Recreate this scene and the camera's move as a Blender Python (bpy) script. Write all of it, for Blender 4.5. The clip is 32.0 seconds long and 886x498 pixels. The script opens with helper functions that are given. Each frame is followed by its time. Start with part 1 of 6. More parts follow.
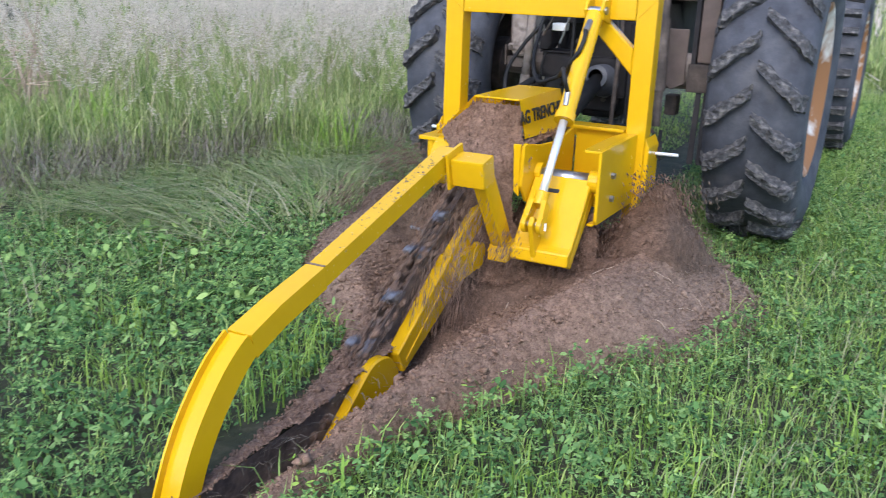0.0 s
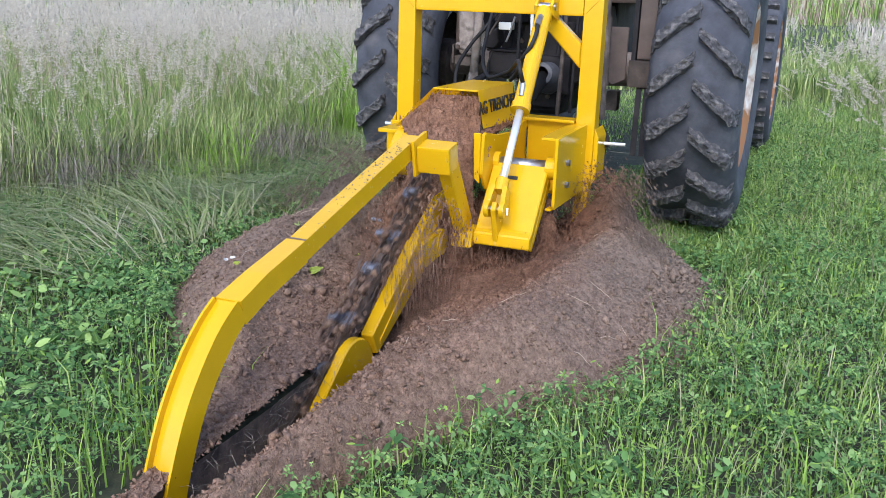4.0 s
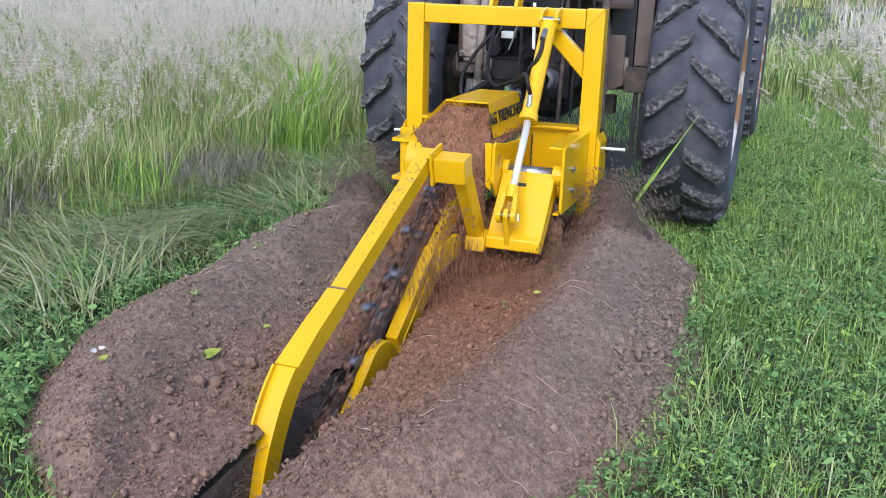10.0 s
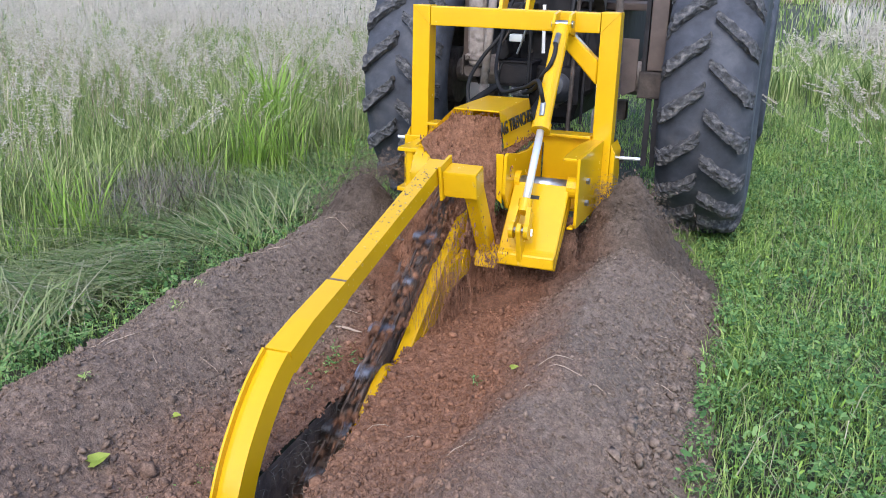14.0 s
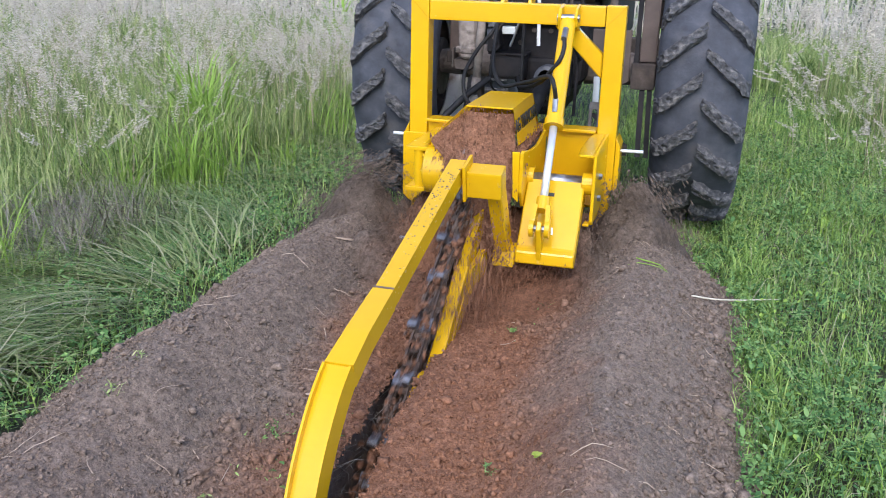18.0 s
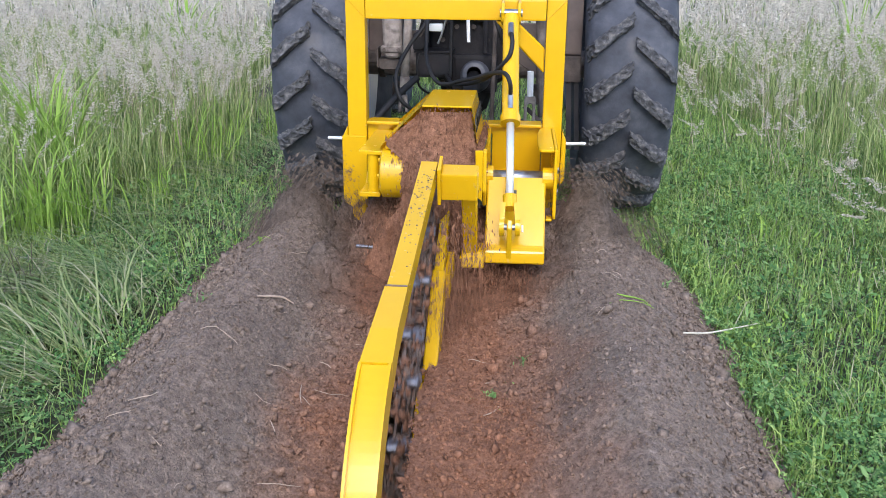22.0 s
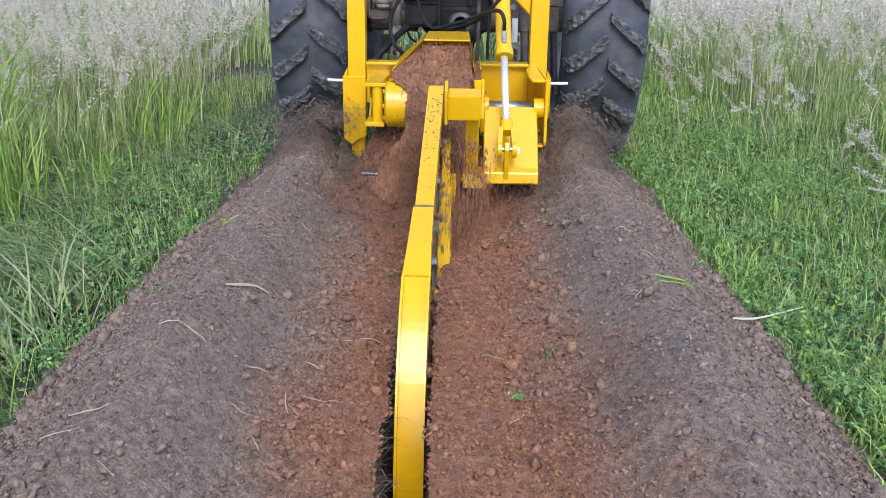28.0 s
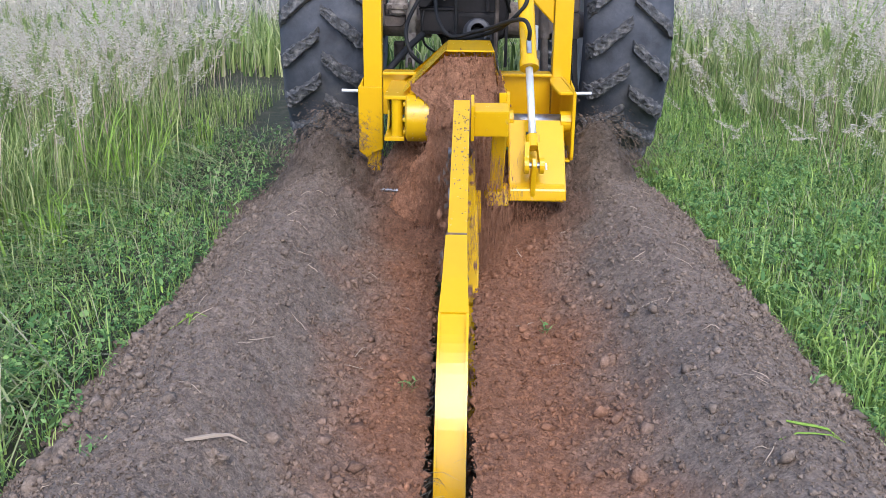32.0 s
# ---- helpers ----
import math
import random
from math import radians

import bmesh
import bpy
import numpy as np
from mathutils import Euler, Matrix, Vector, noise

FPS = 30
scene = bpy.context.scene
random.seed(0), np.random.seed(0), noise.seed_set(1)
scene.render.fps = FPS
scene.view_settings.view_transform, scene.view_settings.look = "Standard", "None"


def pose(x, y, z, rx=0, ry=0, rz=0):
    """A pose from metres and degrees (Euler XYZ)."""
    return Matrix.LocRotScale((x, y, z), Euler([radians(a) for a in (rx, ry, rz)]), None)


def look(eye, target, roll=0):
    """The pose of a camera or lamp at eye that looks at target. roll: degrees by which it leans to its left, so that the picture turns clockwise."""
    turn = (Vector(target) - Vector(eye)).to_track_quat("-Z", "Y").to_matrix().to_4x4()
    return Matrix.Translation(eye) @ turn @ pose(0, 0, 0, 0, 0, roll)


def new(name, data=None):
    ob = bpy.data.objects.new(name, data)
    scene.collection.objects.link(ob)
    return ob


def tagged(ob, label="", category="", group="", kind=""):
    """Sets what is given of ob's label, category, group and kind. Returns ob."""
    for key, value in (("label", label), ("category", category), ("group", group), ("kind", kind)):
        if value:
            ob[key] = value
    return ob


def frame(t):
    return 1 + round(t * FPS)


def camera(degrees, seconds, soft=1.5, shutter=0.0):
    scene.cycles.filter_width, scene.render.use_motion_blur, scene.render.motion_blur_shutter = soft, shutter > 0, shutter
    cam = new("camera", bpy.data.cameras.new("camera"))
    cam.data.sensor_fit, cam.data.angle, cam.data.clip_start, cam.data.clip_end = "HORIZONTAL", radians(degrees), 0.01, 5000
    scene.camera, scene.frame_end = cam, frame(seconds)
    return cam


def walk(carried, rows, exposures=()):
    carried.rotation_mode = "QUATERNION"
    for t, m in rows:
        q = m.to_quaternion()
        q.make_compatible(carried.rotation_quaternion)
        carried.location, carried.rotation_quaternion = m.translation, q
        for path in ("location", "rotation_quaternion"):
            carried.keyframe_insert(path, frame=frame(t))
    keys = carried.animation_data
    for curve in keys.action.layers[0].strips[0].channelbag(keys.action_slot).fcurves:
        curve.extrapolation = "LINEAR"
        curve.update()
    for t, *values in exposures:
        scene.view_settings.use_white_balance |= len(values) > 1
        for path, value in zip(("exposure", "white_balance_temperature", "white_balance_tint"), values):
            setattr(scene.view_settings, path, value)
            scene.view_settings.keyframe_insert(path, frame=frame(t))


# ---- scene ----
cam = camera(52.8, 32.0, soft=0.5, shutter=0.35)
PATH = [
    (0, (1.426, -3.624, 1.279), (0.111, -1.082, 0.382), 1.90),
    (0.5, (1.369, -3.588, 1.268), (0.238, -0.948, 0.401), 1.99),
    (1, (1.315, -3.533, 1.246), (0.216, -0.876, 0.392), 2.36),
    (1.5, (1.309, -3.511, 1.241), (0.223, -0.848, 0.388), 2.25),
    (2, (1.303, -3.487, 1.217), (0.226, -0.817, 0.372), 2.00),
    (2.5, (1.298, -3.445, 1.213), (0.231, -0.773, 0.364), 1.91),
    (3, (1.283, -3.340, 1.189), (0.221, -0.662, 0.352), 2.01),
    (3.5, (1.311, -3.230, 1.170), (0.230, -0.555, 0.347), 1.85),
    (5.5, (1.341, -3.197, 1.223), (0.264, -0.525, 0.388), 1.99),
    (6, (1.307, -3.133, 1.212), (0.248, -0.451, 0.384), 2.14),
    (6.5, (1.320, -3.093, 1.212), (0.252, -0.412, 0.392), 2.09),
    (7, (1.318, -3.053, 1.199), (0.258, -0.369, 0.379), 2.08),
    (7.5, (1.317, -2.997, 1.221), (0.265, -0.315, 0.383), 1.94),
    (8, (1.308, -2.948, 1.234), (0.267, -0.267, 0.381), 2.00),
    (8.5, (1.300, -2.880, 1.254), (0.274, -0.197, 0.389), 2.12),
    (9, (1.315, -2.768, 1.285), (0.285, -0.091, 0.407), 1.69),
    (9.5, (1.287, -2.648, 1.311), (0.262, 0.030, 0.427), 1.59),
    (10, (1.267, -2.563, 1.314), (0.249, 0.119, 0.438), 1.48),
    (10.5, (1.249, -2.511, 1.326), (0.238, 0.174, 0.450), 1.53),
    (11, (1.236, -2.444, 1.335), (0.227, 0.242, 0.458), 1.57),
    (11.5, (1.221, -2.354, 1.360), (0.221, 0.332, 0.474), 1.56),
    (12, (1.213, -2.262, 1.355), (0.209, 0.423, 0.473), 1.60),
    (12.5, (1.204, -2.169, 1.351), (0.198, 0.516, 0.467), 1.70),
    (13, (1.196, -2.087, 1.354), (0.192, 0.598, 0.469), 1.62),
    (13.5, (1.182, -2.024, 1.335), (0.185, 0.667, 0.460), 1.67),
    (14, (1.137, -1.918, 1.338), (0.143, 0.769, 0.448), 1.62),
    (14.5, (1.079, -1.810, 1.334), (0.086, 0.877, 0.446), 1.66),
    (15, (1.025, -1.721, 1.338), (0.031, 0.963, 0.439), 1.64),
    (15.5, (0.984, -1.655, 1.333), (-0.006, 1.030, 0.432), 1.50),
    (17.5, (0.830, -1.541, 1.399), (-0.050, 1.165, 0.447), 1.21),
    (18, (0.761, -1.476, 1.387), (0.018, 1.273, 0.442), 1.49),
    (18.5, (0.715, -1.455, 1.384), (0.062, 1.318, 0.443), 1.17),
    (19, (0.684, -1.401, 1.392), (0.081, 1.383, 0.451), 0.64),
    (19.5, (0.589, -1.331, 1.382), (0.097, 1.475, 0.442), 0.61),
    (20, (0.476, -1.276, 1.368), (0.082, 1.549, 0.438), 0.51),
    (20.5, (0.388, -1.232, 1.353), (0.081, 1.604, 0.425), 0.60),
    (21, (0.349, -1.190, 1.350), (0.070, 1.649, 0.421), 0.41),
    (21.5, (0.323, -1.101, 1.351), (0.068, 1.738, 0.417), 0.41),
    (22, (0.275, -0.976, 1.370), (0.043, 1.863, 0.429), 0.45),
    (22.5, (0.244, -0.882, 1.367), (0.028, 1.960, 0.430), 0.42),
    (23, (0.237, -0.841, 1.355), (0.042, 2.005, 0.427), 0.59),
    (23.5, (0.231, -0.821, 1.352), (0.053, 2.026, 0.423), 0.69),
    (24, (0.205, -0.778, 1.338), (0.045, 2.067, 0.401), 0.86),
    (24.5, (0.175, -0.739, 1.313), (0.027, 2.109, 0.383), 0.81),
    (25, (0.142, -0.713, 1.283), (0.014, 2.136, 0.352), 0.83),
    (25.5, (0.125, -0.706, 1.266), (0.014, 2.145, 0.338), 0.89),
    (26, (0.116, -0.673, 1.248), (0.017, 2.176, 0.315), 0.77),
    (26.5, (0.114, -0.633, 1.224), (0.027, 2.215, 0.285), 0.74),
    (28.5, (0.045, -0.470, 1.142), (0.003, 2.379, 0.205), 0.69),
    (29, (0.022, -0.346, 1.147), (-0.011, 2.499, 0.196), 0.66),
    (29.5, (0.008, -0.247, 1.163), (-0.020, 2.596, 0.206), 0.69),
    (30, (-0.012, -0.153, 1.175), (-0.041, 2.687, 0.209), 0.69),
    (30.5, (-0.021, -0.040, 1.189), (-0.044, 2.795, 0.209), 0.80),
    (31, (-0.037, 0.124, 1.190), (-0.062, 2.960, 0.212), 0.63),
    (31.5, (-0.055, 0.219, 1.192), (-0.083, 3.059, 0.225), 0.63),
    (32, (-0.056, 0.238, 1.194), (-0.087, 3.083, 0.242), 0.62),
]
# how far the machine has driven, by the second
DRIVE = [(0, 0.000), (1, 0.160), (2, 0.304), (3, 0.446), (5.5, 0.828), (7, 1.052), (8, 1.195), (9, 1.332), (10, 1.463), (11, 1.594), (12, 1.720), (13, 1.838), (14, 1.950), (15, 2.069), (17.5, 2.374), (19, 2.556), (20, 2.673), (21, 2.793), (22, 2.920), (23, 3.054), (24, 3.195), (25, 3.330), (26, 3.460), (28.5, 3.815), (30, 4.052), (31, 4.206), (32, 4.348)]
# swing of the crumber bar, in degrees
SWING = [(0, -2.9), (1, -3.1), (2, -5.6), (2.5, -6.1), (3, -5.9), (3.5, -4.5), (5.5, -3.9), (6, -3.7), (7, 1.1), (8, 3.1), (9, 5.2), (10, 5.6), (11, 4.2), (12, 1.8), (13, 0.0), (14, -2.9), (15, -5.7), (15.5, -6.9), (17.5, -4.5), (19, -2.7), (21, -5.5), (22, -6.9), (22.5, -7.7), (23, -7.4), (24, -4.2), (25, -0.3), (26, 3.6), (26.5, 2.8), (28.5, -0.4), (29, -1.2), (30, -3.1), (30.5, 0.4), (31, 1.7), (32, 0.5)]

walk(cam, [(t, look(eye, target, roll)) for t, eye, target, roll in PATH], exposures=[(0, 1.32, 6150, 15), (32, 1.32, 6150, 15)])

# ---- light: a bright, hazy evening sky with a very soft sun ----
world = bpy.data.worlds.new("world")
scene.world = world
world.use_nodes = True
wn = world.node_tree.nodes
sky = wn.new("ShaderNodeTexSky")
sky.sky_type, sky.sun_disc, sky.sun_elevation, sky.sun_rotation = "NISHITA", False, radians(43), radians(173)
sky.air_density, sky.dust_density, sky.ozone_density = 1.0, 1.2, 1.0
wn["Background"].inputs[1].default_value = 0.15
world.node_tree.links.new(sky.outputs[0], wn["Background"].inputs[0])
sun = new("sun", bpy.data.lights.new("sun", "SUN"))
sun.data.energy, sun.data.angle, sun.data.color = 1.05, radians(30), (1.0, 0.96, 0.90)
sun.matrix_world = look((1.0, -8.1, 7.8), (0, 0, 0))


# ---- materials ----
def ramp_mat(name, colors, scale=8.0, rough=0.8, metal=0.0, bump=0.2, bump_scale=60.0, detail=8.0, coords="Object", island=0.0,
             spots=None, spec=0.5, transl=0.0):
    """A surface of mottled colour with grain; spots: (colour, scale, low, high) of a second layer of dirt or wear."""
    m = bpy.data.materials.new(name)
    m.use_nodes = True
    nt = m.node_tree
    n, l = nt.nodes, nt.links
    bs = n["Principled BSDF"]
    tc = n.new("ShaderNodeTexCoord")
    src = tc.outputs[coords]
    nz = n.new("ShaderNodeTexNoise")
    nz.inputs["Scale"].default_value, nz.inputs["Detail"].default_value, nz.inputs["Roughness"].default_value = scale, detail, 0.62
    l.new(src, nz.inputs["Vector"])
    rp = n.new("ShaderNodeValToRGB")
    el = rp.color_ramp.elements
    el[0].position, el[1].position = 0.3, 0.72
    el[0].color, el[1].color = (*colors[0], 1), (*colors[-1], 1)
    for i, c in enumerate(colors[1:-1]):
        el.new(0.3 + 0.42 * (i + 1) / (len(colors) - 1)).color = (*c, 1)
    fac = nz.outputs["Fac"]
    if island:
        geo = n.new("ShaderNodeNewGeometry")
        mx = n.new("ShaderNodeMix")
        mx.inputs[0].default_value = island
        l.new(fac, mx.inputs[2])
        l.new(geo.outputs["Random Per Island"], mx.inputs[3])
        fac = mx.outputs[0]
        el[0].position, el[-1].position = 0.12, 0.88
    l.new(fac, rp.inputs[0])
    col = rp.outputs[0]
    if spots:
        c, sc, lo, hi = spots
        n2 = n.new("ShaderNodeTexNoise")
        n2.inputs["Scale"].default_value, n2.inputs["Detail"].default_value = sc, 6.0
        l.new(src, n2.inputs["Vector"])
        mr = n.new("ShaderNodeMapRange")
        mr.inputs[1].default_value, mr.inputs[2].default_value = lo, hi
        l.new(n2.outputs["Fac"], mr.inputs[0])
        mc = n.new("ShaderNodeMix")
        mc.data_type = "RGBA"
        l.new(mr.outputs[0], mc.inputs[0])
        l.new(col, mc.inputs[6])
        mc.inputs[7].default_value = (*c, 1)
        col = mc.outputs[2]
        rr = n.new("ShaderNodeMapRange")
        rr.inputs[3].default_value, rr.inputs[4].default_value = rough, 0.9
        l.new(mr.outputs[0], rr.inputs[0])
        l.new(rr.outputs[0], bs.inputs["Roughness"])
    else:
        bs.inputs["Roughness"].default_value = rough
    l.new(col, bs.inputs["Base Color"])
    bs.inputs["Metallic"].default_value = metal
    bs.inputs["Specular IOR Level"].default_value = spec
    if transl:
        tr = n.new("ShaderNodeBsdfTranslucent")
        l.new(col, tr.inputs[0])
        ms = n.new("ShaderNodeMixShader")
        ms.inputs[0].default_value = transl
        l.new(bs.outputs[0], ms.inputs[1])
        l.new(tr.outputs[0], ms.inputs[2])
        l.new(ms.outputs[0], n["Material Output"].inputs[0])
    if bump:
        nb = n.new("ShaderNodeTexNoise")
        nb.inputs["Scale"].default_value, nb.inputs["Detail"].default_value = bump_scale, 6.0
        l.new(src, nb.inputs["Vector"])
        bp = n.new("ShaderNodeBump")
        bp.inputs["Strength"].default_value, bp.inputs["Distance"].default_value = bump, 0.01
        l.new(nb.outputs["Fac"], bp.inputs["Height"])
        l.new(bp.outputs[0], bs.inputs["Normal"])
    return m


def soil_mat(name, shift=0.0, moist=1.0, relief=0.6):
    """Dug earth: dry grey-brown towards the outside of the spoil, red-brown subsoil beside the trench; moist soil is darker."""
    m = bpy.data.materials.new(name)
    m.use_nodes = True
    nt = m.node_tree
    n, l = nt.nodes, nt.links
    bs = n["Principled BSDF"]
    geo = n.new("ShaderNodeNewGeometry")
    sx = n.new("ShaderNodeSeparateXYZ")
    l.new(geo.outputs["Position"], sx.inputs[0])
    ab = n.new("ShaderNodeMath")
    ab.operation = "ABSOLUTE"
    off = n.new("ShaderNodeMath")
    off.operation = "SUBTRACT"
    lean = n.new("ShaderNodeMapRange")
    lean.inputs[1].default_value, lean.inputs[2].default_value, lean.inputs[3].default_value, lean.inputs[4].default_value = 0.3, 1.7, 0.16, 0.01
    l.new(sx.outputs[1], lean.inputs[0])
    l.new(sx.outputs[0], off.inputs[0])
    l.new(lean.outputs[0], off.inputs[1])
    l.new(off.outputs[0], ab.inputs[0])
    nz = n.new("ShaderNodeTexNoise")
    nz.inputs["Scale"].default_value, nz.inputs["Detail"].default_value = 3.5, 6
    l.new(geo.outputs["Position"], nz.inputs["Vector"])
    ad = n.new("ShaderNodeMath")
    ad.operation = "MULTIPLY_ADD"
    ad.inputs[1].default_value = 0.45
    l.new(nz.outputs["Fac"], ad.inputs[0])
    l.new(ab.outputs[0], ad.inputs[2])
    mr = n.new("ShaderNodeMapRange")
    mr.inputs[1].default_value, mr.inputs[2].default_value = 0.52 + shift, 0.80 + shift
    along = n.new("ShaderNodeMapRange")
    along.inputs[1].default_value, along.inputs[2].default_value, along.inputs[3].default_value, along.inputs[4].default_value = 0.3, 1.7, 0.02, 0.08
    l.new(sx.outputs[1], along.inputs[0])
    both = n.new("ShaderNodeMath")
    l.new(ad.outputs[0], both.inputs[0])
    l.new(along.outputs[0], both.inputs[1])
    l.new(both.outputs[0], mr.inputs[0])
    n2 = n.new("ShaderNodeTexNoise")
    n2.inputs["Scale"].default_value, n2.inputs["Detail"].default_value, n2.inputs["Roughness"].default_value = 42, 10, 0.7
    tc = n.new("ShaderNodeTexCoord")
    l.new(tc.outputs["Object"], n2.inputs["Vector"])
    grain = n.new("ShaderNodeTexVoronoi")
    grain.inputs["Scale"].default_value = 200
    l.new(tc.outputs["Object"], grain.inputs["Vector"])
    lump = n.new("ShaderNodeTexVoronoi")
    lump.inputs["Scale"].default_value = 62
    l.new(tc.outputs["Object"], lump.inputs["Vector"])
    sep = n.new("ShaderNodeSeparateColor")
    l.new(grain.outputs["Color"], sep.inputs[0])
    tone = n.new("ShaderNodeMapRange")
    tone.inputs[3].default_value, tone.inputs[4].default_value = 0.76, 1.22
    l.new(sep.outputs[0], tone.inputs[0])
    cols = []
    for a, b in (((0.135, 0.064, 0.036), (0.315, 0.158, 0.093)), ((0.107, 0.081, 0.063), (0.264, 0.206, 0.164))):
        rp = n.new("ShaderNodeValToRGB")
        rp.color_ramp.elements[0].position, rp.color_ramp.elements[1].position = 0.32, 0.72
        rp.color_ramp.elements[0].color, rp.color_ramp.elements[1].color = (*(q * moist for q in a), 1), (*(q * moist for q in b), 1)
        l.new(n2.outputs["Fac"], rp.inputs[0])
        cols.append(rp.outputs[0])
    mx = n.new("ShaderNodeMix")
    mx.data_type = "RGBA"
    even = n.new("ShaderNodeMapRange")
    even.inputs[1].default_value, even.inputs[2].default_value, even.inputs[3].default_value, even.inputs[4].default_value = -0.7, 0.5, 0.85, 0.0
    l.new(sx.outputs[1], even.inputs[0])
    blend = n.new("ShaderNodeMix")
    blend.inputs[3].default_value = 0.72
    l.new(even.outputs[0], blend.inputs[0])
    l.new(mr.outputs[0], blend.inputs[2])
    l.new(blend.outputs[0], mx.inputs[0])
    l.new(cols[0], mx.inputs[6])
    l.new(cols[1], mx.inputs[7])
    hv = n.new("ShaderNodeMapRange")
    hv.inputs[3].default_value, hv.inputs[4].default_value = 0.86, 1.16
    l.new(geo.outputs["Random Per Island"], hv.inputs[0])
    mu = n.new("ShaderNodeMix")
    mu.data_type, mu.blend_type = "RGBA", "MULTIPLY"
    mu.inputs[0].default_value = 1.0
    l.new(mx.outputs[2], mu.inputs[6])
    both2 = n.new("ShaderNodeMath")
    both2.operation = "MULTIPLY"
    l.new(hv.outputs[0], both2.inputs[0])
    l.new(tone.outputs[0], both2.inputs[1])
    l.new(both2.outputs[0], mu.inputs[7])
    l.new(mu.outputs[2], bs.inputs["Base Color"])
    bs.inputs["Roughness"].default_value = 0.95
    bs.inputs["Specular IOR Level"].default_value = 0.2
    nb = n.new("ShaderNodeTexNoise")
    nb.inputs["Scale"].default_value, nb.inputs["Detail"].default_value, nb.inputs["Roughness"].default_value = 170, 8, 0.75
    l.new(tc.outputs["Object"], nb.inputs["Vector"])
    s1 = n.new("ShaderNodeMath")
    s1.operation = "MULTIPLY_ADD"
    s1.inputs[1].default_value = -0.55
    l.new(grain.outputs["Distance"], s1.inputs[0])
    l.new(nb.outputs["Fac"], s1.inputs[2])
    s2 = n.new("ShaderNodeMath")
    s2.operation = "MULTIPLY_ADD"
    s2.inputs[1].default_value = -0.7
    l.new(lump.outputs["Distance"], s2.inputs[0])
    l.new(s1.outputs[0], s2.inputs[2])
    bp = n.new("ShaderNodeBump")
    bp.inputs["Strength"].default_value, bp.inputs["Distance"].default_value = relief, 0.006
    l.new(s2.outputs[0], bp.inputs["Height"])
    if relief:
        l.new(bp.outputs[0], bs.inputs["Normal"])
    return m


M_YEL = ramp_mat("yellow_paint", [(0.60, 0.350, 0.002), (0.665, 0.392, 0.003)], 5, 0.2, 0, 0.03, 30, spots=((0.42, 0.26, 0.07), 22, 0.68, 0.84), spec=0.5)
M_YELD = ramp_mat("muddy_yellow_paint", [(0.57, 0.333, 0.002), (0.635, 0.374, 0.003)], 5, 0.26, 0, 0.05, 40, spots=((0.24, 0.14, 0.06), 48, 0.66, 0.76))
M_CHROME = ramp_mat("chrome", [(0.78, 0.82, 0.86), (0.84, 0.88, 0.92)], 20, 0.35, 0.55, 0.0)
M_STEEL = ramp_mat("worn_steel", [(0.20, 0.20, 0.21), (0.42, 0.42, 0.42)], 30, 0.35, 0.9, 0.1)
M_CUT = ramp_mat("scoured_cutter_steel", [(0.10, 0.10, 0.115), (0.34, 0.35, 0.38)], 30, 0.45, 0.7, 0.2, spots=((0.12, 0.075, 0.05), 40, 0.45, 0.6))
M_DARK = ramp_mat("greasy_dark_metal", [(0.010, 0.010, 0.012), (0.03, 0.028, 0.03)], 9, 0.65, 0.0, 0.3, 40, spots=((0.045, 0.038, 0.034), 6, 0.55, 0.8), spec=0.2)
# brown rusty iron; also the painted-in shade of the left wheel's disc
M_RUST_SHADE = ramp_mat("rusty_iron_and_shaded_disc", [(0.030, 0.025, 0.023), (0.075, 0.059, 0.050), (0.155, 0.128, 0.112)], 12, 0.75, 0.2, 0.3, 50)
M_REDBR = ramp_mat("faded_maroon_paint", [(0.06, 0.042, 0.036), (0.11, 0.082, 0.07)], 9, 0.6, 0, 0.15, 40, spots=((0.10, 0.08, 0.065), 10, 0.5, 0.7))
M_HOSE = ramp_mat("black_rubber_hose", [(0.010, 0.010, 0.011), (0.024, 0.024, 0.025)], 20, 0.6, 0, 0.1, spec=0.25)
M_TYRE = ramp_mat("dusty_tyre_rubber", [(0.024, 0.028, 0.038), (0.050, 0.056, 0.072), (0.09, 0.096, 0.112)], 7, 0.8, 0, 0.25, 70, spots=((0.125, 0.122, 0.125), 5, 0.58, 0.85))
M_LUG = ramp_mat("worn_tread_rubber", [(0.022, 0.023, 0.026), (0.062, 0.063, 0.068), (0.21, 0.20, 0.19)], 30, 0.85, 0, 1.0, 70)
M_RIM = ramp_mat("rusting_white_rim_paint", [(0.62, 0.58, 0.52), (0.72, 0.70, 0.66)], 5, 0.5, 0, 0.1, 40, spots=((0.32, 0.15, 0.06), 7, 0.36, 0.50))
M_PALE = ramp_mat("pale_rim_paint", [(0.66, 0.64, 0.61), (0.78, 0.77, 0.75)], 5, 0.5, 0, 0.1, 40, spots=((0.30, 0.19, 0.12), 9, 0.62, 0.78))
M_TAN = ramp_mat("dusty_tan_casting", [(0.13, 0.105, 0.092), (0.23, 0.195, 0.172), (0.33, 0.29, 0.26)], 16, 0.8, 0.0, 0.3, 60, spots=((0.06, 0.048, 0.042), 14, 0.55, 0.72))
M_BELL = ramp_mat("dusty_black_plastic", [(0.03, 0.032, 0.04), (0.075, 0.08, 0.095)], 20, 0.5, 0, 0.1)
M_WHITE = ramp_mat("white_paint", [(0.72, 0.72, 0.70), (0.8, 0.8, 0.78)], 6, 0.5, 0, 0.05)
M_INK = ramp_mat("black_lettering", [(0.01, 0.01, 0.01), (0.02, 0.02, 0.02)], 6, 0.5, 0, 0)
M_SOIL = soil_mat("dug_soil")
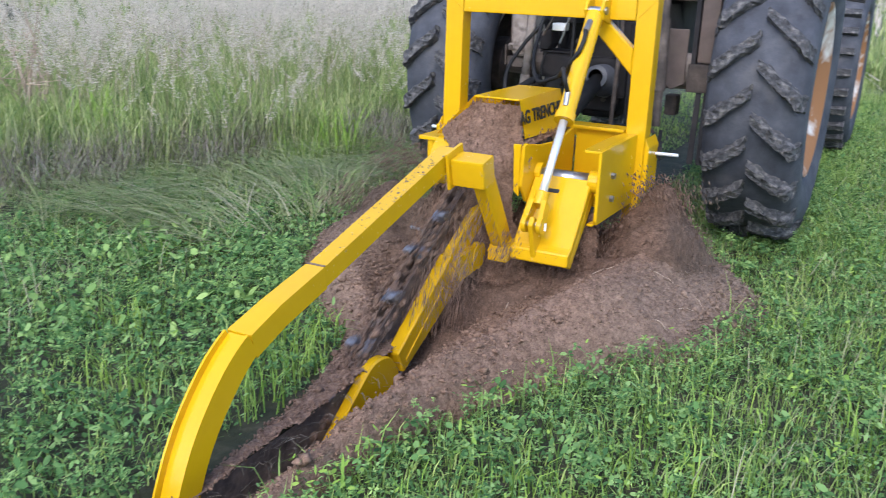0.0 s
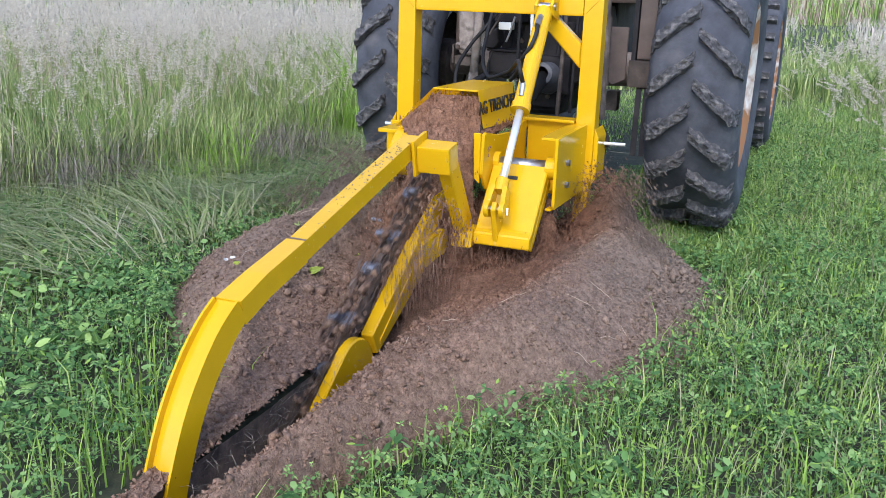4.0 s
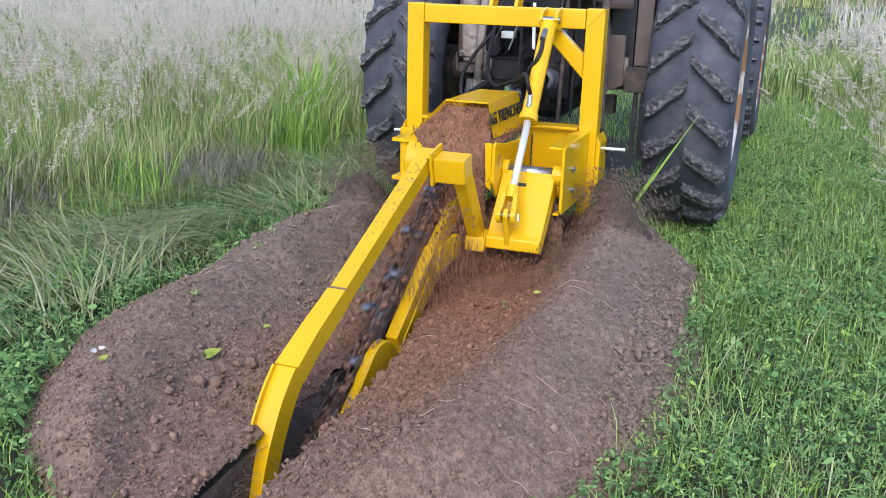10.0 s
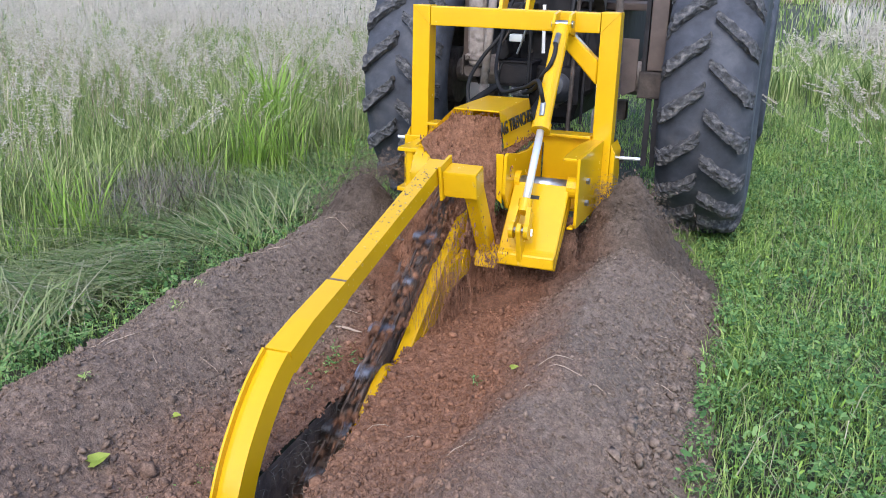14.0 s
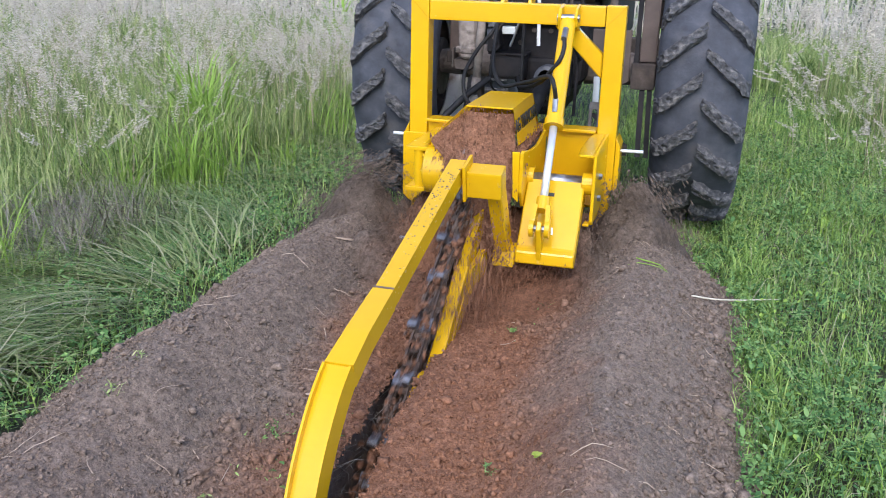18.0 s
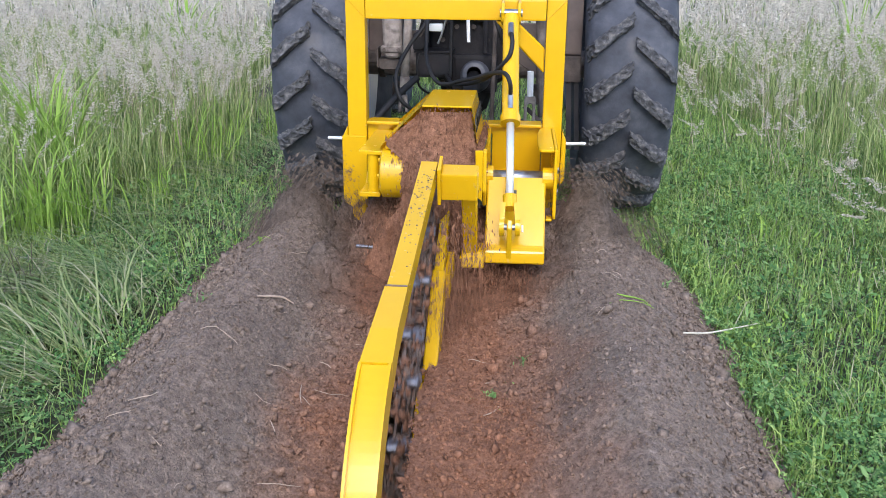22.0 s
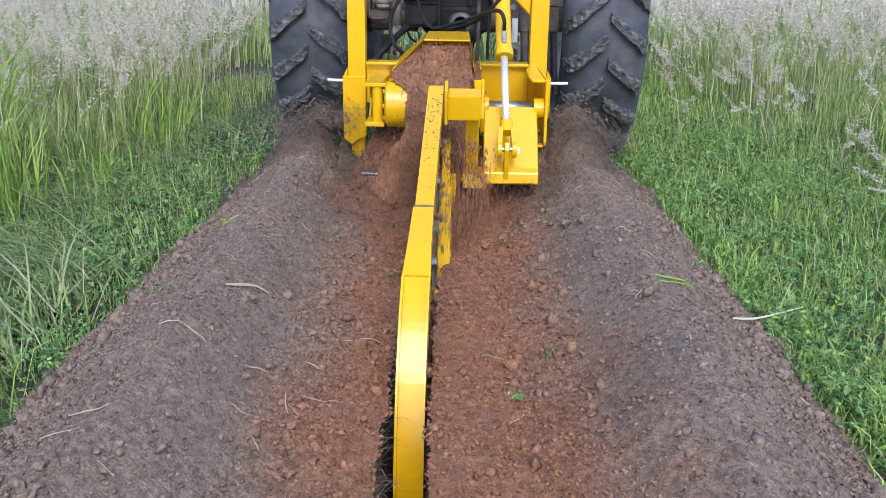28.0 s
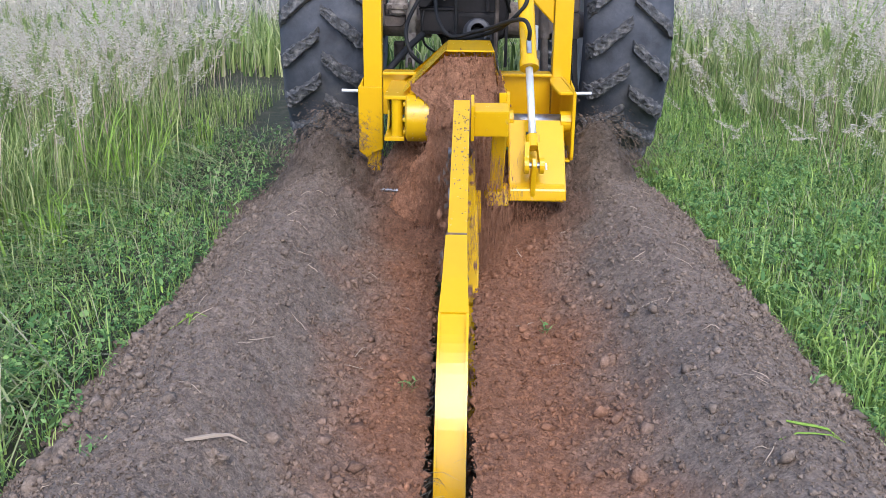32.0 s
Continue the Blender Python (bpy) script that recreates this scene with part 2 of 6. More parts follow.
M_SOILR = soil_mat("red_subsoil", 0.9, 0.93, 0.35)
M_FRESH = soil_mat("moist_fresh_soil", 0.05, 0.66)
M_CRUMB = soil_mat("loose_soil_crumbs", 0.0, 1.0, 0)
M_CRUMBR = soil_mat("red_soil_crumbs", 0.9, 0.93, 0)
M_CRUMBF = soil_mat("moist_soil_crumbs", 0.05, 0.66, 0)
CRUMB_OF = {M_SOIL: M_CRUMB, M_SOILR: M_CRUMBR, M_FRESH: M_CRUMBF}
M_MUD = ramp_mat("mud_caked_steel", [(0.035, 0.026, 0.022), (0.10, 0.068, 0.052), (0.19, 0.13, 0.10)], 24, 0.85, 0.1, 0.5, 60)
M_WALL = ramp_mat("trench_wall_earth", [(0.06, 0.045, 0.036), (0.14, 0.10, 0.078), (0.24, 0.165, 0.12)], 14, 0.95, 0, 0.9, 45)
# earth colour kept very dark: holds the shade in the gaps between leaves
M_GROUND = ramp_mat("shade_darkened_earth", [(0.013, 0.019, 0.008), (0.034, 0.038, 0.017), (0.085, 0.074, 0.048)], 9, 0.95, 0, 0.6, 40)
M_LAWN = ramp_mat("lawn_grass", [(0.075, 0.155, 0.038), (0.245, 0.40, 0.086), (0.48, 0.60, 0.19)], 1.3, 0.55, 0, 0, island=0.75, transl=0.3, spec=0.3)
M_CLOVER = ramp_mat("clover_leaf", [(0.046, 0.118, 0.046), (0.14, 0.282, 0.088), (0.30, 0.455, 0.165)], 1.7, 0.72, 0, 0, island=0.7, transl=0.3, spec=0.12)
M_LEAFY = ramp_mat("light_weed_leaf", [(0.085, 0.18, 0.054), (0.20, 0.35, 0.094), (0.36, 0.52, 0.16)], 2.3, 0.6, 0, 0, island=0.75, transl=0.3, spec=0.3)
M_BRIGHT = ramp_mat("young_weed_leaf", [(0.18, 0.33, 0.05), (0.33, 0.48, 0.09)], 3, 0.65, 0, 0, island=0.7, transl=0.3, spec=0.3)
M_TALL = ramp_mat("tall_meadow_grass", [(0.065, 0.13, 0.036), (0.25, 0.345, 0.092), (0.52, 0.54, 0.26)], 0.9, 0.6, 0, 0, island=0.72, transl=0.22, spec=0.3)
M_FLAT = ramp_mat("flattened_grass", [(0.13, 0.18, 0.060), (0.28, 0.31, 0.14), (0.48, 0.44, 0.31)], 1.6, 0.65, 0, 0, island=0.6, transl=0.2, spec=0.3)
M_LEAN = ramp_mat("bent_green_grass", [(0.062, 0.12, 0.036), (0.165, 0.25, 0.074), (0.36, 0.40, 0.18)], 1.1, 0.6, 0, 0, island=0.72, transl=0.22, spec=0.3)
M_YLEAF = ramp_mat("fallen_yellow_leaf", [(0.38, 0.50, 0.08), (0.55, 0.62, 0.14)], 40, 0.55, 0, 0.1, 90, transl=0.2)
M_DRY = ramp_mat("dry_straw", [(0.22, 0.16, 0.12), (0.42, 0.33, 0.25), (0.6, 0.52, 0.42)], 2, 0.8, 0, 0, island=0.8, spec=0.2)
M_STRAW = ramp_mat("bleached_straw", [(0.52, 0.47, 0.36), (0.70, 0.64, 0.52)], 30, 0.7, 0, 0.1, 80)
M_DEAD = ramp_mat("dead_grey_grass", [(0.095, 0.083, 0.064), (0.21, 0.185, 0.15), (0.35, 0.315, 0.26)], 2, 0.8, 0, 0, island=0.7, spec=0.2)
M_SEED = ramp_mat("pale_pink_seed_heads", [(0.37, 0.322, 0.258), (0.63, 0.565, 0.468), (0.88, 0.81, 0.70)], 4.5, 0.9, 0, 0, detail=2.0, island=0.35, transl=0.42, spec=0.1)


# ---- builders ----
def part(name, bm, material, parent=None, label="", smooth=False):
    """Links a bmesh as one mesh object, under its thing or part where one is given."""
    me = bpy.data.meshes.new(name)
    bm.to_mesh(me)
    bm.free()
    me.materials.append(material)
    if smooth:
        me.polygons.foreach_set("use_smooth", [True] * len(me.polygons))
    ob = new(name, me)
    ob.parent = parent
    if label:
        ob["label"] = label
    return ob


def thing(name, label, category, group="", kind="", m=None):
    ob = new(name)
    ob.empty_display_size = 0.1
    if m is not None:
        ob.matrix_basis = m
    return tagged(ob, label, category, group, kind)


def box(x0, x1, y0, y1, z0, z1, bevel=0.004, m=None, bm=None):
    bm = bm or bmesh.new()
    mat = Matrix.Translation(((x0 + x1) / 2, (y0 + y1) / 2, (z0 + z1) / 2)) @ Matrix.Diagonal((x1 - x0, y1 - y0, z1 - z0, 1))
    made = bmesh.ops.create_cube(bm, size=1, matrix=(m or Matrix()) @ mat)["verts"]
    if bevel:
        edges = list({e for v in made for e in v.link_edges})
        bmesh.ops.bevel(bm, geom=edges, offset=bevel, segments=2, profile=0.7, affect="EDGES")
    return bm


def plate(points, axis, a, b, bevel=0.003, bm=None):
    """A flat plate: its outline in the two other axes, reaching from a to b along the axis."""
    bm = bm or bmesh.new()

    def at(p, w):
        return (w, p[0], p[1]) if axis == "x" else (p[0], w, p[1]) if axis == "y" else (p[0], p[1], w)
    low, high = [bm.verts.new(at(p, a)) for p in points], [bm.verts.new(at(p, b)) for p in points]
    faces = [bm.faces.new(low), bm.faces.new(high[::-1])]
    k = len(points)
    faces += [bm.faces.new((low[i], high[i], high[(i + 1) % k], low[(i + 1) % k])) for i in range(k)]
    bmesh.ops.recalc_face_normals(bm, faces=faces)
    if bevel:
        bmesh.ops.bevel(bm, geom=list({e for f in faces for e in f.edges}), offset=bevel, segments=1, affect="EDGES")
    return bm


def sweep(points, radius, sides=12, bm=None, closed_ends=True, square=None):
    """A tube along points; square=(wide, high) makes a box section that keeps its width level along x."""
    bm = bm or bmesh.new()
    pts = [Vector(p) for p in points]
    rings = []
    ref = None
    for i, p in enumerate(pts):
        d = (pts[min(i + 1, len(pts) - 1)] - pts[max(i - 1, 0)]).normalized()
        if square:
            side = Vector((1, 0, 0))
            up = side.cross(d).normalized()
            w, h = square if not isinstance(square, list) else square[i]
            ring = [p + side * sx * w / 2 + up * sy * h / 2 for sx, sy in ((-1, -1), (1, -1), (1, 1), (-1, 1))]
        else:
            if ref is None:
                ref = d.orthogonal().normalized()
            ref = (ref - d * ref.dot(d)).normalized()
            o = d.cross(ref)
            r = radius[i] if isinstance(radius, (list, tuple)) else radius
            ring = [p + (ref * math.cos(a) + o * math.sin(a)) * r for a in (2 * math.pi * k / sides for k in range(sides))]
        rings.append([bm.verts.new(v) for v in ring])
    k = len(rings[0])
    for a, b in zip(rings, rings[1:]):
        for i in range(k):
            bm.faces.new((a[i], a[(i + 1) % k], b[(i + 1) % k], b[i]))
    if closed_ends:
        bm.faces.new(rings[0][::-1])
        bm.faces.new(rings[-1])
    bmesh.ops.recalc_face_normals(bm, faces=bm.faces)
    return bm


def rod(p, q, r, sides=14, bm=None):
    return sweep([p, q], r, sides, bm)


def smooth_path(points, steps=6):
    """A Catmull-Rom line through the points."""
    pts = [Vector(p) for p in points]
    out = []
    for i in range(len(pts) - 1):
        a, b, c, d = pts[max(i - 1, 0)], pts[i], pts[i + 1], pts[min(i + 2, len(pts) - 1)]
        for k in range(steps):
            t = k / steps
            out.append(0.5 * ((2 * b) + (c - a) * t + (2 * a - 5 * b + 4 * c - d) * t * t + (3 * b - a - 3 * c + d) * t ** 3))
    return out + [pts[-1]]


def lathe(profile, steps=48, axis="x", bm=None, closed=False):
    """Turns a profile of (along, radius) round an axis."""
    bm = bm or bmesh.new()
    rings = []
    for k in range(steps):
        a = 2 * math.pi * k / steps
        c, s = math.cos(a), math.sin(a)
        rings.append([bm.verts.new((u, r * c, r * s) if axis == "x" else (r * c, u, r * s) if axis == "y" else (r * c, r * s, u)) for u, r in profile])
    n = len(profile)
    for k in range(steps):
        a, b = rings[k], rings[(k + 1) % steps]
        for i in range(n if closed else n - 1):
            j = (i + 1) % n
            bm.faces.new((a[i], b[i], b[j], a[j]))
    bmesh.ops.recalc_face_normals(bm, faces=bm.faces)
    return bm


def mesh_object(name, verts, tris, material, parent=None, label="", category="", kind="", flat=False):
    """A mesh of triangles from arrays; flat: with hard facets."""
    me = bpy.data.meshes.new(name)
    nv, nf = len(verts), len(tris)
    me.vertices.add(nv)
    me.vertices.foreach_set("co", np.asarray(verts, dtype=np.float32).ravel())
    me.loops.add(nf * 3)
    me.loops.foreach_set("vertex_index", np.asarray(tris, dtype=np.int32).ravel())
    me.polygons.add(nf)
    me.polygons.foreach_set("loop_start", np.arange(0, nf * 3, 3, dtype=np.int32))
    me.polygons.foreach_set("use_smooth", np.full(nf, not flat))
    me.update(calc_edges=True)
    me.materials.append(material)
    ob = new(name, me)
    ob.parent = parent
    return tagged(ob, label, category, kind=kind)


def driven(t):
    """How far the machine has gone at a time."""
    return float(np.interp(t, [r[0] for r in DRIVE], [r[1] for r in DRIVE]))


def when(s):
    """When the machine has gone so far."""
    return float(np.interp(s, [r[1] for r in DRIVE], [r[0] for r in DRIVE]))


FINAL = DRIVE[-1][1]
TRENCH_START, TRENCH_END, HALF = -2.45, FINAL - 0.45, 0.094
RIDGE_START = -2.5
rng = np.random.default_rng(7)


# ---- ground, trench and spoil ----
def line(y):
    """The trench's middle: it wanders a little to the left as it goes."""
    return np.interp(y, [-2.5, -1.2, 0.0, 0.6, 1.2, 2.4, 4.5], [0.098, 0.078, 0.026, -0.008, -0.036, -0.038, -0.034])


def ridge_height(ax):
    """Height of the spoil over the distance from the trench's middle."""
    return np.interp(ax, [0, 0.095, 0.14, 0.28, 0.42, 0.53, 0.62, 0.72, 0.85, 0.98, 1.06, 1.12],
                     [0.026, 0.030, 0.056, 0.076, 0.130, 0.222, 0.275, 0.25, 0.165, 0.072, 0.012, -0.04])


def foot(side, y):
    """How far out the spoil reaches, as a share of its full width."""
    if side > 0:
        return np.interp(y, [-2.75, -2.3, -1.93, -1.55, -1.02, -0.72, -0.25, 0.2], [0.05, 0.07, 0.12, 0.23, 0.55, 0.84, 0.97, 1.0])
    return np.interp(y, [-2.75, -1.9, -1.65, -1.40, -1.25, -1.08, -0.9, -0.65, -0.26, 0.25], [0.02, 0.05, 0.08, 0.125, 0.16, 0.29, 0.56, 0.76, 0.95, 1.0])


def spoil_x(side, a, y):
    a -= (0.004 + 0.034 * abs(noise.noise((y * 6.0, side * 4.0, 2.2)))) * max(0.0, 1 - (a - HALF) / 0.10) + 0.016 * abs(noise.noise((y * 23.0, side * 4.0, 5.2))) * max(0.0, 1 - (a - HALF) / 0.05)
    if side > 0:
        a -= 0.034 * float(np.interp(y, [0.1, 0.6, 2.2, 3.2], [0, 1, 1, 0.3])) * min(1.0, max(0.0, 1 - (a - HALF) / 0.15))
    return side * a + float(line(y)) * min(1.0, max(0.0, 1 - (a - 0.15) / 0.5))


def spoil_z(side, a, y):
    """Height of the loose soil at the distance a from the trench's middle."""
    k = float(foot(side, y))
    wide = 0.04 * noise.noise((side * 5.0, y * 1.7, 0.3)) + 0.03 * noise.noise((side * 5.0, y * 5.1, 0.7))
    tall = 1 + 0.13 * noise.noise((side * 9.0, y * 1.9, 1.3))
    q = HALF + (a - HALF) / k
    h = float(ridge_height(np.clip(q - wide * max(0.0, q - 0.2), 0, 3)))
    if k < 0.99:
        h = h * ((0.35 + 0.65 * k) if side > 0 else (0.14 + 0.86 * k) * float(np.interp(y, [-1.9, -1.3, -1.0], [0.35, 0.5, 1.0]))) + (0.05 * (1 - k) if q < 0.9 else 0) - (0.06 * (1 - k) if q > 1.0 else 0)
    if k < 0.15:
        h = h * (0.2 + 0.8 * max(0.0, k - 0.02) / 0.13) - 0.004
        if q > 1.0:
            h = -0.08
    if side > 0:
        h += 0.035 * float(np.interp(y, [0.0, 0.6], [0, 1])) * max(0.0, 1 - (a - HALF) / 0.14)
    r = rough_height(side * a, y)
    return h * tall + (r * (0.5 if a < 0.16 else 1.0) if h > -0.02 else 0)


def ground():
    far = 180.0
    v, f = [], []

    def quad(*pts):
        k = len(v)
        v.extend((x, y, 0) for x, y in pts)
        f.extend([(k, k + 1, k + 2), (k, k + 2, k + 3)])
    ys = [TRENCH_START] + [float(q) for q in np.arange(-2.25, TRENCH_END, 0.25)] + [TRENCH_END]
    for y0, y1 in zip(ys, ys[1:]):
        c0, c1 = float(line(y0)), float(line(y1))
        quad((-far, y0), (c0 - HALF, y0), (c1 - HALF, y1), (-far, y1))
        quad((c0 + HALF, y0), (far, y0), (far, y1), (c1 + HALF, y1))
    quad((-far, -far), (far, -far), (far, TRENCH_START), (-far, TRENCH_START))
    quad((-far, TRENCH_END), (far, TRENCH_END), (far, far), (-far, far))
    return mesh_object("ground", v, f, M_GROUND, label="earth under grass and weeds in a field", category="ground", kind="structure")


def trench():
    """The cut walls and floor, uneven, with the soil's thickness behind them."""
    ys = np.arange(TRENCH_START, TRENCH_END + 0.03, 0.03)
    prof = [(-HALF, 0.0), (-HALF, -0.2), (-HALF, -0.4), (-HALF, -0.62), (-HALF, -0.85), (0.0, -0.88), (HALF, -0.85), (HALF, -0.62), (HALF, -0.4), (HALF, -0.2), (HALF, 0.0)]
    v = []
    for y in ys:
        for x, z in prof:
            d = noise.noise((x * 9, y * 11, z * 9)) * 0.018 + noise.noise((x * 30, y * 34, z * 30)) * 0.008
            v.append((float(line(y)) + x + (d if z < 0 else 0) * (1 if x < 0 else -1), y, z))
    n, f = len(prof), []
    for i in range(len(ys) - 1):
        for j in range(n - 1):
            a = i * n + j
            f += [(a, a + 1, a + n + 1), (a, a + n + 1, a + n)]
    e = len(ys) - 1
    f += [(j, 5, j + 1) for j in range(0, 5)] + [(e * n + j, e * n + j + 1, e * n + 5) for j in range(0, 5)]
    return mesh_object("trench", v, f, M_WALL, label="narrow trench cut into dark moist earth", category="trench", kind="structure")


def roots():
    """Pale rootlets and torn grass hanging from the cut edges of the turf."""
    r = np.random.default_rng(77)
    n = 1500
    side = np.where(r.random(n) < 0.6, -1.0, 1.0)
    y = r.uniform(TRENCH_START + 0.1, TRENCH_END - 0.1, n)
    x = line(y) + side * (HALF + 0.004)
    v, t = blades(x, y, -0.01 - 0.16 * r.random(n) ** 1.5, r.uniform(0.03, 0.13, n), r.uniform(0.0012, 0.0026, n), r.uniform(1.2, 2.3, n), np.where(side < 0, 0.0, np.pi) + r.normal(0, 0.7, n), r.uniform(-0.5, 0.9, n))
    mesh_object("rootlets", v, t, M_DEAD, label="pale rootlets hanging from the trench edges", category="roots", kind="stuff")


ICO = None


FINE = (np.array([(1, 1, 1), (-1, -1, 1), (-1, 1, -1), (1, -1, -1)], dtype=float) * 0.75, np.array([(0, 2, 1), (0, 1, 3), (0, 3, 2), (1, 2, 3)]))


BEAD = (np.array([(1, 0, 0), (-1, 0, 0), (0, 1, 0), (0, -1, 0), (0, 0, 1), (0, 0, -1)], dtype=float),
        np.array([(0, 2, 4), (2, 1, 4), (1, 3, 4), (3, 0, 4), (2, 0, 5), (1, 2, 5), (3, 1, 5), (0, 3, 5)]))


def crumbs(centres, sizes, rnd, fine=False, bead=False):
    """Arrays of small uneven clods, each turned its own way."""
    global ICO
    if ICO is None:
        b = bmesh.new()
        bmesh.ops.create_icosphere(b, subdivisions=1, radius=1)
        ICO = (np.array([v.co[:] for v in b.verts]), np.array([[v.index for v in f.verts] for f in b.faces]))
        b.free()
    iv, it = FINE if fine else BEAD if bead else ICO
    n = len(centres)
    sh = rnd.uniform(0.42, 1.45, (n, len(iv), 1)) * 0.85 + 0.15
    st = rnd.uniform(0.55, 1.25, (n, 1, 3))
    u = rnd.normal(0, 1, (n, 3))
    u /= np.linalg.norm(u, axis=1, keepdims=True)
    w = np.cross(u, rnd.normal(0, 1, (n, 3)))
    w /= np.linalg.norm(w, axis=1, keepdims=True)
    turn = np.stack([u, w, np.cross(u, w)], 1)
    v = np.einsum("nki,nij->nkj", iv[None] * sh * st, turn) * np.asarray(sizes)[:, None, None] + np.asarray(centres)[:, None, :]
    t = it[None] + (np.arange(n) * len(iv))[:, None, None]
    return v.reshape(-1, 3), t.reshape(-1, 3)


def rough_height(x, y):
    p = Vector((x * 2.1, y * 2.1, 3.0))
    return 0.034 * noise.noise(p) + 0.010 * noise.noise(p * 3.1) + 0.0045 * noise.noise(p * 8.0) + 0.0045 * noise.noise(p * 21.0) + 0.004 * noise.noise(p * 40.0)


def ridge_slice(side, y0, y1, parent):
    """One length of the spoil ridge, with its clods as a part of their own."""
    step = 0.0145
    axs = np.arange(HALF - 0.002, 1.125, step)
    ny = max(2, int(round((y1 - y0) / step)))
    ys = np.linspace(y0, y1, ny + 1)
    v = [(spoil_x(side, a, y), y, spoil_z(side, a, y)) for y in ys for a in axs]
    n, f = len(axs), []
    for i in range(ny):
        for j in range(n - 1):
            a = i * n + j
            q = (a, a + 1, a + n + 1, a + n) if side > 0 else (a, a + n, a + n + 1, a + 1)
            f += [(q[0], q[1], q[2]), (q[0], q[2], q[3])]
    ob = mesh_object("soil_slice", v, f, M_SOIL, parent)
    vv = np.array(v)
    for k, mu, fine, bead in ((3300, -5.95, True, False), (720, -5.55, False, True), (64, -5.05, False, False)):
        c = vv[rng.integers(0, len(vv), k)]
        c = c[c[:, 2] > 0.004]
        out = np.abs(c[:, 0])
        if not (fine or bead):
            few = (out < 0.46) | (out > 0.84) | (rng.random(len(c)) < 0.30)
            c, out = c[few], out[few]
        size = np.clip(rng.lognormal(mu, 0.5, len(c)), 0.0018, 0.0055 if fine else 0.019) * np.where(out > 0.85, 1.6, np.where(out < 0.42, 1.25, 1.0))
        c = c + np.stack([rng.normal(0, 0.006, len(c)), np.clip(rng.normal(0, 0.006, len(c)), -0.01, 0.01), size * 0.3], 1)
        a, b = crumbs(c, size, rng, fine, bead)
        mesh_object("fine_soil" if fine else "crumbs" if bead else "clods", a, b, M_CRUMB, ob, kind="stuff", flat=fine)
    return ob


SLICES = []


def ridges():
    for side in (-1, 1):
        t = thing("spoil_ridge", "long ridge of loose brown soil thrown up beside the trench", "soil ridge", "spoil ridges", "stuff")
        y = RIDGE_START
        while y < FINAL + 0.05:
            SLICES.append((ridge_slice(side, y, y + 0.25, t), y + 0.125))
            y += 0.25


PLUGS = []


def plugs():
    """The uncut turf of the trench's line, lowered as the chain cuts it away."""
    t = thing("trench_turf", "strip of uncut turf on the trench line", "turf", kind="stuff")
    y = -0.62
    while y < TRENCH_END:
        c = float(line(y + 0.12))
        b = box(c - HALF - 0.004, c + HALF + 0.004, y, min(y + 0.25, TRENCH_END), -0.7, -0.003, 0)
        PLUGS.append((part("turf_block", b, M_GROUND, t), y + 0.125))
        y += 0.25
HEAPS = []


def heap(side, x, y, peak):
    """The fresh cone of soil that is thrown out beside the machine and goes along with it."""
    t = thing("fresh_soil_heap", "fresh loose heap of brown soil falling beside the machine", "soil heap", "fresh soil heaps")
    n, v, f = 64, [], []
    for i in range(n + 1):
        for j in range(n + 1):
            u, w = i / n * 2 - 1, j / n * 2 - 1
            dx, dy = u * 0.66, w * 0.75
            r = math.hypot(dx / (0.56 if dx * side > 0 else 0.52), dy / (0.42 if dy > 0 else 0.72))
            h = peak * (0.62 * max(0.0, 1 - (r / 0.56) ** 1.5) ** 1.15 + 0.44 * max(0.0, 1 - r) ** 0.9) - 0.03
            h += (0.045 * noise.noise((dx * 7, dy * 7, side * 3.0)) + 0.028 * noise.noise((dx * 17, dy * 17, side * 5.0)) + 0.012 * noise.noise((dx * 41, dy * 41, side * 5.0))) * (r < 0.9)
            h += rough_height((x + dx) * 2, y + dy) * (1.3 if r < 0.95 else 0)
            v.append((dx, dy, h if r < 1 else -0.05))
    for i in range(n):
        for j in range(n):
            a = i * (n + 1) + j
            f += [(a, a + n + 1, a + n + 2), (a, a + n + 2, a + 1)]
    mesh_object("cone", v, f, M_FRESH, t)
    vv = np.array(v)
    vv = vv[vv[:, 2] > 0.02]
    c = vv[rng.integers(0, len(vv), 9000)] + rng.normal(0, 0.016, (9000, 3))
    a, b = crumbs(c, np.clip(rng.lognormal(-5.9, 0.5, 9000), 0.0016, 0.011), rng, True)
    mesh_object("loose_soil", a, b, M_CRUMBF, t, kind="stuff", flat=True)
    HEAPS.append((t, x, y))
    return t


# ---- the trencher: x to the right, y ahead, z up; its frame's rear face is y = 0 ----
CROWN = 1.105
SILL = 0.668
BEAM_PIVOT = (0.0, -0.80, 0.655)


def text_object(name, body, size, m, material, parent):
    cu = bpy.data.curves.new(name, "FONT")
    cu.body, cu.size, cu.extrude, cu.align_x, cu.align_y = body, size, 0.0015, "CENTER", "CENTER"
    cu.offset = 0.0012
    ob = new(name, cu)
    dg = bpy.context.evaluated_depsgraph_get()
    me = bpy.data.meshes.new_from_object(ob.evaluated_get(dg))
    bpy.data.objects.remove(ob)
    me.materials.clear()
    me.materials.append(material)
    ob = new(name, me)
    ob.parent = parent
    ob.matrix_basis = m
    return ob


def bolt(name, p, axis, r, parent, material=M_STEEL):
    b = bmesh.new()
    d = Vector(axis)
    sweep([Vector(p), Vector(p) + d * r * 0.9], r, 6, b)
    return part(name, b, material, parent)


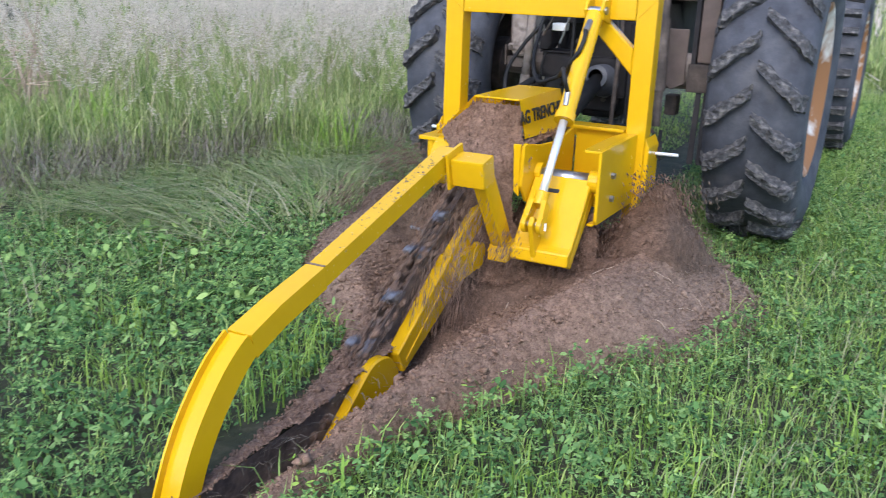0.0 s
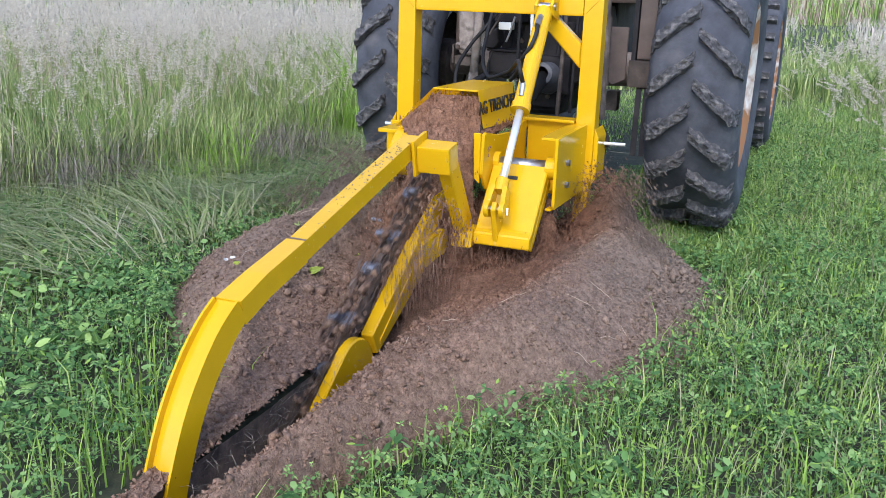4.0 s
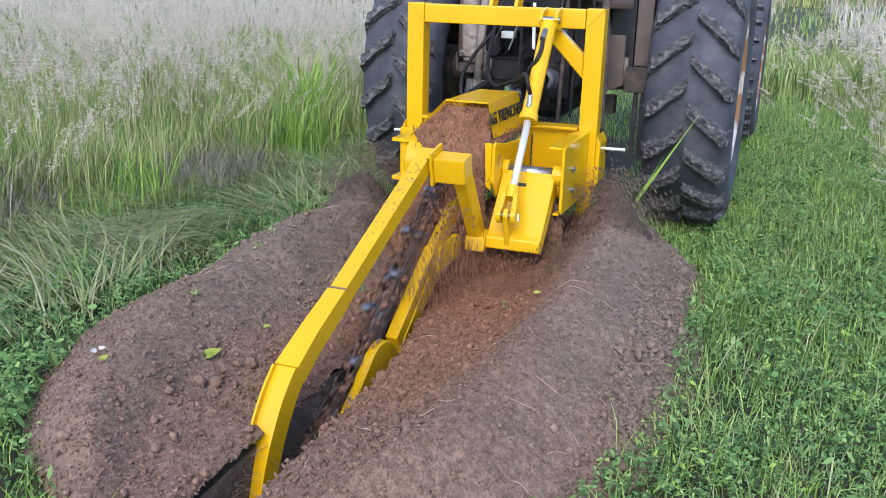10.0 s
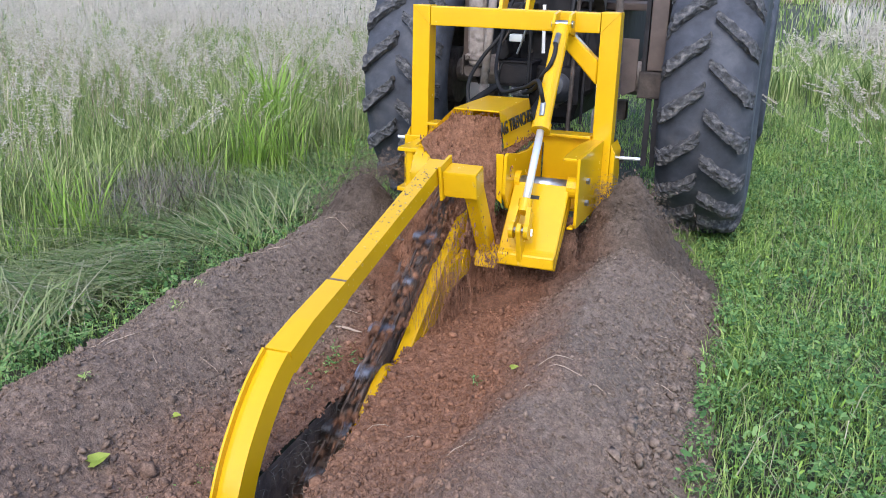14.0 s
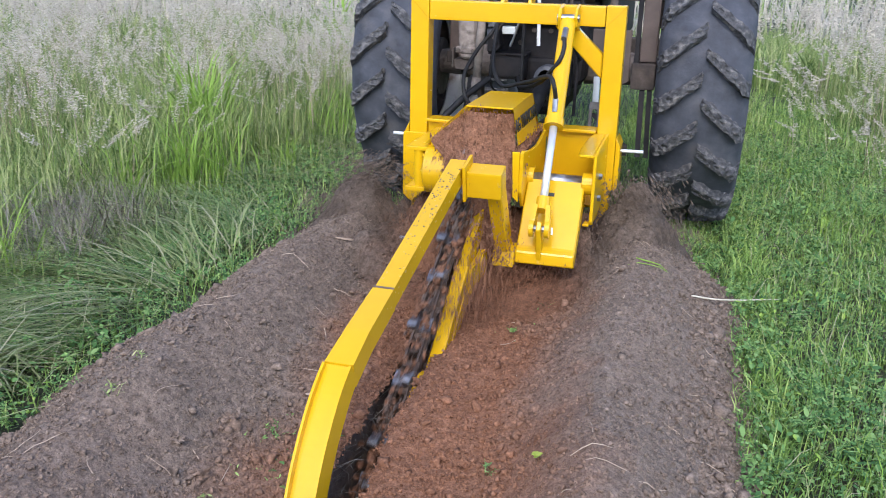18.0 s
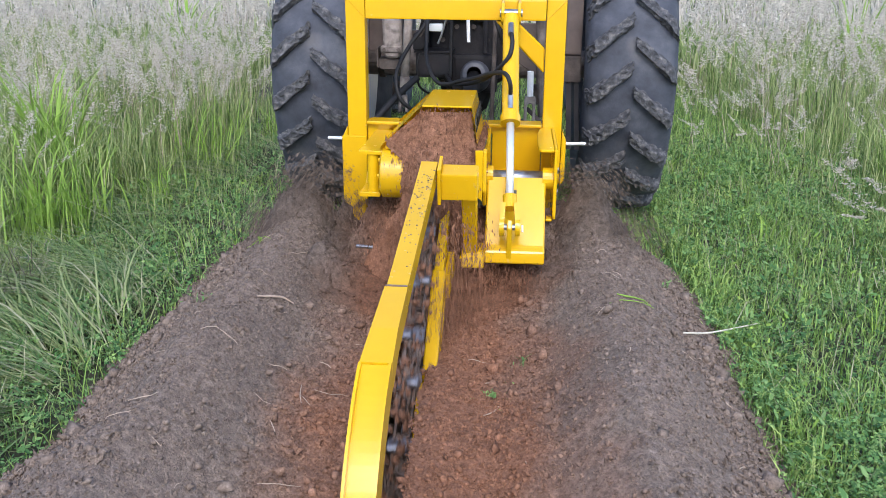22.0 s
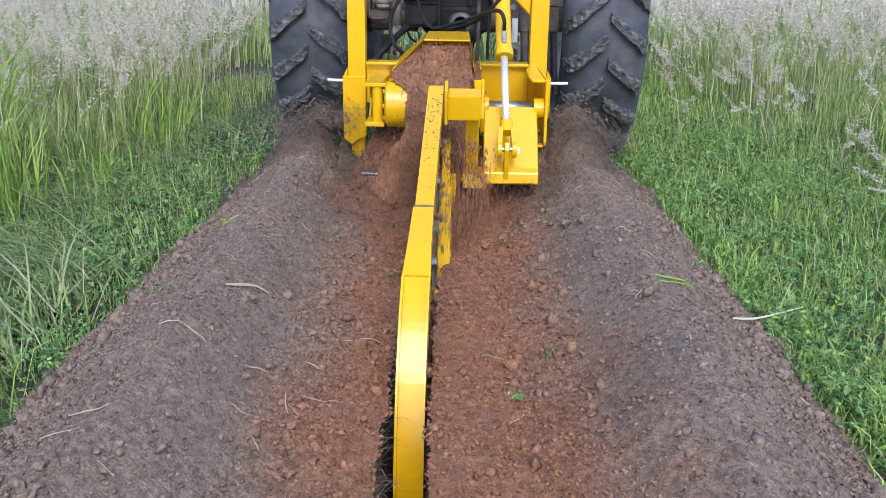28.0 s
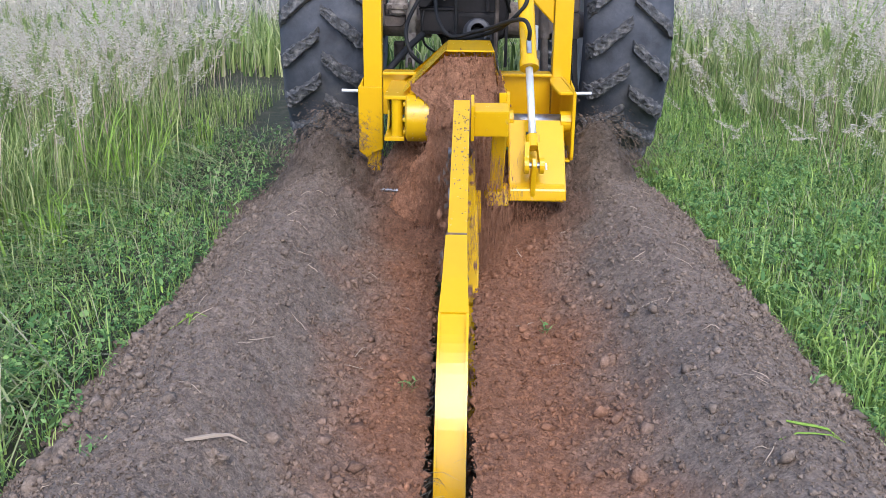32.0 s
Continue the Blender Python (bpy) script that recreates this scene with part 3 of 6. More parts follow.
def curtain(t, name, label, zs, lefts, rights, ys, material, bulge=None):
    """A sheet of sliding soil, uneven in depth and ragged at its edges, with loose crumbs over it."""
    n, v, f = 40, [], []
    z0, z1 = zs[0], zs[-1]
    for i in range(n + 1):
        for j in range(n + 1):
            u, w = i / n, j / n
            z = z0 + (z1 - z0) * w
            s = np.interp(-z, [-q for q in zs], range(len(zs)))
            x0, x1, y = (float(np.interp(s, range(len(zs)), q)) for q in (lefts, rights, ys))
            x = x0 + (x1 - x0) * u
            p = Vector((x * 22, 0.0, z * 6))
            y += 0.016 * noise.noise(p) + 0.010 * noise.noise(p * 2.7) + 0.006 * noise.noise(p * 6.3) - 0.03 * (1 - (2 * u - 1) ** 2)
            if bulge:
                y -= bulge * math.exp(-((x + 0.04) / 0.075) ** 2) * math.sin(math.pi * w)
            edge = 0.02 * noise.noise((z * 18, u * 3, 1.0)) * (0 if w < 0.3 else 1)
            v.append((x + edge, y, z))
    for i in range(n):
        for j in range(n):
            a = i * (n + 1) + j
            f += [(a, a + 1, a + n + 2), (a, a + n + 2, a + n + 1)]
    mass = mesh_object(name, v, f, material, t, label)
    vv = np.array(v)
    k = 7500
    c = vv[rng.integers(0, len(vv), k)] + rng.normal(0, 1, (k, 3)) * np.array([0.004, 0.010, 0.012])
    a, b = streaks(c, np.clip(rng.lognormal(-6.35, 0.45, k), 0.001, 0.0042), (0, 0, 1), 2.8)
    mesh_object("loose_soil", a, b, CRUMB_OF[material], mass, kind="stuff", flat=True)
    return mass


def streaks(centres, sizes, along, stretch):
    """Crumbs drawn out along a direction."""
    v, f = crumbs(centres, sizes, rng, True)
    c = np.repeat(np.asarray(centres), len(FINE[0]), axis=0)
    d = np.array(along, dtype=float)
    d /= np.linalg.norm(d)
    o = v - c
    return c + o + np.outer(o @ d, d) * (stretch - 1), f


def bed(t):
    """Churned soil under and behind the machine, over the cut that the chain leaves."""
    n, m, v, f = 60, 84, [], []
    for j in range(m + 1):
        for i in range(n + 1):
            x, y = -0.62 + 1.24 * i / n, -1.22 + 1.62 * j / m
            k = min(1.0, max(0.0, (y + 1.15) / 0.62))
            h = -0.075 + 0.215 * k * k * (3 - 2 * k)
            h += 0.10 * k * min(1.0, max(0.0, (abs(x) - 0.22) / 0.3))
            h += rough_height(x * 3, y * 3) * 1.2 + 0.02 * noise.noise((x * 11, y * 11, 8.0))
            out = max(0.0, (abs(x) - 0.50) / 0.12)
            v.append((x, y, h - 0.25 * out * out - (0.2 if y > 0.36 else 0)))
    for j in range(m):
        for i in range(n):
            a = j * (n + 1) + i
            f += [(a, a + 1, a + n + 2), (a, a + n + 2, a + n + 1)]
    ob = mesh_object("churned_soil", v, f, M_FRESH, t, "churned moist soil under the machine")
    vv = np.array(v)
    vv = vv[vv[:, 2] > 0.0]
    c = vv[rng.integers(0, len(vv), 9000)] + rng.normal(0, 0.012, (9000, 3))
    a, b = crumbs(c, np.clip(rng.lognormal(-5.8, 0.5, 9000), 0.0016, 0.012), rng, True)
    mesh_object("loose_soil", a, b, M_CRUMBF, ob, kind="stuff", flat=True)


def trencher():
    t = thing("trencher", "bright yellow chain trencher hitched behind the tractor, digging", "trencher")
    # frame of square tube
    part("frame_post", box(-0.472, -0.388, 0.0, 0.085, 0.31, CROWN + 0.09, 0.008), M_YEL, t)
    part("frame_post", box(0.388, 0.472, 0.0, 0.085, 0.40, CROWN + 0.09, 0.008), M_YEL, t)
    part("frame_top_tube", box(-0.386, 0.386, 0.002, 0.083, CROWN, CROWN + 0.086, 0.008), M_YEL, t)
    part("gusset", plate([(0.17, CROWN - 0.002), (0.262, CROWN - 0.002), (0.385, 0.99), (0.385, 0.885), (0.34, 0.93)], "y", 0.012, 0.072, 0.006), M_YEL, t)
    for sx in (-1, 1):
        part("weld_seam", sweep([(sx * 0.470, -0.0005, CROWN + 0.088), (sx * 0.389, -0.0005, CROWN + 0.003)], 0.0022, 5), M_YELD, t)
    for x in (-0.06, 0.06):
        part("top_link_lug", plate([(0.0, CROWN + 0.08), (0.08, CROWN + 0.08), (0.16, CROWN + 0.20), (0.12, CROWN + 0.26), (0.06, CROWN + 0.24)], "x", x - 0.009, x + 0.009, 0.003), M_YEL, t)
    # lower cross plate and cheeks
    part("cross_plate", plate([(-0.385, SILL), (0.385, SILL), (0.385, 0.40), (0.17, 0.40), (0.17, 0.62), (-0.10, 0.62), (-0.10, 0.47), (-0.385, 0.47)], "y", 0.01, 0.032, 0.003), M_YEL, t)
    part("cross_lip", box(-0.384, 0.384, -0.02, 0.083, SILL - 0.014, SILL, 0.004), M_YEL, t)
    for sx in (-1, 1):
        part("cheek_plate", plate([(sx * 0.474, 0.64), (sx * 0.494, 0.60), (sx * 0.494, 0.42), (sx * 0.474, 0.39)] if sx > 0 else [(sx * 0.474, 0.39), (sx * 0.494, 0.42), (sx * 0.494, 0.60), (sx * 0.474, 0.64)], "y", -0.005, 0.15, 0.003), M_YEL, t)
        part("frame_leg", box(sx * 0.43 - 0.032, sx * 0.43 + 0.032, 0.01, 0.07, 0.20, 0.402, 0.006), M_YEL, t)
        part("hitch_pin", rod((sx * 0.49, 0.12, 0.56), (sx * 0.588, 0.12, 0.562), 0.0078), M_CHROME, t, "plain steel hitch pin")
    part("side_plate", plate([(-0.497, 0.60), (-0.387, 0.60), (-0.387, 0.31), (-0.425, 0.295), (-0.455, 0.268), (-0.497, 0.30)], "y", -0.016, -0.004, 0.003), M_YEL, t)
    # right side: swept bracket, ear plate with bolts
    part("ear_plate", plate([(0.0, 0.655), (-0.40, 0.654), (-0.465, 0.652), (-0.468, 0.385), (-0.455, 0.368), (0.0, 0.360)], "x", 0.428, 0.441, 0.003), M_YEL, t)
    part("ear_flange", plate([(0.378, 0.0), (0.364, -0.12), (0.362, -0.34), (0.367, -0.45), (0.374, -0.464), (0.427, -0.464), (0.427, 0.0)], "z", 0.640, 0.652, 0.003), M_YEL, t)
    part("ear_return", plate([(0.402, -0.466), (0.4275, -0.466), (0.4275, -0.30), (0.412, -0.30)], "z", 0.362, 0.373, 0.003), M_YEL, t)
    for z in (0.536, 0.445):
        bolt("bolt", (0.441, -0.315, z), (1, 0, 0), 0.014, t)
    part("shaft_tube", rod((0.137, -0.40, 0.522), (0.39, -0.40, 0.522), 0.030, 18), M_STEEL, t, "bare grey steel pivot tube", True)
    part("pivot_boss", rod((0.385, -0.40, 0.522), (0.4275, -0.40, 0.522), 0.044, 20), M_YEL, t)
    part("pivot_boss", rod((0.1665, -0.40, 0.53), (0.19, -0.40, 0.53), 0.040, 20), M_YEL, t)
    part("inner_web", plate([(0.008, 0.66), (-0.10, 0.64), (-0.20, 0.625), (-0.38, 0.636), (-0.525, 0.662), (-0.545, 0.655), (-0.556, 0.50), (-0.50, 0.43), (-0.2, 0.37), (0.008, 0.40)], "x", 0.152, 0.166, 0.003), M_YEL, t)
    part("web_flange", plate([(0.122, 0.660), (0.1515, 0.660), (0.1515, 0.46), (0.130, 0.48)], "y", -0.553, -0.541, 0.002), M_YEL, t)
    part("floor_plate", box(0.167, 0.427, -0.30, 0.008, 0.398, 0.408, 0.002), M_YEL, t)
    # hood over the head of the chain
    top = plate([(-0.091, -0.466), (0.102, -0.470), (0.101, -0.03), (-0.088, -0.036)], "z", 0.808, 0.815, 0.0015)
    hood = part("hood", top, M_YEL, t)
    s = bmesh.new()
    for quad in ([(0.1015, -0.470, 0.814), (0.1005, -0.03, 0.814), (0.135, -0.06, 0.655), (0.124, -0.452, 0.664)],
                 [(-0.0915, -0.466, 0.814), (-0.0885, -0.036, 0.814), (-0.30, -0.03, 0.60), (-0.262, -0.452, 0.642)],
                 [(-0.088, -0.036, 0.814), (0.101, -0.03, 0.814), (0.13, 0.007, 0.664), (-0.30, 0.007, 0.62)]):
        s.faces.new([s.verts.new(q) for q in quad])
    bmesh.ops.solidify(s, geom=s.faces[:], thickness=0.005)
    part("hood_side", s, M_YEL, hood)
    lx = Vector((-0.001, 0.44, 0.0)).normalized()
    lz = Vector((0.1015, -0.470, 0.814)) - Vector((0.124, -0.452, 0.664))
    lz = (lz - lx * lz.dot(lx)).normalized()
    ln = lx.cross(lz)
    m = Matrix((lx, lz, ln)).transposed().to_4x4()
    m.translation = Vector((0.113, -0.255, 0.742)) + ln * 0.0065
    text_object("lettering", "AG TRENCHER", 0.072, m, M_INK, hood)
    # soil pouring from the hood's mouth, and the curtain of it under the carrier
    curtain(t, "soil_mass", "red-brown soil pouring from under the hood", [0.788, 0.66, 0.60, 0.44, 0.24, 0.02], [-0.095, -0.245, -0.155, -0.17, -0.29, -0.40], [0.098, 0.117, 0.120, 0.119, 0.15, 0.30],
                   [-0.435, -0.455, -0.51, -0.54, -0.51, -0.60], M_SOILR, 0.11)
    curtain(t, "soil_mass", "dark soil churned up under the drum", [0.44, 0.28, 0.12, 0.0], [-0.29, -0.38, -0.45, -0.50], [-0.10, -0.08, -0.05, 0.0], [-0.30, -0.42, -0.53, -0.64], M_FRESH)
    curtain(t, "soil_mass", "dark soil sliding down under the carrier plate", [0.40, 0.22, 0.10, -0.02], [0.10, 0.06, 0.02, 0.0], [0.42, 0.46, 0.50, 0.52], [-0.40, -0.46, -0.56, -0.70], M_FRESH)
    curtain(t, "soil_mass", "soil lying beside the hood", [0.66, 0.64, 0.50], [0.105, 0.105, 0.105], [0.150, 0.150, 0.150], [-0.02, -0.46, -0.50], M_SOILR)
    bed(t)
    # drive drum and bracket beside the hood
    part("drive_drum", lathe([(-0.256, 0.0), (-0.256, 0.085), (-0.248, 0.10), (-0.10, 0.10), (-0.09, 0.09), (-0.09, 0.0)], 80), M_YELD, t, smooth=False).matrix_basis = pose(0.0, -0.43, 0.537)
    for a in range(6):
        bolt("drum_bolt", (-0.256, -0.43 + 0.066 * math.cos(a * 1.047), 0.537 + 0.066 * math.sin(a * 1.047)), (-1, 0, 0), 0.010, t, M_YELD)
    bolt("drum_bolt", (-0.225, -0.44, 0.637), (0, 0, 1), 0.016, t, M_YEL)
    part("drum_bracket", box(-0.345, -0.215, -0.45, 0.0, 0.612, 0.628, 0.003), M_YEL, t)
    part("drum_bracket", box(-0.345, -0.262, -0.45, 0.0, 0.440, 0.458, 0.003), M_YEL, t)
    part("bracket_post", rod((-0.293, -0.42, 0.458), (-0.293, -0.42, 0.612), 0.023, 18), M_YEL, t)
    part("bracket_web", plate([(0.0, 0.612), (-0.30, 0.612), (-0.22, 0.53), (-0.30, 0.458), (0.0, 0.458)], "x", -0.345, -0.335, 0.002), M_YEL, t)
    part("paddle_bar", rod((-0.36, -0.47, 0.236), (-0.10, -0.50, 0.234), 0.0075), M_STEEL, t, "thin bare steel bar of the auger")
    boom(t)
    cylinder(t)
    return t


def boom(t):
    """The carrier plate, the post with the crumber bar, and the digging chain on its bar."""
    # carrier plate sloping down to the rear
    pl = plate([(-0.425, 0.535), (-0.612, 0.302), (-0.640, 0.288), (-0.645, 0.242), (-0.62, 0.236), (-0.405, 0.495)], "x", 0.168, 0.398, 0.005)
    carrier = part("carrier_plate", pl, M_YEL, t)
    part("carrier_edge", plate([(-0.40, 0.500), (-0.62, 0.236), (-0.60, 0.225), (-0.38, 0.45)], "x", 0.380, 0.398, 0.003), M_YEL, carrier)
    part("carrier_foot", plate([(-0.56, 0.298), (-0.645, 0.284), (-0.66, 0.222), (-0.56, 0.235)], "x", 0.082, 0.167, 0.005), M_YELD, carrier)
    part("small_sticker", box(0.24, 0.285, -0.045, -0.030, 0.0, 0.002, 0, pose(0, -0.445, 0.5112, 51.3)), M_INK, carrier)
    # post leaning back, and the arm on top
    post = plate([(-0.545, 0.27), (-0.625, 0.25), (-0.838, 0.56), (-0.795, 0.642), (-0.765, 0.60)], "x", 0.088, 0.142, 0.005)
    pst = part("post", post, M_YEL, t)
    part("post_gusset", plate([(0.07, 0.25), (0.16, 0.25), (0.142, 0.285), (0.088, 0.285)], "y", -0.64, -0.55, 0.003), M_YELD, pst)
    part("arm", box(0.018, 0.146, -0.045, 0.045, -0.05, 0.05, 0.007, pose(0, -0.815, 0.60, 12)), M_YELD, t)
    part("end_plate", box(0.006, 0.018, -0.06, 0.06, -0.062, 0.075, 0.003, pose(0, -0.815, 0.60, 12)), M_YEL, t)
    # crumber bar: straight tube, sleeve, then a curved channel that follows in the trench
    px, py, pz = BEAM_PIVOT
    ctr = [(-0.80, 0.640), (-1.655, 0.358)]
    bar = part("crumber_bar", sweep([(-0.0275, y - py, z - pz) for y, z in ctr], 0, square=(0.058, 0.064)), M_YELD, t)
    bar.matrix_basis = Matrix.Translation((px, py, pz))
    part("weld_line", box(-0.060, 0.001, -1.607 - py, -1.600 - py, 0.4075 - pz, 0.4115 - pz, 0), M_WALL, bar)
    sl = [(-1.60, 0.374), (-1.80, 0.316), (-1.93, 0.268)]
    part("sleeve", sweep([(-0.030, y - py, z - pz) for y, z in sl], 0, square=[(0.064, 0.070), (0.070, 0.072), (0.080, 0.074)]), M_YEL, bar)
    run = [(-1.925, 0.272), (-1.99, 0.222), (-2.06, 0.145), (-2.12, 0.055), (-2.165, -0.05), (-2.20, -0.17), (-2.215, -0.32), (-2.215, -0.50), (-2.20, -0.62)]
    bend = smooth_path([(-0.030, y - py, z - pz) for y, z in run], 4)
    part("shoe_channel", sweep(bend, 0, square=(0.068, 0.062)), M_YEL, bar)
    rim = bend
    high = [0.074 + 0.008 * min(1.0, k / 5) for k in range(len(rim))]
    for sx in (-0.0665, 0.0065):
        part("channel_flange", sweep([(sx, p.y - 0.010, p.z + 0.005) for p in rim], 0, square=[(0.007, h) for h in high]), M_YEL, bar)
    part("mud_cake", crumb_mesh([(rng.uniform(-0.05, 0.0), y - py, np.interp(-y, [0.8, 1.655], [0.64, 0.358]) - pz + 0.0335) for y in np.concatenate([rng.normal(-0.98, 0.07, 36), rng.normal(-1.22, 0.09, 30), rng.uniform(-1.55, -0.85, 26)])], 0.0026), M_WALL, bar, "dried specks of mud")["kind"] = "stuff"
    BARS.append(bar)
    # digging bar with its guard, and the chain
    part("chain_guard", plate([(-0.58, 0.452), (-0.895, 0.274), (-0.815, 0.225), (-0.54, 0.365)], "x", -0.004, 0.030, 0.004), M_YELD, t)
    part("chain_guard", plate([(-0.872, 0.290), (-1.245, 0.040), (-1.20, -0.045), (-0.965, 0.070), (-0.79, 0.160), (-0.80, 0.240)], "x", -0.010, 0.038, 0.005), M_YELD, t)
    part("guard_rib", plate([(-0.93, 0.190), (-1.19, 0.005), (-1.185, -0.010), (-0.92, 0.170)], "x", 0.038, 0.042, 0.001), M_YELD, t)
    part("guard_lobe", rod((0.030, -0.665, 0.236), (0.054, -0.665, 0.236), 0.052, 24), M_YELD, t)
    part("guard_arm", sweep([(0.042, -0.665, 0.236), (0.042, -0.86, 0.222)], 0, square=(0.019, 0.098)), M_YELD, t)
    c, d, n, r = Vector((-1.340, -0.078)), Vector((-0.807, -0.590)), Vector((-0.590, 0.807)), 0.135
    rim = [c + n * r * math.cos(a) - d * r * math.sin(a) for a in np.linspace(0, math.pi, 15)]
    rim += [c + d * 0.66 - n * r, c + d * 0.66 + n * r]
    part("bar_nose", plate([tuple(q) for q in rim[:15] + [c + d * 0.34 - n * r, c + d * 0.34 + n * r]], "x", -0.012, 0.026, 0.006), M_YELD, t, "worn yellow rounded end of the digging bar")
    part("digging_bar", plate([tuple(c + d * u + n * r * w) for u, w in ((0.34, -0.95), (0.34, 0.95), (0.66, 0.95), (0.66, -0.95))], "x", -0.010, 0.024, 0.006), M_MUD, t, "mud-caked steel digging bar")
    chain(t)


BARS, TEETH = [], []
HEAD, TIP, CHAIN_R = (-0.36, 0.54), (-1.92, -0.40), 0.10


def chain_point(u):
    """Place and slope of the chain at the distance u along its loop; the upper run goes down to the tip."""
    h, p = Vector(HEAD), Vector(TIP)
    d = (p - h).normalized()
    n = Vector((d.y, -d.x))
    if n.y < 0:
        n = -n
    length, arc = (p - h).length, math.pi * CHAIN_R
    u %= 2 * (length + arc)
    base = math.atan2(d.y, d.x)
    if u < length:
        return h + n * CHAIN_R + d * u, base
    u -= length
    if u < arc:
        a = u / CHAIN_R
        return p + n * CHAIN_R * math.cos(a) + d * CHAIN_R * math.sin(a), base + a
    u -= arc
    if u < length:
        return p - n * CHAIN_R - d * u, base + math.pi
    a = (u - length) / CHAIN_R
    return h - n * CHAIN_R * math.cos(a) - d * CHAIN_R * math.sin(a), base + math.pi + a


def chain_pose(u):
    q, a = chain_point(u)
    return Matrix.Translation((-0.040, q.x, q.y)) @ Matrix.Rotation(a, 4, "X") @ Matrix.Rotation(math.pi, 4, "Y")


LOOP = 2 * ((Vector(TIP) - Vector(HEAD)).length + math.pi * CHAIN_R)


def chain(t):
    part("chain", sweep([(-0.040, -0.60, 0.50), (-0.040, -1.75, -0.345)], 0, square=(0.016, 0.05)), M_WALL, t, "dusty steel roller chain on its bar")
    k = 62
    b = bmesh.new()
    for x in (-0.026, 0.019):
        box(x, x + 0.007, -LOOP / k * 0.54, LOOP / k * 0.54, -0.02, 0.02, 0, None, b)
    sweep([(-0.03, LOOP / k / 2, 0), (0.03, LOOP / k / 2, 0)], 0.011, 6, b)
    link = part("chain_link", b, M_MUD, t)
    for i in range(k):
        ob = link if i == 0 else new("chain_link", link.data)
        ob.parent = t
        TEETH.append((ob, i * LOOP / k))
    tooth = None
    for i in range(20):
        side = (-1, 1)[i % 2]
        bm = bmesh.new()
        box(-0.036, 0.034, -0.025, 0.025, 0.018, 0.026, 0.002, None, bm)
        plate([(-0.022, 0.026), (0.024, 0.026), (0.040, 0.066), (0.024, 0.070), (-0.014, 0.042)], "x", side * 0.020 - 0.017, side * 0.020 + 0.017, 0.003, bm)
        if i < 2:
            ob = part("cutter", bm, M_CUT, t, "polished steel digging cutter")
            tooth = (tooth, ob) if tooth else ob
        else:
            bm.free()
            ob = tooth[i % 2].copy()
            scene.collection.objects.link(ob)
        TEETH.append((ob, i * LOOP / 20))


def crumb_mesh(centres, size):
    v, f = crumbs(np.array(centres), rng.uniform(0.5, 1.5, len(centres)) * size, rng)
    b = bmesh.new()
    vs = [b.verts.new(p) for p in v]
    for q in f:
        b.faces.new([vs[i] for i in q])
    return b


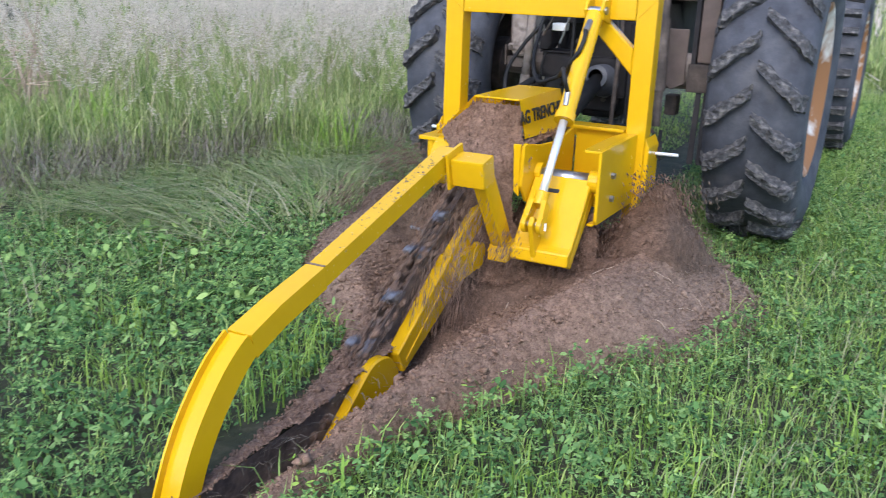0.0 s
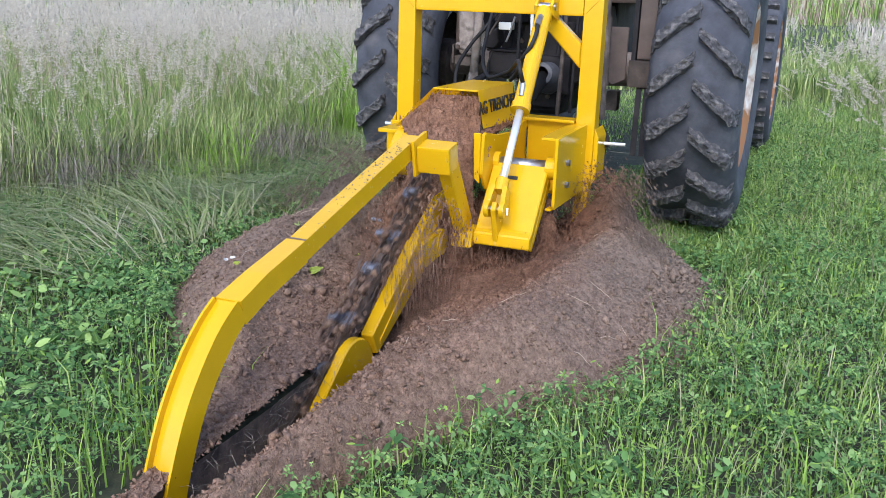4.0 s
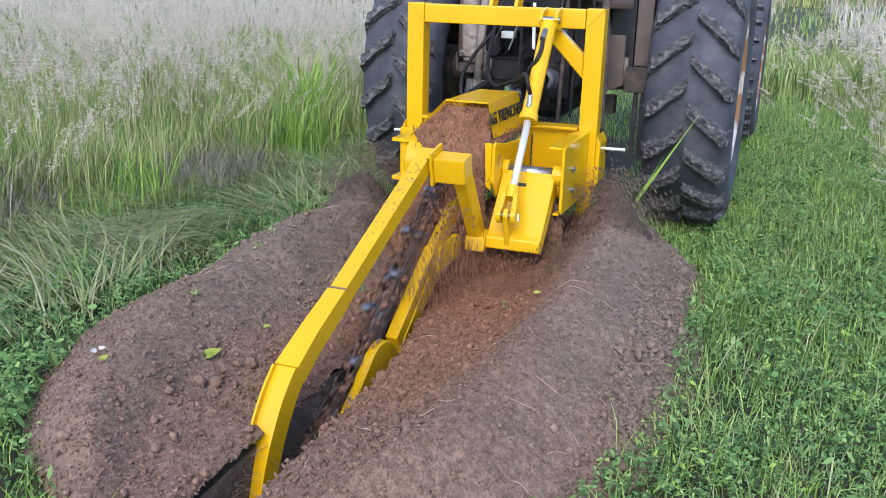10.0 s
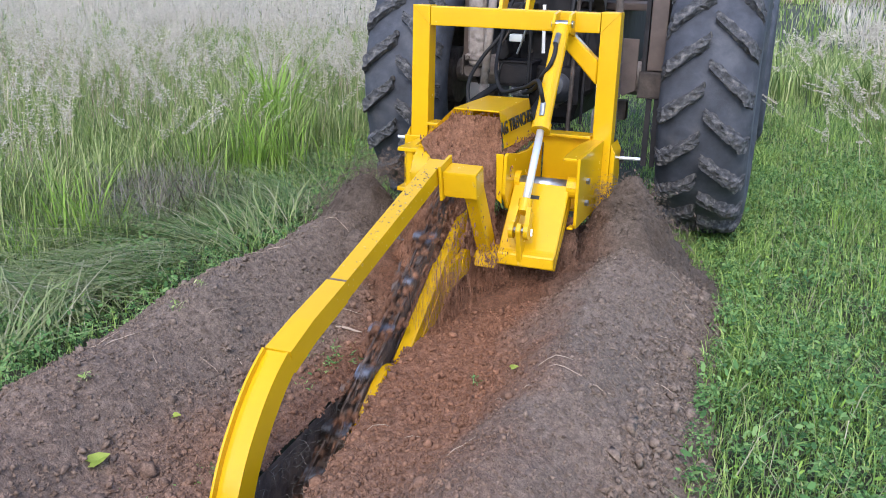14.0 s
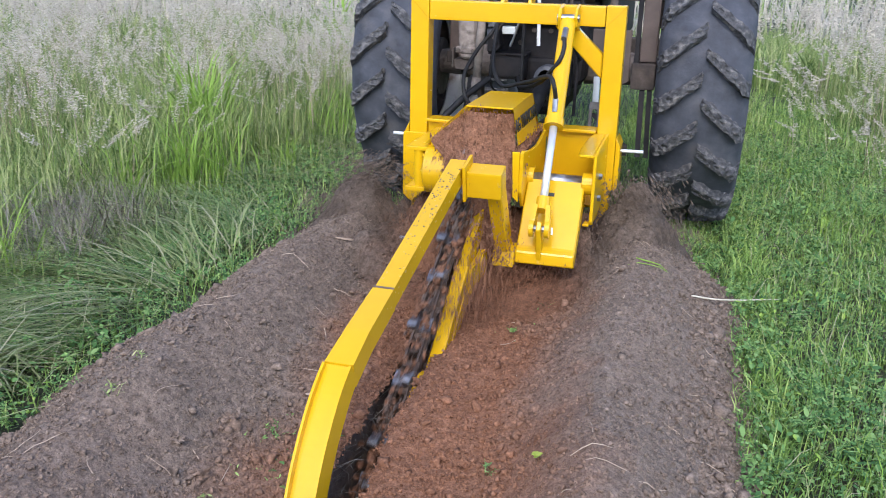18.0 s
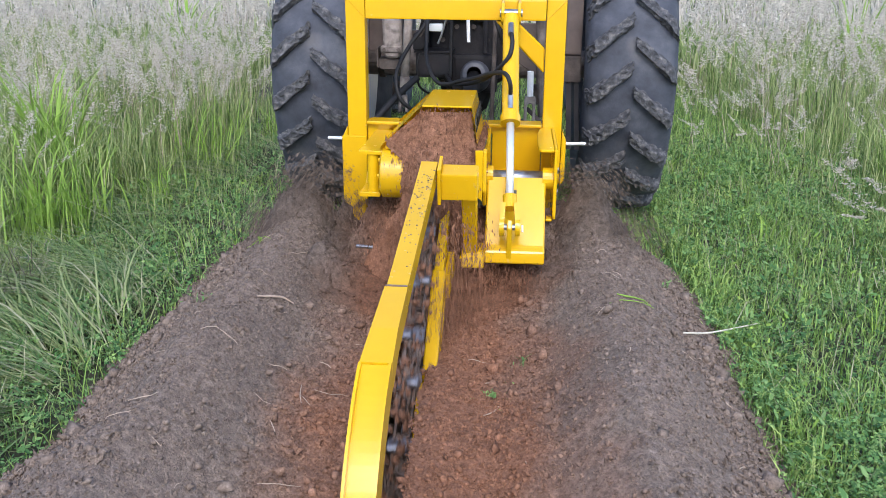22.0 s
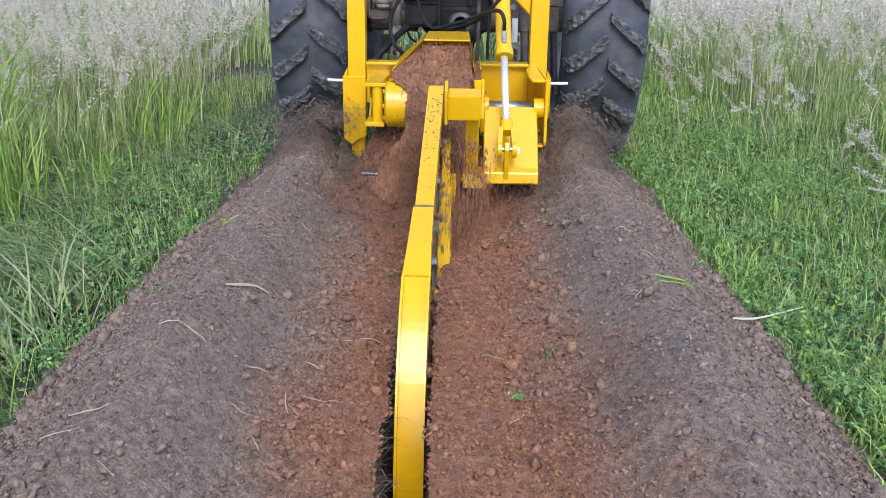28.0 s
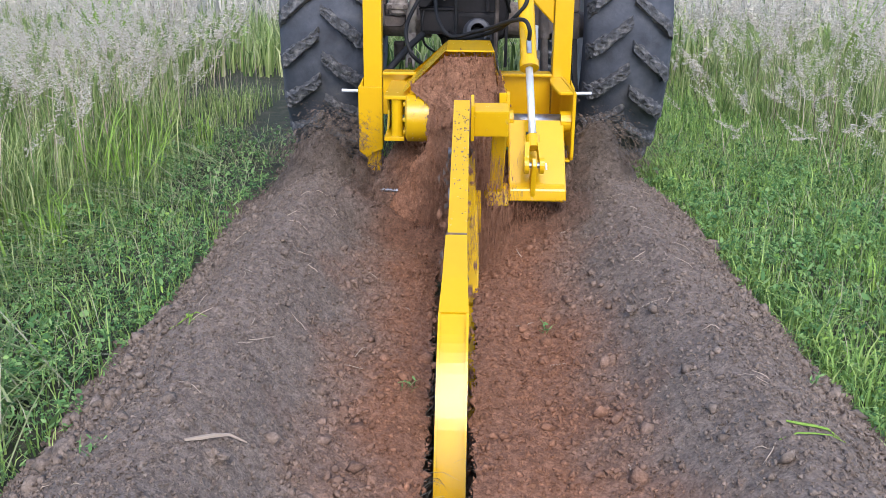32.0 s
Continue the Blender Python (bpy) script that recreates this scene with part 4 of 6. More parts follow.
def cylinder(t):
    top, end = Vector((0.238, -0.055, CROWN + 0.035)), Vector((0.262, -0.655, 0.392))
    d = (end - top).normalized()
    low = top + d * 0.50
    c = part("cylinder_barrel", rod(top + d * 0.02, low, 0.034, 24), M_YEL, t, smooth=False)
    part("gland", rod(low - d * 0.015, low + d * 0.018, 0.040, 24), M_YEL, c)
    part("piston_rod", rod(low + d * 0.01, end - d * 0.10, 0.0155, 20), M_CHROME, c, "polished chrome piston rod", True)
    part("rod_end", rod(end - d * 0.13, end - d * 0.075, 0.027, 18), M_YEL, c)
    for x in (-0.03, 0.03):
        part("clevis_cheek", rod(end + Vector((x - 0.009, 0, 0)) - d * 0.0, end + Vector((x + 0.009, 0, 0)), 0.034, 20), M_YEL, c)
        part("clevis_arm", sweep([end + Vector((x, 0, 0)), end + Vector((x * 0.8, 0, 0)) - d * 0.09], 0, square=(0.018, 0.055)), M_YEL, c)
    part("clevis_pin", rod(end - Vector((0.022, 0, 0)), end + Vector((0.022, 0, 0)), 0.012), M_STEEL, c)
    part("pin_clip", rod(end + Vector((0.047, 0.0, 0.010)), end + Vector((0.049, -0.008, -0.016)), 0.004, 8), M_CHROME, c)
    part("anchor_lug", plate([(-0.57, 0.29), (-0.63, 0.40), (-0.67, 0.425), (-0.69, 0.395), (-0.64, 0.25), (-0.60, 0.25)], "x", 0.252, 0.272, 0.003), M_YEL, c)
    for x in (-0.034, 0.034):
        part("top_lug", plate([(0.02, CROWN - 0.02), (-0.075, CROWN - 0.0), (-0.095, CROWN + 0.04), (-0.07, CROWN + 0.075), (0.02, CROWN + 0.09)], "x", 0.238 + x - 0.007, 0.238 + x + 0.007, 0.003), M_YEL, c)
    part("top_pin", rod(top + Vector((-0.047, 0, 0)), top + Vector((0.047, 0, 0)), 0.016), M_STEEL, c)
    n = Vector((0, -1, 0.2)).normalized()
    a, b = top + d * 0.06 + n * 0.034, low - d * 0.05 + n * 0.034
    part("port_fitting", rod(a, a + n * 0.02 + d * 0.05, 0.013, 8), M_STEEL, c)
    part("port_fitting", rod(b, b + n * 0.018 - d * 0.06, 0.011, 8), M_STEEL, c)
    h1 = smooth_path([b + n * 0.018 - d * 0.06, (0.245, -0.385, 0.895), (0.222, -0.345, 0.928), (0.165, -0.20, 0.908), (0.10, -0.06, 0.872), (0.038, 0.05, 0.846), (-0.076, 0.15, 0.815), (-0.14, 0.24, 0.89), (-0.153, 0.32, 1.0), (-0.150, 0.42, 1.15), (-0.13, 0.60, 1.32)])
    part("hose", sweep(h1, 0.0088, 10), M_HOSE, t, "black hydraulic hose", True)
    h2 = smooth_path([a + n * 0.02 + d * 0.04, (0.248, -0.205, 1.035), (0.238, -0.236, 0.985), (0.20, -0.215, 0.935), (0.15, -0.10, 0.88), (0.09, 0.03, 0.84), (0.03, 0.18, 0.81), (-0.03, 0.34, 0.79), (-0.08, 0.56, 0.80)])
    part("hose", sweep(h2, 0.0088, 10), M_HOSE, t, "black hydraulic hose", True)


# ---- the tractor ----
WHEELS = []
REAR_R, REAR_Y = 0.77, 1.10
REAR_X = {1: 0.815, -1: -0.722}
TYRE, LUGS, ROLL = 0.965, 20, 0.76


def rear_wheel(t, sx):
    prof = [(-0.16, 0.40), (-0.205, 0.47), (-0.232, 0.57), (-0.226, 0.65), (-0.196, 0.705), (-0.12, 0.728), (0.0, 0.734), (0.12, 0.728), (0.196, 0.705), (0.226, 0.65), (0.232, 0.57), (0.205, 0.47), (0.16, 0.40)]
    prof = [(u * 0.95, r * TYRE if r > 0.5 else r) for u, r in prof]
    w = part("rear_wheel", lathe(prof, 72, closed=True), M_TYRE, t, "large dusty tractor tyre with chevron tread", True)
    w.matrix_basis = pose(REAR_X[sx], REAR_Y, REAR_R)
    # one lug for each half, then shared
    meshes = []
    for half in (-1, 1):
        b = bmesh.new()
        rings = []
        for u, x, r, drop in ((0, 0.008, 0.735, 0), (0.3, 0.075, 0.733, 0.30), (0.6, 0.14, 0.727, 0.58), (0.85, 0.186, 0.708, 0.80), (1.0, 0.213, 0.66, 0.9)):
            ang = -drop * 0.25
            hgt = 0.042 if u < 0.95 else 0.014
            wd = 0.033 + 0.014 * u
            ring = []
            for dw, dh in ((-wd, -0.012), (-wd * 0.72, hgt), (wd * 0.72, hgt), (wd, -0.012)):
                jag = rng.uniform(-0.004, 0.004)
                aa = -math.pi / 2 + ang + (dw + jag) / 0.735
                rr = r * TYRE + dh + rng.uniform(-0.004, 0.003)
                ring.append(b.verts.new((half * x, rr * math.sin(aa), rr * math.cos(aa))))
            rings.append(ring)
        for p, q in zip(rings, rings[1:]):
            for i in range(4):
                b.faces.new((p[i], p[(i + 1) % 4], q[(i + 1) % 4], q[i]))
        b.faces.new(rings[0])
        b.faces.new(rings[-1])
        bmesh.ops.recalc_face_normals(b, faces=b.faces)
        bmesh.ops.subdivide_edges(b, edges=b.edges[:], cuts=3, use_grid_fill=True)
        for vtx in b.verts:
            vtx.co += noise.noise_vector(vtx.co * 60) * 0.012 + noise.noise_vector(vtx.co * 22) * 0.006
        me = bpy.data.meshes.new("lug")
        b.to_mesh(me)
        b.free()
        me.materials.append(M_LUG)
        meshes.append(me)
    for i in range(LUGS):
        for h in (0, 1):
            ob = new("lug", meshes[h])
            ob.parent = w
            ob.matrix_basis = Matrix.Rotation((i + 0.5 * h) * 2 * math.pi / LUGS + radians(-4.2 if sx > 0 else 1.3), 4, "X")
    rp = [(-0.15, 0.41), (-0.165, 0.43), (-0.15, 0.40), (-0.10, 0.36), (0.02, 0.34), (0.10, 0.20), (0.12, 0.12), (0.16, 0.10), (0.17, 0.0)]
    # the left disc takes dark brown to paint in the shade inside the rim
    part("rim", lathe([(sx * u, r) for u, r in rp] + [(sx * 0.18, 0.0)], 48), M_RIM if sx > 0 else M_RUST_SHADE, w, "wheel disc with flaking cream paint and rust, the left one painted dark for shade")
    rp2 = [(0.10, 0.30), (0.145, 0.37), (0.172, 0.415), (0.196, 0.42), (0.194, 0.405), (0.13, 0.29)]
    part("rim_flange", lathe([(sx * u, r) for u, r in rp2], 60, closed=True), M_RIM, w)
    rp3 = [(-0.05, 0.325), (-0.10, 0.345), (-0.135, 0.40), (-0.150, 0.408), (-0.156, 0.395), (-0.12, 0.335), (-0.06, 0.315)]
    part("inner_rim_flange", lathe([(sx * u, r) for u, r in rp3], 60, closed=True), M_PALE, w)
    WHEELS.append((w, REAR_X[sx], REAR_Y, REAR_R))


def front_wheel(t, sx):
    prof = [(-0.12, 0.40), (-0.165, 0.46), (-0.17, 0.56), (-0.13, 0.625), (0, 0.64), (0.13, 0.625), (0.17, 0.56), (0.165, 0.46), (0.12, 0.40)]
    w = part("front_wheel", lathe(prof, 56, closed=True), M_TYRE, t, "front tyre on a rusty white rim", True)
    w.matrix_basis = pose(sx * 0.86, 4.05, 0.67)
    part("rim", lathe([(sx * u, r) for u, r in ((0.13, 0.41), (0.155, 0.405), (0.12, 0.37), (0.09, 0.20), (0.14, 0.12), (0.14, 0.0))], 44), M_RIM, w)
    base = part("rib", box(-0.14, 0.14, -0.024, 0.024, 0.61, 0.67, 0.004), M_LUG, w)
    for k in range(1, 28):
        ob = new("rib", base.data)
        ob.parent = w
        ob.matrix_basis = Matrix.Rotation(2 * math.pi * k / 28, 4, "X")
    WHEELS.append((w, sx * 0.86, 4.05, 0.67))


def tractor():
    t = thing("tractor", "old dark tractor with large dusty rear tyres, driving away", "tractor")
    for sx in (1, -1):
        rear_wheel(t, sx)
        front_wheel(t, sx)
    part("gear_housing", plate([(-0.10, 0.58), (0.11, 0.58), (0.15, 0.72), (0.22, 0.76), (0.24, 0.98), (0.20, 1.16), (-0.20, 1.16), (-0.25, 0.98), (-0.24, 0.80), (-0.14, 0.76)], "y", 0.80, 1.5, 0.02), M_DARK, t, "greasy black rear axle housing")
    part("rear_cover", plate([(-0.09, 0.62), (0.10, 0.62), (0.15, 0.76), (0.16, 1.06), (-0.17, 1.06), (-0.18, 0.88), (-0.11, 0.76)], "y", 0.755, 0.80, 0.008), M_DARK, t)
    for i in range(10):
        a = 2 * math.pi * i / 10
        bolt("cover_bolt", (0.14 * math.cos(a), 0.755, 0.85 + 0.18 * math.sin(a)), (0, -1, 0), 0.013, t, M_RUST_SHADE)
    for sx in (-1, 1):
        part("axle_tube", rod((sx * 0.20, REAR_Y - 0.05, REAR_R + 0.06), (REAR_X[sx] - sx * 0.10, REAR_Y - 0.01, REAR_R + 0.03), [0.105, 0.066], 24), M_TAN, t)
        part("axle_collar", rod((sx * 0.46, REAR_Y - 0.03, REAR_R + 0.042), (sx * 0.49, REAR_Y - 0.03, REAR_R + 0.04), 0.092, 28), M_RUST_SHADE, t)
        part("brake_drum", rod((REAR_X[sx] - sx * 0.10, REAR_Y, REAR_R), (REAR_X[sx] - sx * 0.03, REAR_Y, REAR_R), 0.16, 36), M_RUST_SHADE, t)
        part("lift_arm", sweep([(sx * 0.22, 0.86, 1.20), (sx * 0.26, 0.52, 1.33)], 0, square=(0.05, 0.09)), M_RUST_SHADE, t)
        part("lower_link", sweep([(sx * 0.30, 0.95, 0.50), (sx * 0.42, 0.45, 0.54), (sx * 0.505, 0.13, 0.562)], 0, square=(0.018, 0.050)), M_DARK, t, "dark greasy lower hitch link")
        part("check_chain_bracket", box(sx * 0.36 - 0.03, sx * 0.36 + 0.03, 0.84, 0.92, 0.62, 0.72, 0.01), M_RUST_SHADE, t)
    # lift rods: threaded sleeve over a thinner rod with a forked end
    rd = part("lift_rod", rod((-0.245, 0.50, 1.30), (-0.279, 0.48, 0.75), 0.0205, 16), M_TAN, t, "dusty tan lift rod", True)
    part("rod_collar", rod((-0.2755, 0.482, 0.80), (-0.279, 0.48, 0.748), 0.024, 16), M_TAN, rd)
    part("rod_end", rod((-0.279, 0.48, 0.75), (-0.284, 0.46, 0.655), 0.011, 10), M_RUST_SHADE, rd)
    part("rod_fork", plate([(-0.302, 0.715), (-0.262, 0.715), (-0.258, 0.63), (-0.272, 0.63), (-0.275, 0.68), (-0.29, 0.68), (-0.293, 0.63), (-0.307, 0.63)], "y", 0.447, 0.472, 0.003), M_TAN, rd)
    rd = part("lift_rod", rod((0.37, 0.52, 1.28), (0.395, 0.46, 0.62), 0.019, 14), M_RUST_SHADE, t)
    part("rod_collar", rod((0.377, 0.503, 1.10), (0.389, 0.475, 0.78), 0.027, 14), M_RUST_SHADE, rd)
    # lift cylinder casting on its bracket
    cyl = part("lift_cylinder", plate([(-0.395, 1.32), (-0.310, 1.32), (-0.300, 1.00), (-0.302, 0.90), (-0.318, 0.878), (-0.380, 0.878), (-0.392, 0.90), (-0.398, 1.10)], "y", 0.55, 0.64, 0.012), M_TAN, t, "dusty tan lift cylinder casting")
    part("cylinder_cap", plate([(-0.405, 0.94), (-0.297, 0.94), (-0.297, 0.905), (-0.405, 0.905)], "y", 0.542, 0.648, 0.006), M_TAN, cyl)
    for x in (-0.386, -0.314):
        bolt("cap_bolt", (x, 0.542, 0.922), (0, -1, 0), 0.010, t, M_RUST_SHADE)
    part("cylinder_bracket", plate([(-0.425, 0.875), (-0.315, 0.875), (-0.315, 0.835), (-0.335, 0.82), (-0.41, 0.82), (-0.425, 0.84)], "y", 0.575, 0.70, 0.005), M_RUST_SHADE, t)
    part("bracket_ear", plate([(0.56, 0.93), (0.66, 0.93), (0.66, 0.83), (0.56, 0.83)], "x", -0.428, -0.418, 0.003), M_RUST_SHADE, t)
    # uprights and feet beside the wheels, straps hanging under them
    part("cab_post", box(0.505, 0.585, 0.66, 0.74, 0.90, 2.0, 0.008), M_REDBR, t, "faded maroon upright beside the wheel")
    part("post_strip", box(0.478, 0.500, 0.655, 0.70, 0.80, 1.6, 0.004), M_DARK, t)
    part("cab_post", box(-0.505, -0.425, 0.80, 0.88, 0.89, 2.0, 0.008), M_REDBR, t)
    part("post_foot", box(0.470, 0.587, 0.64, 0.80, 0.765, 0.895, 0.01), M_RUST_SHADE, t)
    part("post_foot", box(-0.515, -0.415, 0.78, 0.90, 0.83, 0.89, 0.01), M_RUST_SHADE, t)
    for x, w, lean in ((0.530, 0.013, 0.010), (0.566, 0.012, 0.016)):
        part("strap", sweep([(x, 0.66, 0.77), (x + lean * 0.4, 0.62, 0.60), (x + lean, 0.58, 0.44)], 0, square=(w * 2, 0.010)), M_DARK, t, "dark strap hanging under the upright")
    part("side_bracket", plate([(0.27, 1.05), (0.46, 1.05), (0.46, 0.80), (0.40, 0.77), (0.27, 0.86)], "y", 0.64, 0.655, 0.003), M_REDBR, t)
    bolt("bracket_bolt", (0.338, 0.64, 0.893), (0, -1, 0), 0.016, t, M_STEEL)
    # power take-off: shielded shaft and its ribbed bell
    part("shaft_shield", rod((0.03, 0.16, 0.62), (0.055, 0.60, 0.788), 0.038, 20), M_HOSE, t, smooth=True)
    bell = [(-0.05, 0.036), (-0.045, 0.056), (-0.022, 0.052), (-0.010, 0.064), (0.008, 0.056), (0.022, 0.070), (0.040, 0.061), (0.054, 0.076), (0.072, 0.066), (0.086, 0.081), (0.12, 0.082), (0.125, 0.070)]
    part("shaft_bell", lathe(bell, 32, "y"), M_BELL, t, "ribbed dusty black bell on the drive shaft").matrix_basis = pose(0.058, 0.60, 0.80, -12)
    part("shaft_cover", box(-0.06, 0.17, 0.68, 0.76, 0.70, 0.89, 0.02), M_DARK, t)
    part("drawbar", box(-0.045, 0.045, 0.34, 1.2, 0.46, 0.495, 0.006), M_RUST_SHADE, t)
    part("hitch_bracket", plate([(-0.12, 1.05), (0.12, 1.05), (0.09, 1.40), (-0.09, 1.40)], "y", 0.72, 0.75, 0.006), M_DARK, t)
    part("top_link", rod((0.0, 0.12, 1.32), (0.0, 0.72, 1.28), 0.024, 14), M_YEL, t)
    # valve gear: black box, blocks, levers and pipes
    vb = part("valve_box", box(-0.235, -0.058, 0.585, 0.74, 0.785, 0.905, 0.010), M_DARK, t, "black steel valve box")
    part("box_lid", box(-0.225, -0.068, 0.577, 0.584, 0.800, 0.892, 0.003), M_DARK, vb)
    part("box_flange", box(-0.243, -0.050, 0.575, 0.745, 0.906, 0.916, 0.003), M_DARK, vb)
    part("remote_valve", box(-0.21, -0.07, 0.58, 0.70, 1.05, 1.20, 0.012), M_DARK, t)
    part("valve_body", plate([(-0.245, 1.0), (-0.19, 1.02), (-0.175, 0.95), (-0.20, 0.918), (-0.245, 0.918)], "y", 0.56, 0.66, 0.006), M_DARK, t)
    part("valve_block", box(-0.16, -0.095, 0.50, 0.56, 1.016, 1.052, 0.006), M_CHROME, t, "pale bare metal block")
    part("lever_rod", sweep([(-0.075, 0.50, 1.08), (-0.100, 0.50, 1.0), (-0.116, 0.50, 0.958)], 0.0055, 8), M_STEEL, t)
    part("lever_rod", rod((-0.205, 0.50, 0.99), (-0.14, 0.50, 1.10), 0.006, 8), M_RUST_SHADE, t)
    part("lever_rod", rod((-0.054, 0.50, 0.80), (-0.052, 0.52, 1.32), 0.0085, 8), M_HOSE, t)
    part("lever_rod", rod((0.150, 0.56, 0.58), (0.160, 0.60, 1.30), 0.011, 8), M_RUST_SHADE, t)
    part("lever_rod", rod((0.205, 0.60, 0.62), (0.212, 0.62, 1.25), 0.008, 8), M_DARK, t)
    part("lever_rod", rod((0.110, 0.66, 0.90), (0.105, 0.68, 1.30), 0.012, 8), M_DARK, t)
    part("white_lever", rod((0.026, 0.44, 1.20), (0.036, 0.43, 0.974), 0.0085, 10), M_WHITE, t, "short white painted lever")
    part("white_link", rod((0.333, 0.36, 0.852), (0.335, 0.36, 0.735), 0.015, 14), M_WHITE, t, "white painted rod end")
    part("fork", plate([(0.312, 0.735), (0.358, 0.735), (0.362, 0.72), (0.362, 0.60), (0.348, 0.60), (0.348, 0.69), (0.341, 0.702), (0.329, 0.702), (0.322, 0.69), (0.322, 0.60), (0.308, 0.60), (0.308, 0.72)], "y", 0.35, 0.375, 0.003), M_TAN, t)
    part("brace_bar", sweep([(0.315, 0.41, 0.674), (0.40, 0.40, 0.598)], 0, square=(0.030, 0.012)), M_RUST_SHADE, t)
    for pts, w in (([(0.16, 0.58, 1.35), (0.145, 0.52, 1.15), (0.185, 0.50, 1.0), (0.22, 0.60, 0.9)], 0.009),
                   ([(-0.10, 0.52, 1.20), (-0.177, 0.40, 1.044), (-0.245, 0.36, 0.95), (-0.293, 0.30, 0.835), (-0.268, 0.25, 0.725), (-0.20, 0.30, 0.66)], 0.0095),
                   ([(-0.44, 0.24, 0.56), (-0.381, 0.30, 0.633), (-0.298, 0.40, 0.725), (-0.22, 0.52, 0.79)], 0.017),
                   ([(-0.21, 0.60, 0.93), (-0.225, 0.56, 0.84), (-0.215, 0.58, 0.74), (-0.15, 0.68, 0.68)], 0.006)):
        part("pipe", sweep(smooth_path(pts), w, 8), M_HOSE, t, smooth=True)
    part("engine_block", box(-0.22, 0.22, 1.5, 4.3, 0.80, 1.20, 0.03), M_DARK, t)
    part("bonnet", box(-0.30, 0.30, 1.9, 4.6, 1.20, 1.62, 0.05), M_REDBR, t)
    part("front_axle", box(-0.72, 0.72, 3.98, 4.12, 0.6, 0.74, 0.02), M_RUST_SHADE, t)
    for sx in (-1, 1):
        fen = [(sx * 0.53, REAR_Y + 0.84 * math.cos(a), REAR_R + 0.84 * math.sin(a)) for a in np.linspace(0.25, 2.3, 12)]
        part("fender", sweep([(sx * 0.66, y, z) for _, y, z in fen], 0, square=(0.30, 0.012)), M_REDBR, t)
    part("floor_deck", box(-0.5, 0.5, 1.3, 2.0, 1.16, 1.2, 0.01), M_REDBR, t)
    part("seat_base", box(-0.22, 0.22, 0.95, 1.4, 1.25, 1.40, 0.03), M_HOSE, t)
    return t
# ---- vegetation ----
def blades(x, y, z, height, width, lean, turn, curl):
    """Arrays of bent, tapered blades: 3 triangles each."""
    n = len(x)
    dx, dy = np.cos(turn), np.sin(turn)
    wx, wy = -dy * width / 2, dx * width / 2
    base = np.stack([x, y, z], 1)
    side = np.stack([wx, wy, np.zeros(n)], 1)
    out = np.stack([dx, dy, np.zeros(n)], 1)
    upv = np.array([0, 0, 1.0])
    mid = base + upv * (height * 0.58 * np.cos(lean * 0.6))[:, None] + out * (height * 0.58 * np.sin(lean * 0.6))[:, None]
    a2 = lean + curl
    tip = mid + upv * (height * 0.45 * np.cos(a2))[:, None] + out * (height * 0.45 * np.sin(a2))[:, None]
    v = np.stack([base - side, base + side, mid - side * 0.8, mid + side * 0.8, tip], 1).reshape(-1, 3)
    k = (np.arange(n) * 5)[:, None, None]
    t = np.array([[0, 1, 3], [0, 3, 2], [2, 3, 4]])[None] + k
    return v, t.reshape(-1, 3)


def leaves(x, y, z, size, rnd, slim=0.62):
    """Small leaflets, each four triangles, tilted at random."""
    n = len(x)
    a = rnd.uniform(0, 2 * np.pi, n)
    u = np.stack([np.cos(a), np.sin(a), rnd.normal(0.1, 0.5, n)], 1)
    w = np.stack([-np.sin(a), np.cos(a), rnd.normal(0, 0.5, n)], 1)
    c = np.stack([x, y, z], 1)
    s = np.asarray(size)[:, None]
    ring = [c - u * s, c - u * s * 0.3 + w * s * slim, c + u * s * 0.6 + w * s * slim * 0.75, c + u * s * 1.05, c + u * s * 0.6 - w * s * slim * 0.75, c - u * s * 0.3 - w * s * slim]
    v = np.stack(ring, 1).reshape(-1, 3)
    k = (np.arange(n) * 6)[:, None, None]
    t = np.array([[0, 1, 5], [1, 2, 5], [2, 4, 5], [2, 3, 4]])[None] + k
    return v, t.reshape(-1, 3)


def sprays(x, y, z, size, rnd, count=3, slim=0.34):
    """Compound leaves: some leaflets set round each point, cupped and tilted together."""
    n = len(x)
    a0 = rnd.uniform(0, 2 * np.pi, n)
    tilt = np.stack([rnd.normal(0, 0.35, n), rnd.normal(0, 0.35, n)], 1)
    vs = []
    for k in range(count):
        a = a0 + k * 2 * np.pi / count + rnd.normal(0, 0.2, n)
        ux, uy = np.cos(a), np.sin(a)
        u = np.stack([ux, uy, tilt[:, 0] * ux + tilt[:, 1] * uy + rnd.normal(0.05, 0.22, n)], 1)
        w = np.stack([-uy, ux, -tilt[:, 0] * uy + tilt[:, 1] * ux + rnd.normal(0, 0.2, n)], 1)
        c = np.stack([x, y, z], 1)
        s = (np.asarray(size) * rnd.uniform(0.8, 1.15, n))[:, None]
        low = np.array([0, 0, -0.12]) * s
        ring = [c + u * s * 0.08, c + u * s * 0.5 + w * s * slim, c + u * s * 0.9 + w * s * slim * 0.7, c + u * s * 1.08 + low, c + u * s * 0.9 - w * s * slim * 0.7, c + u * s * 0.5 - w * s * slim]
        vs.append(np.stack(ring, 1))
    v = np.stack(vs, 1).reshape(-1, 3)
    k = (np.arange(n * count) * 6)[:, None, None]
    t = np.array([[0, 1, 5], [1, 2, 5], [2, 4, 5], [2, 3, 4]] if count == 3 else [[0, 1, 5], [1, 3, 5]])[None] + k
    return v, t.reshape(-1, 3)


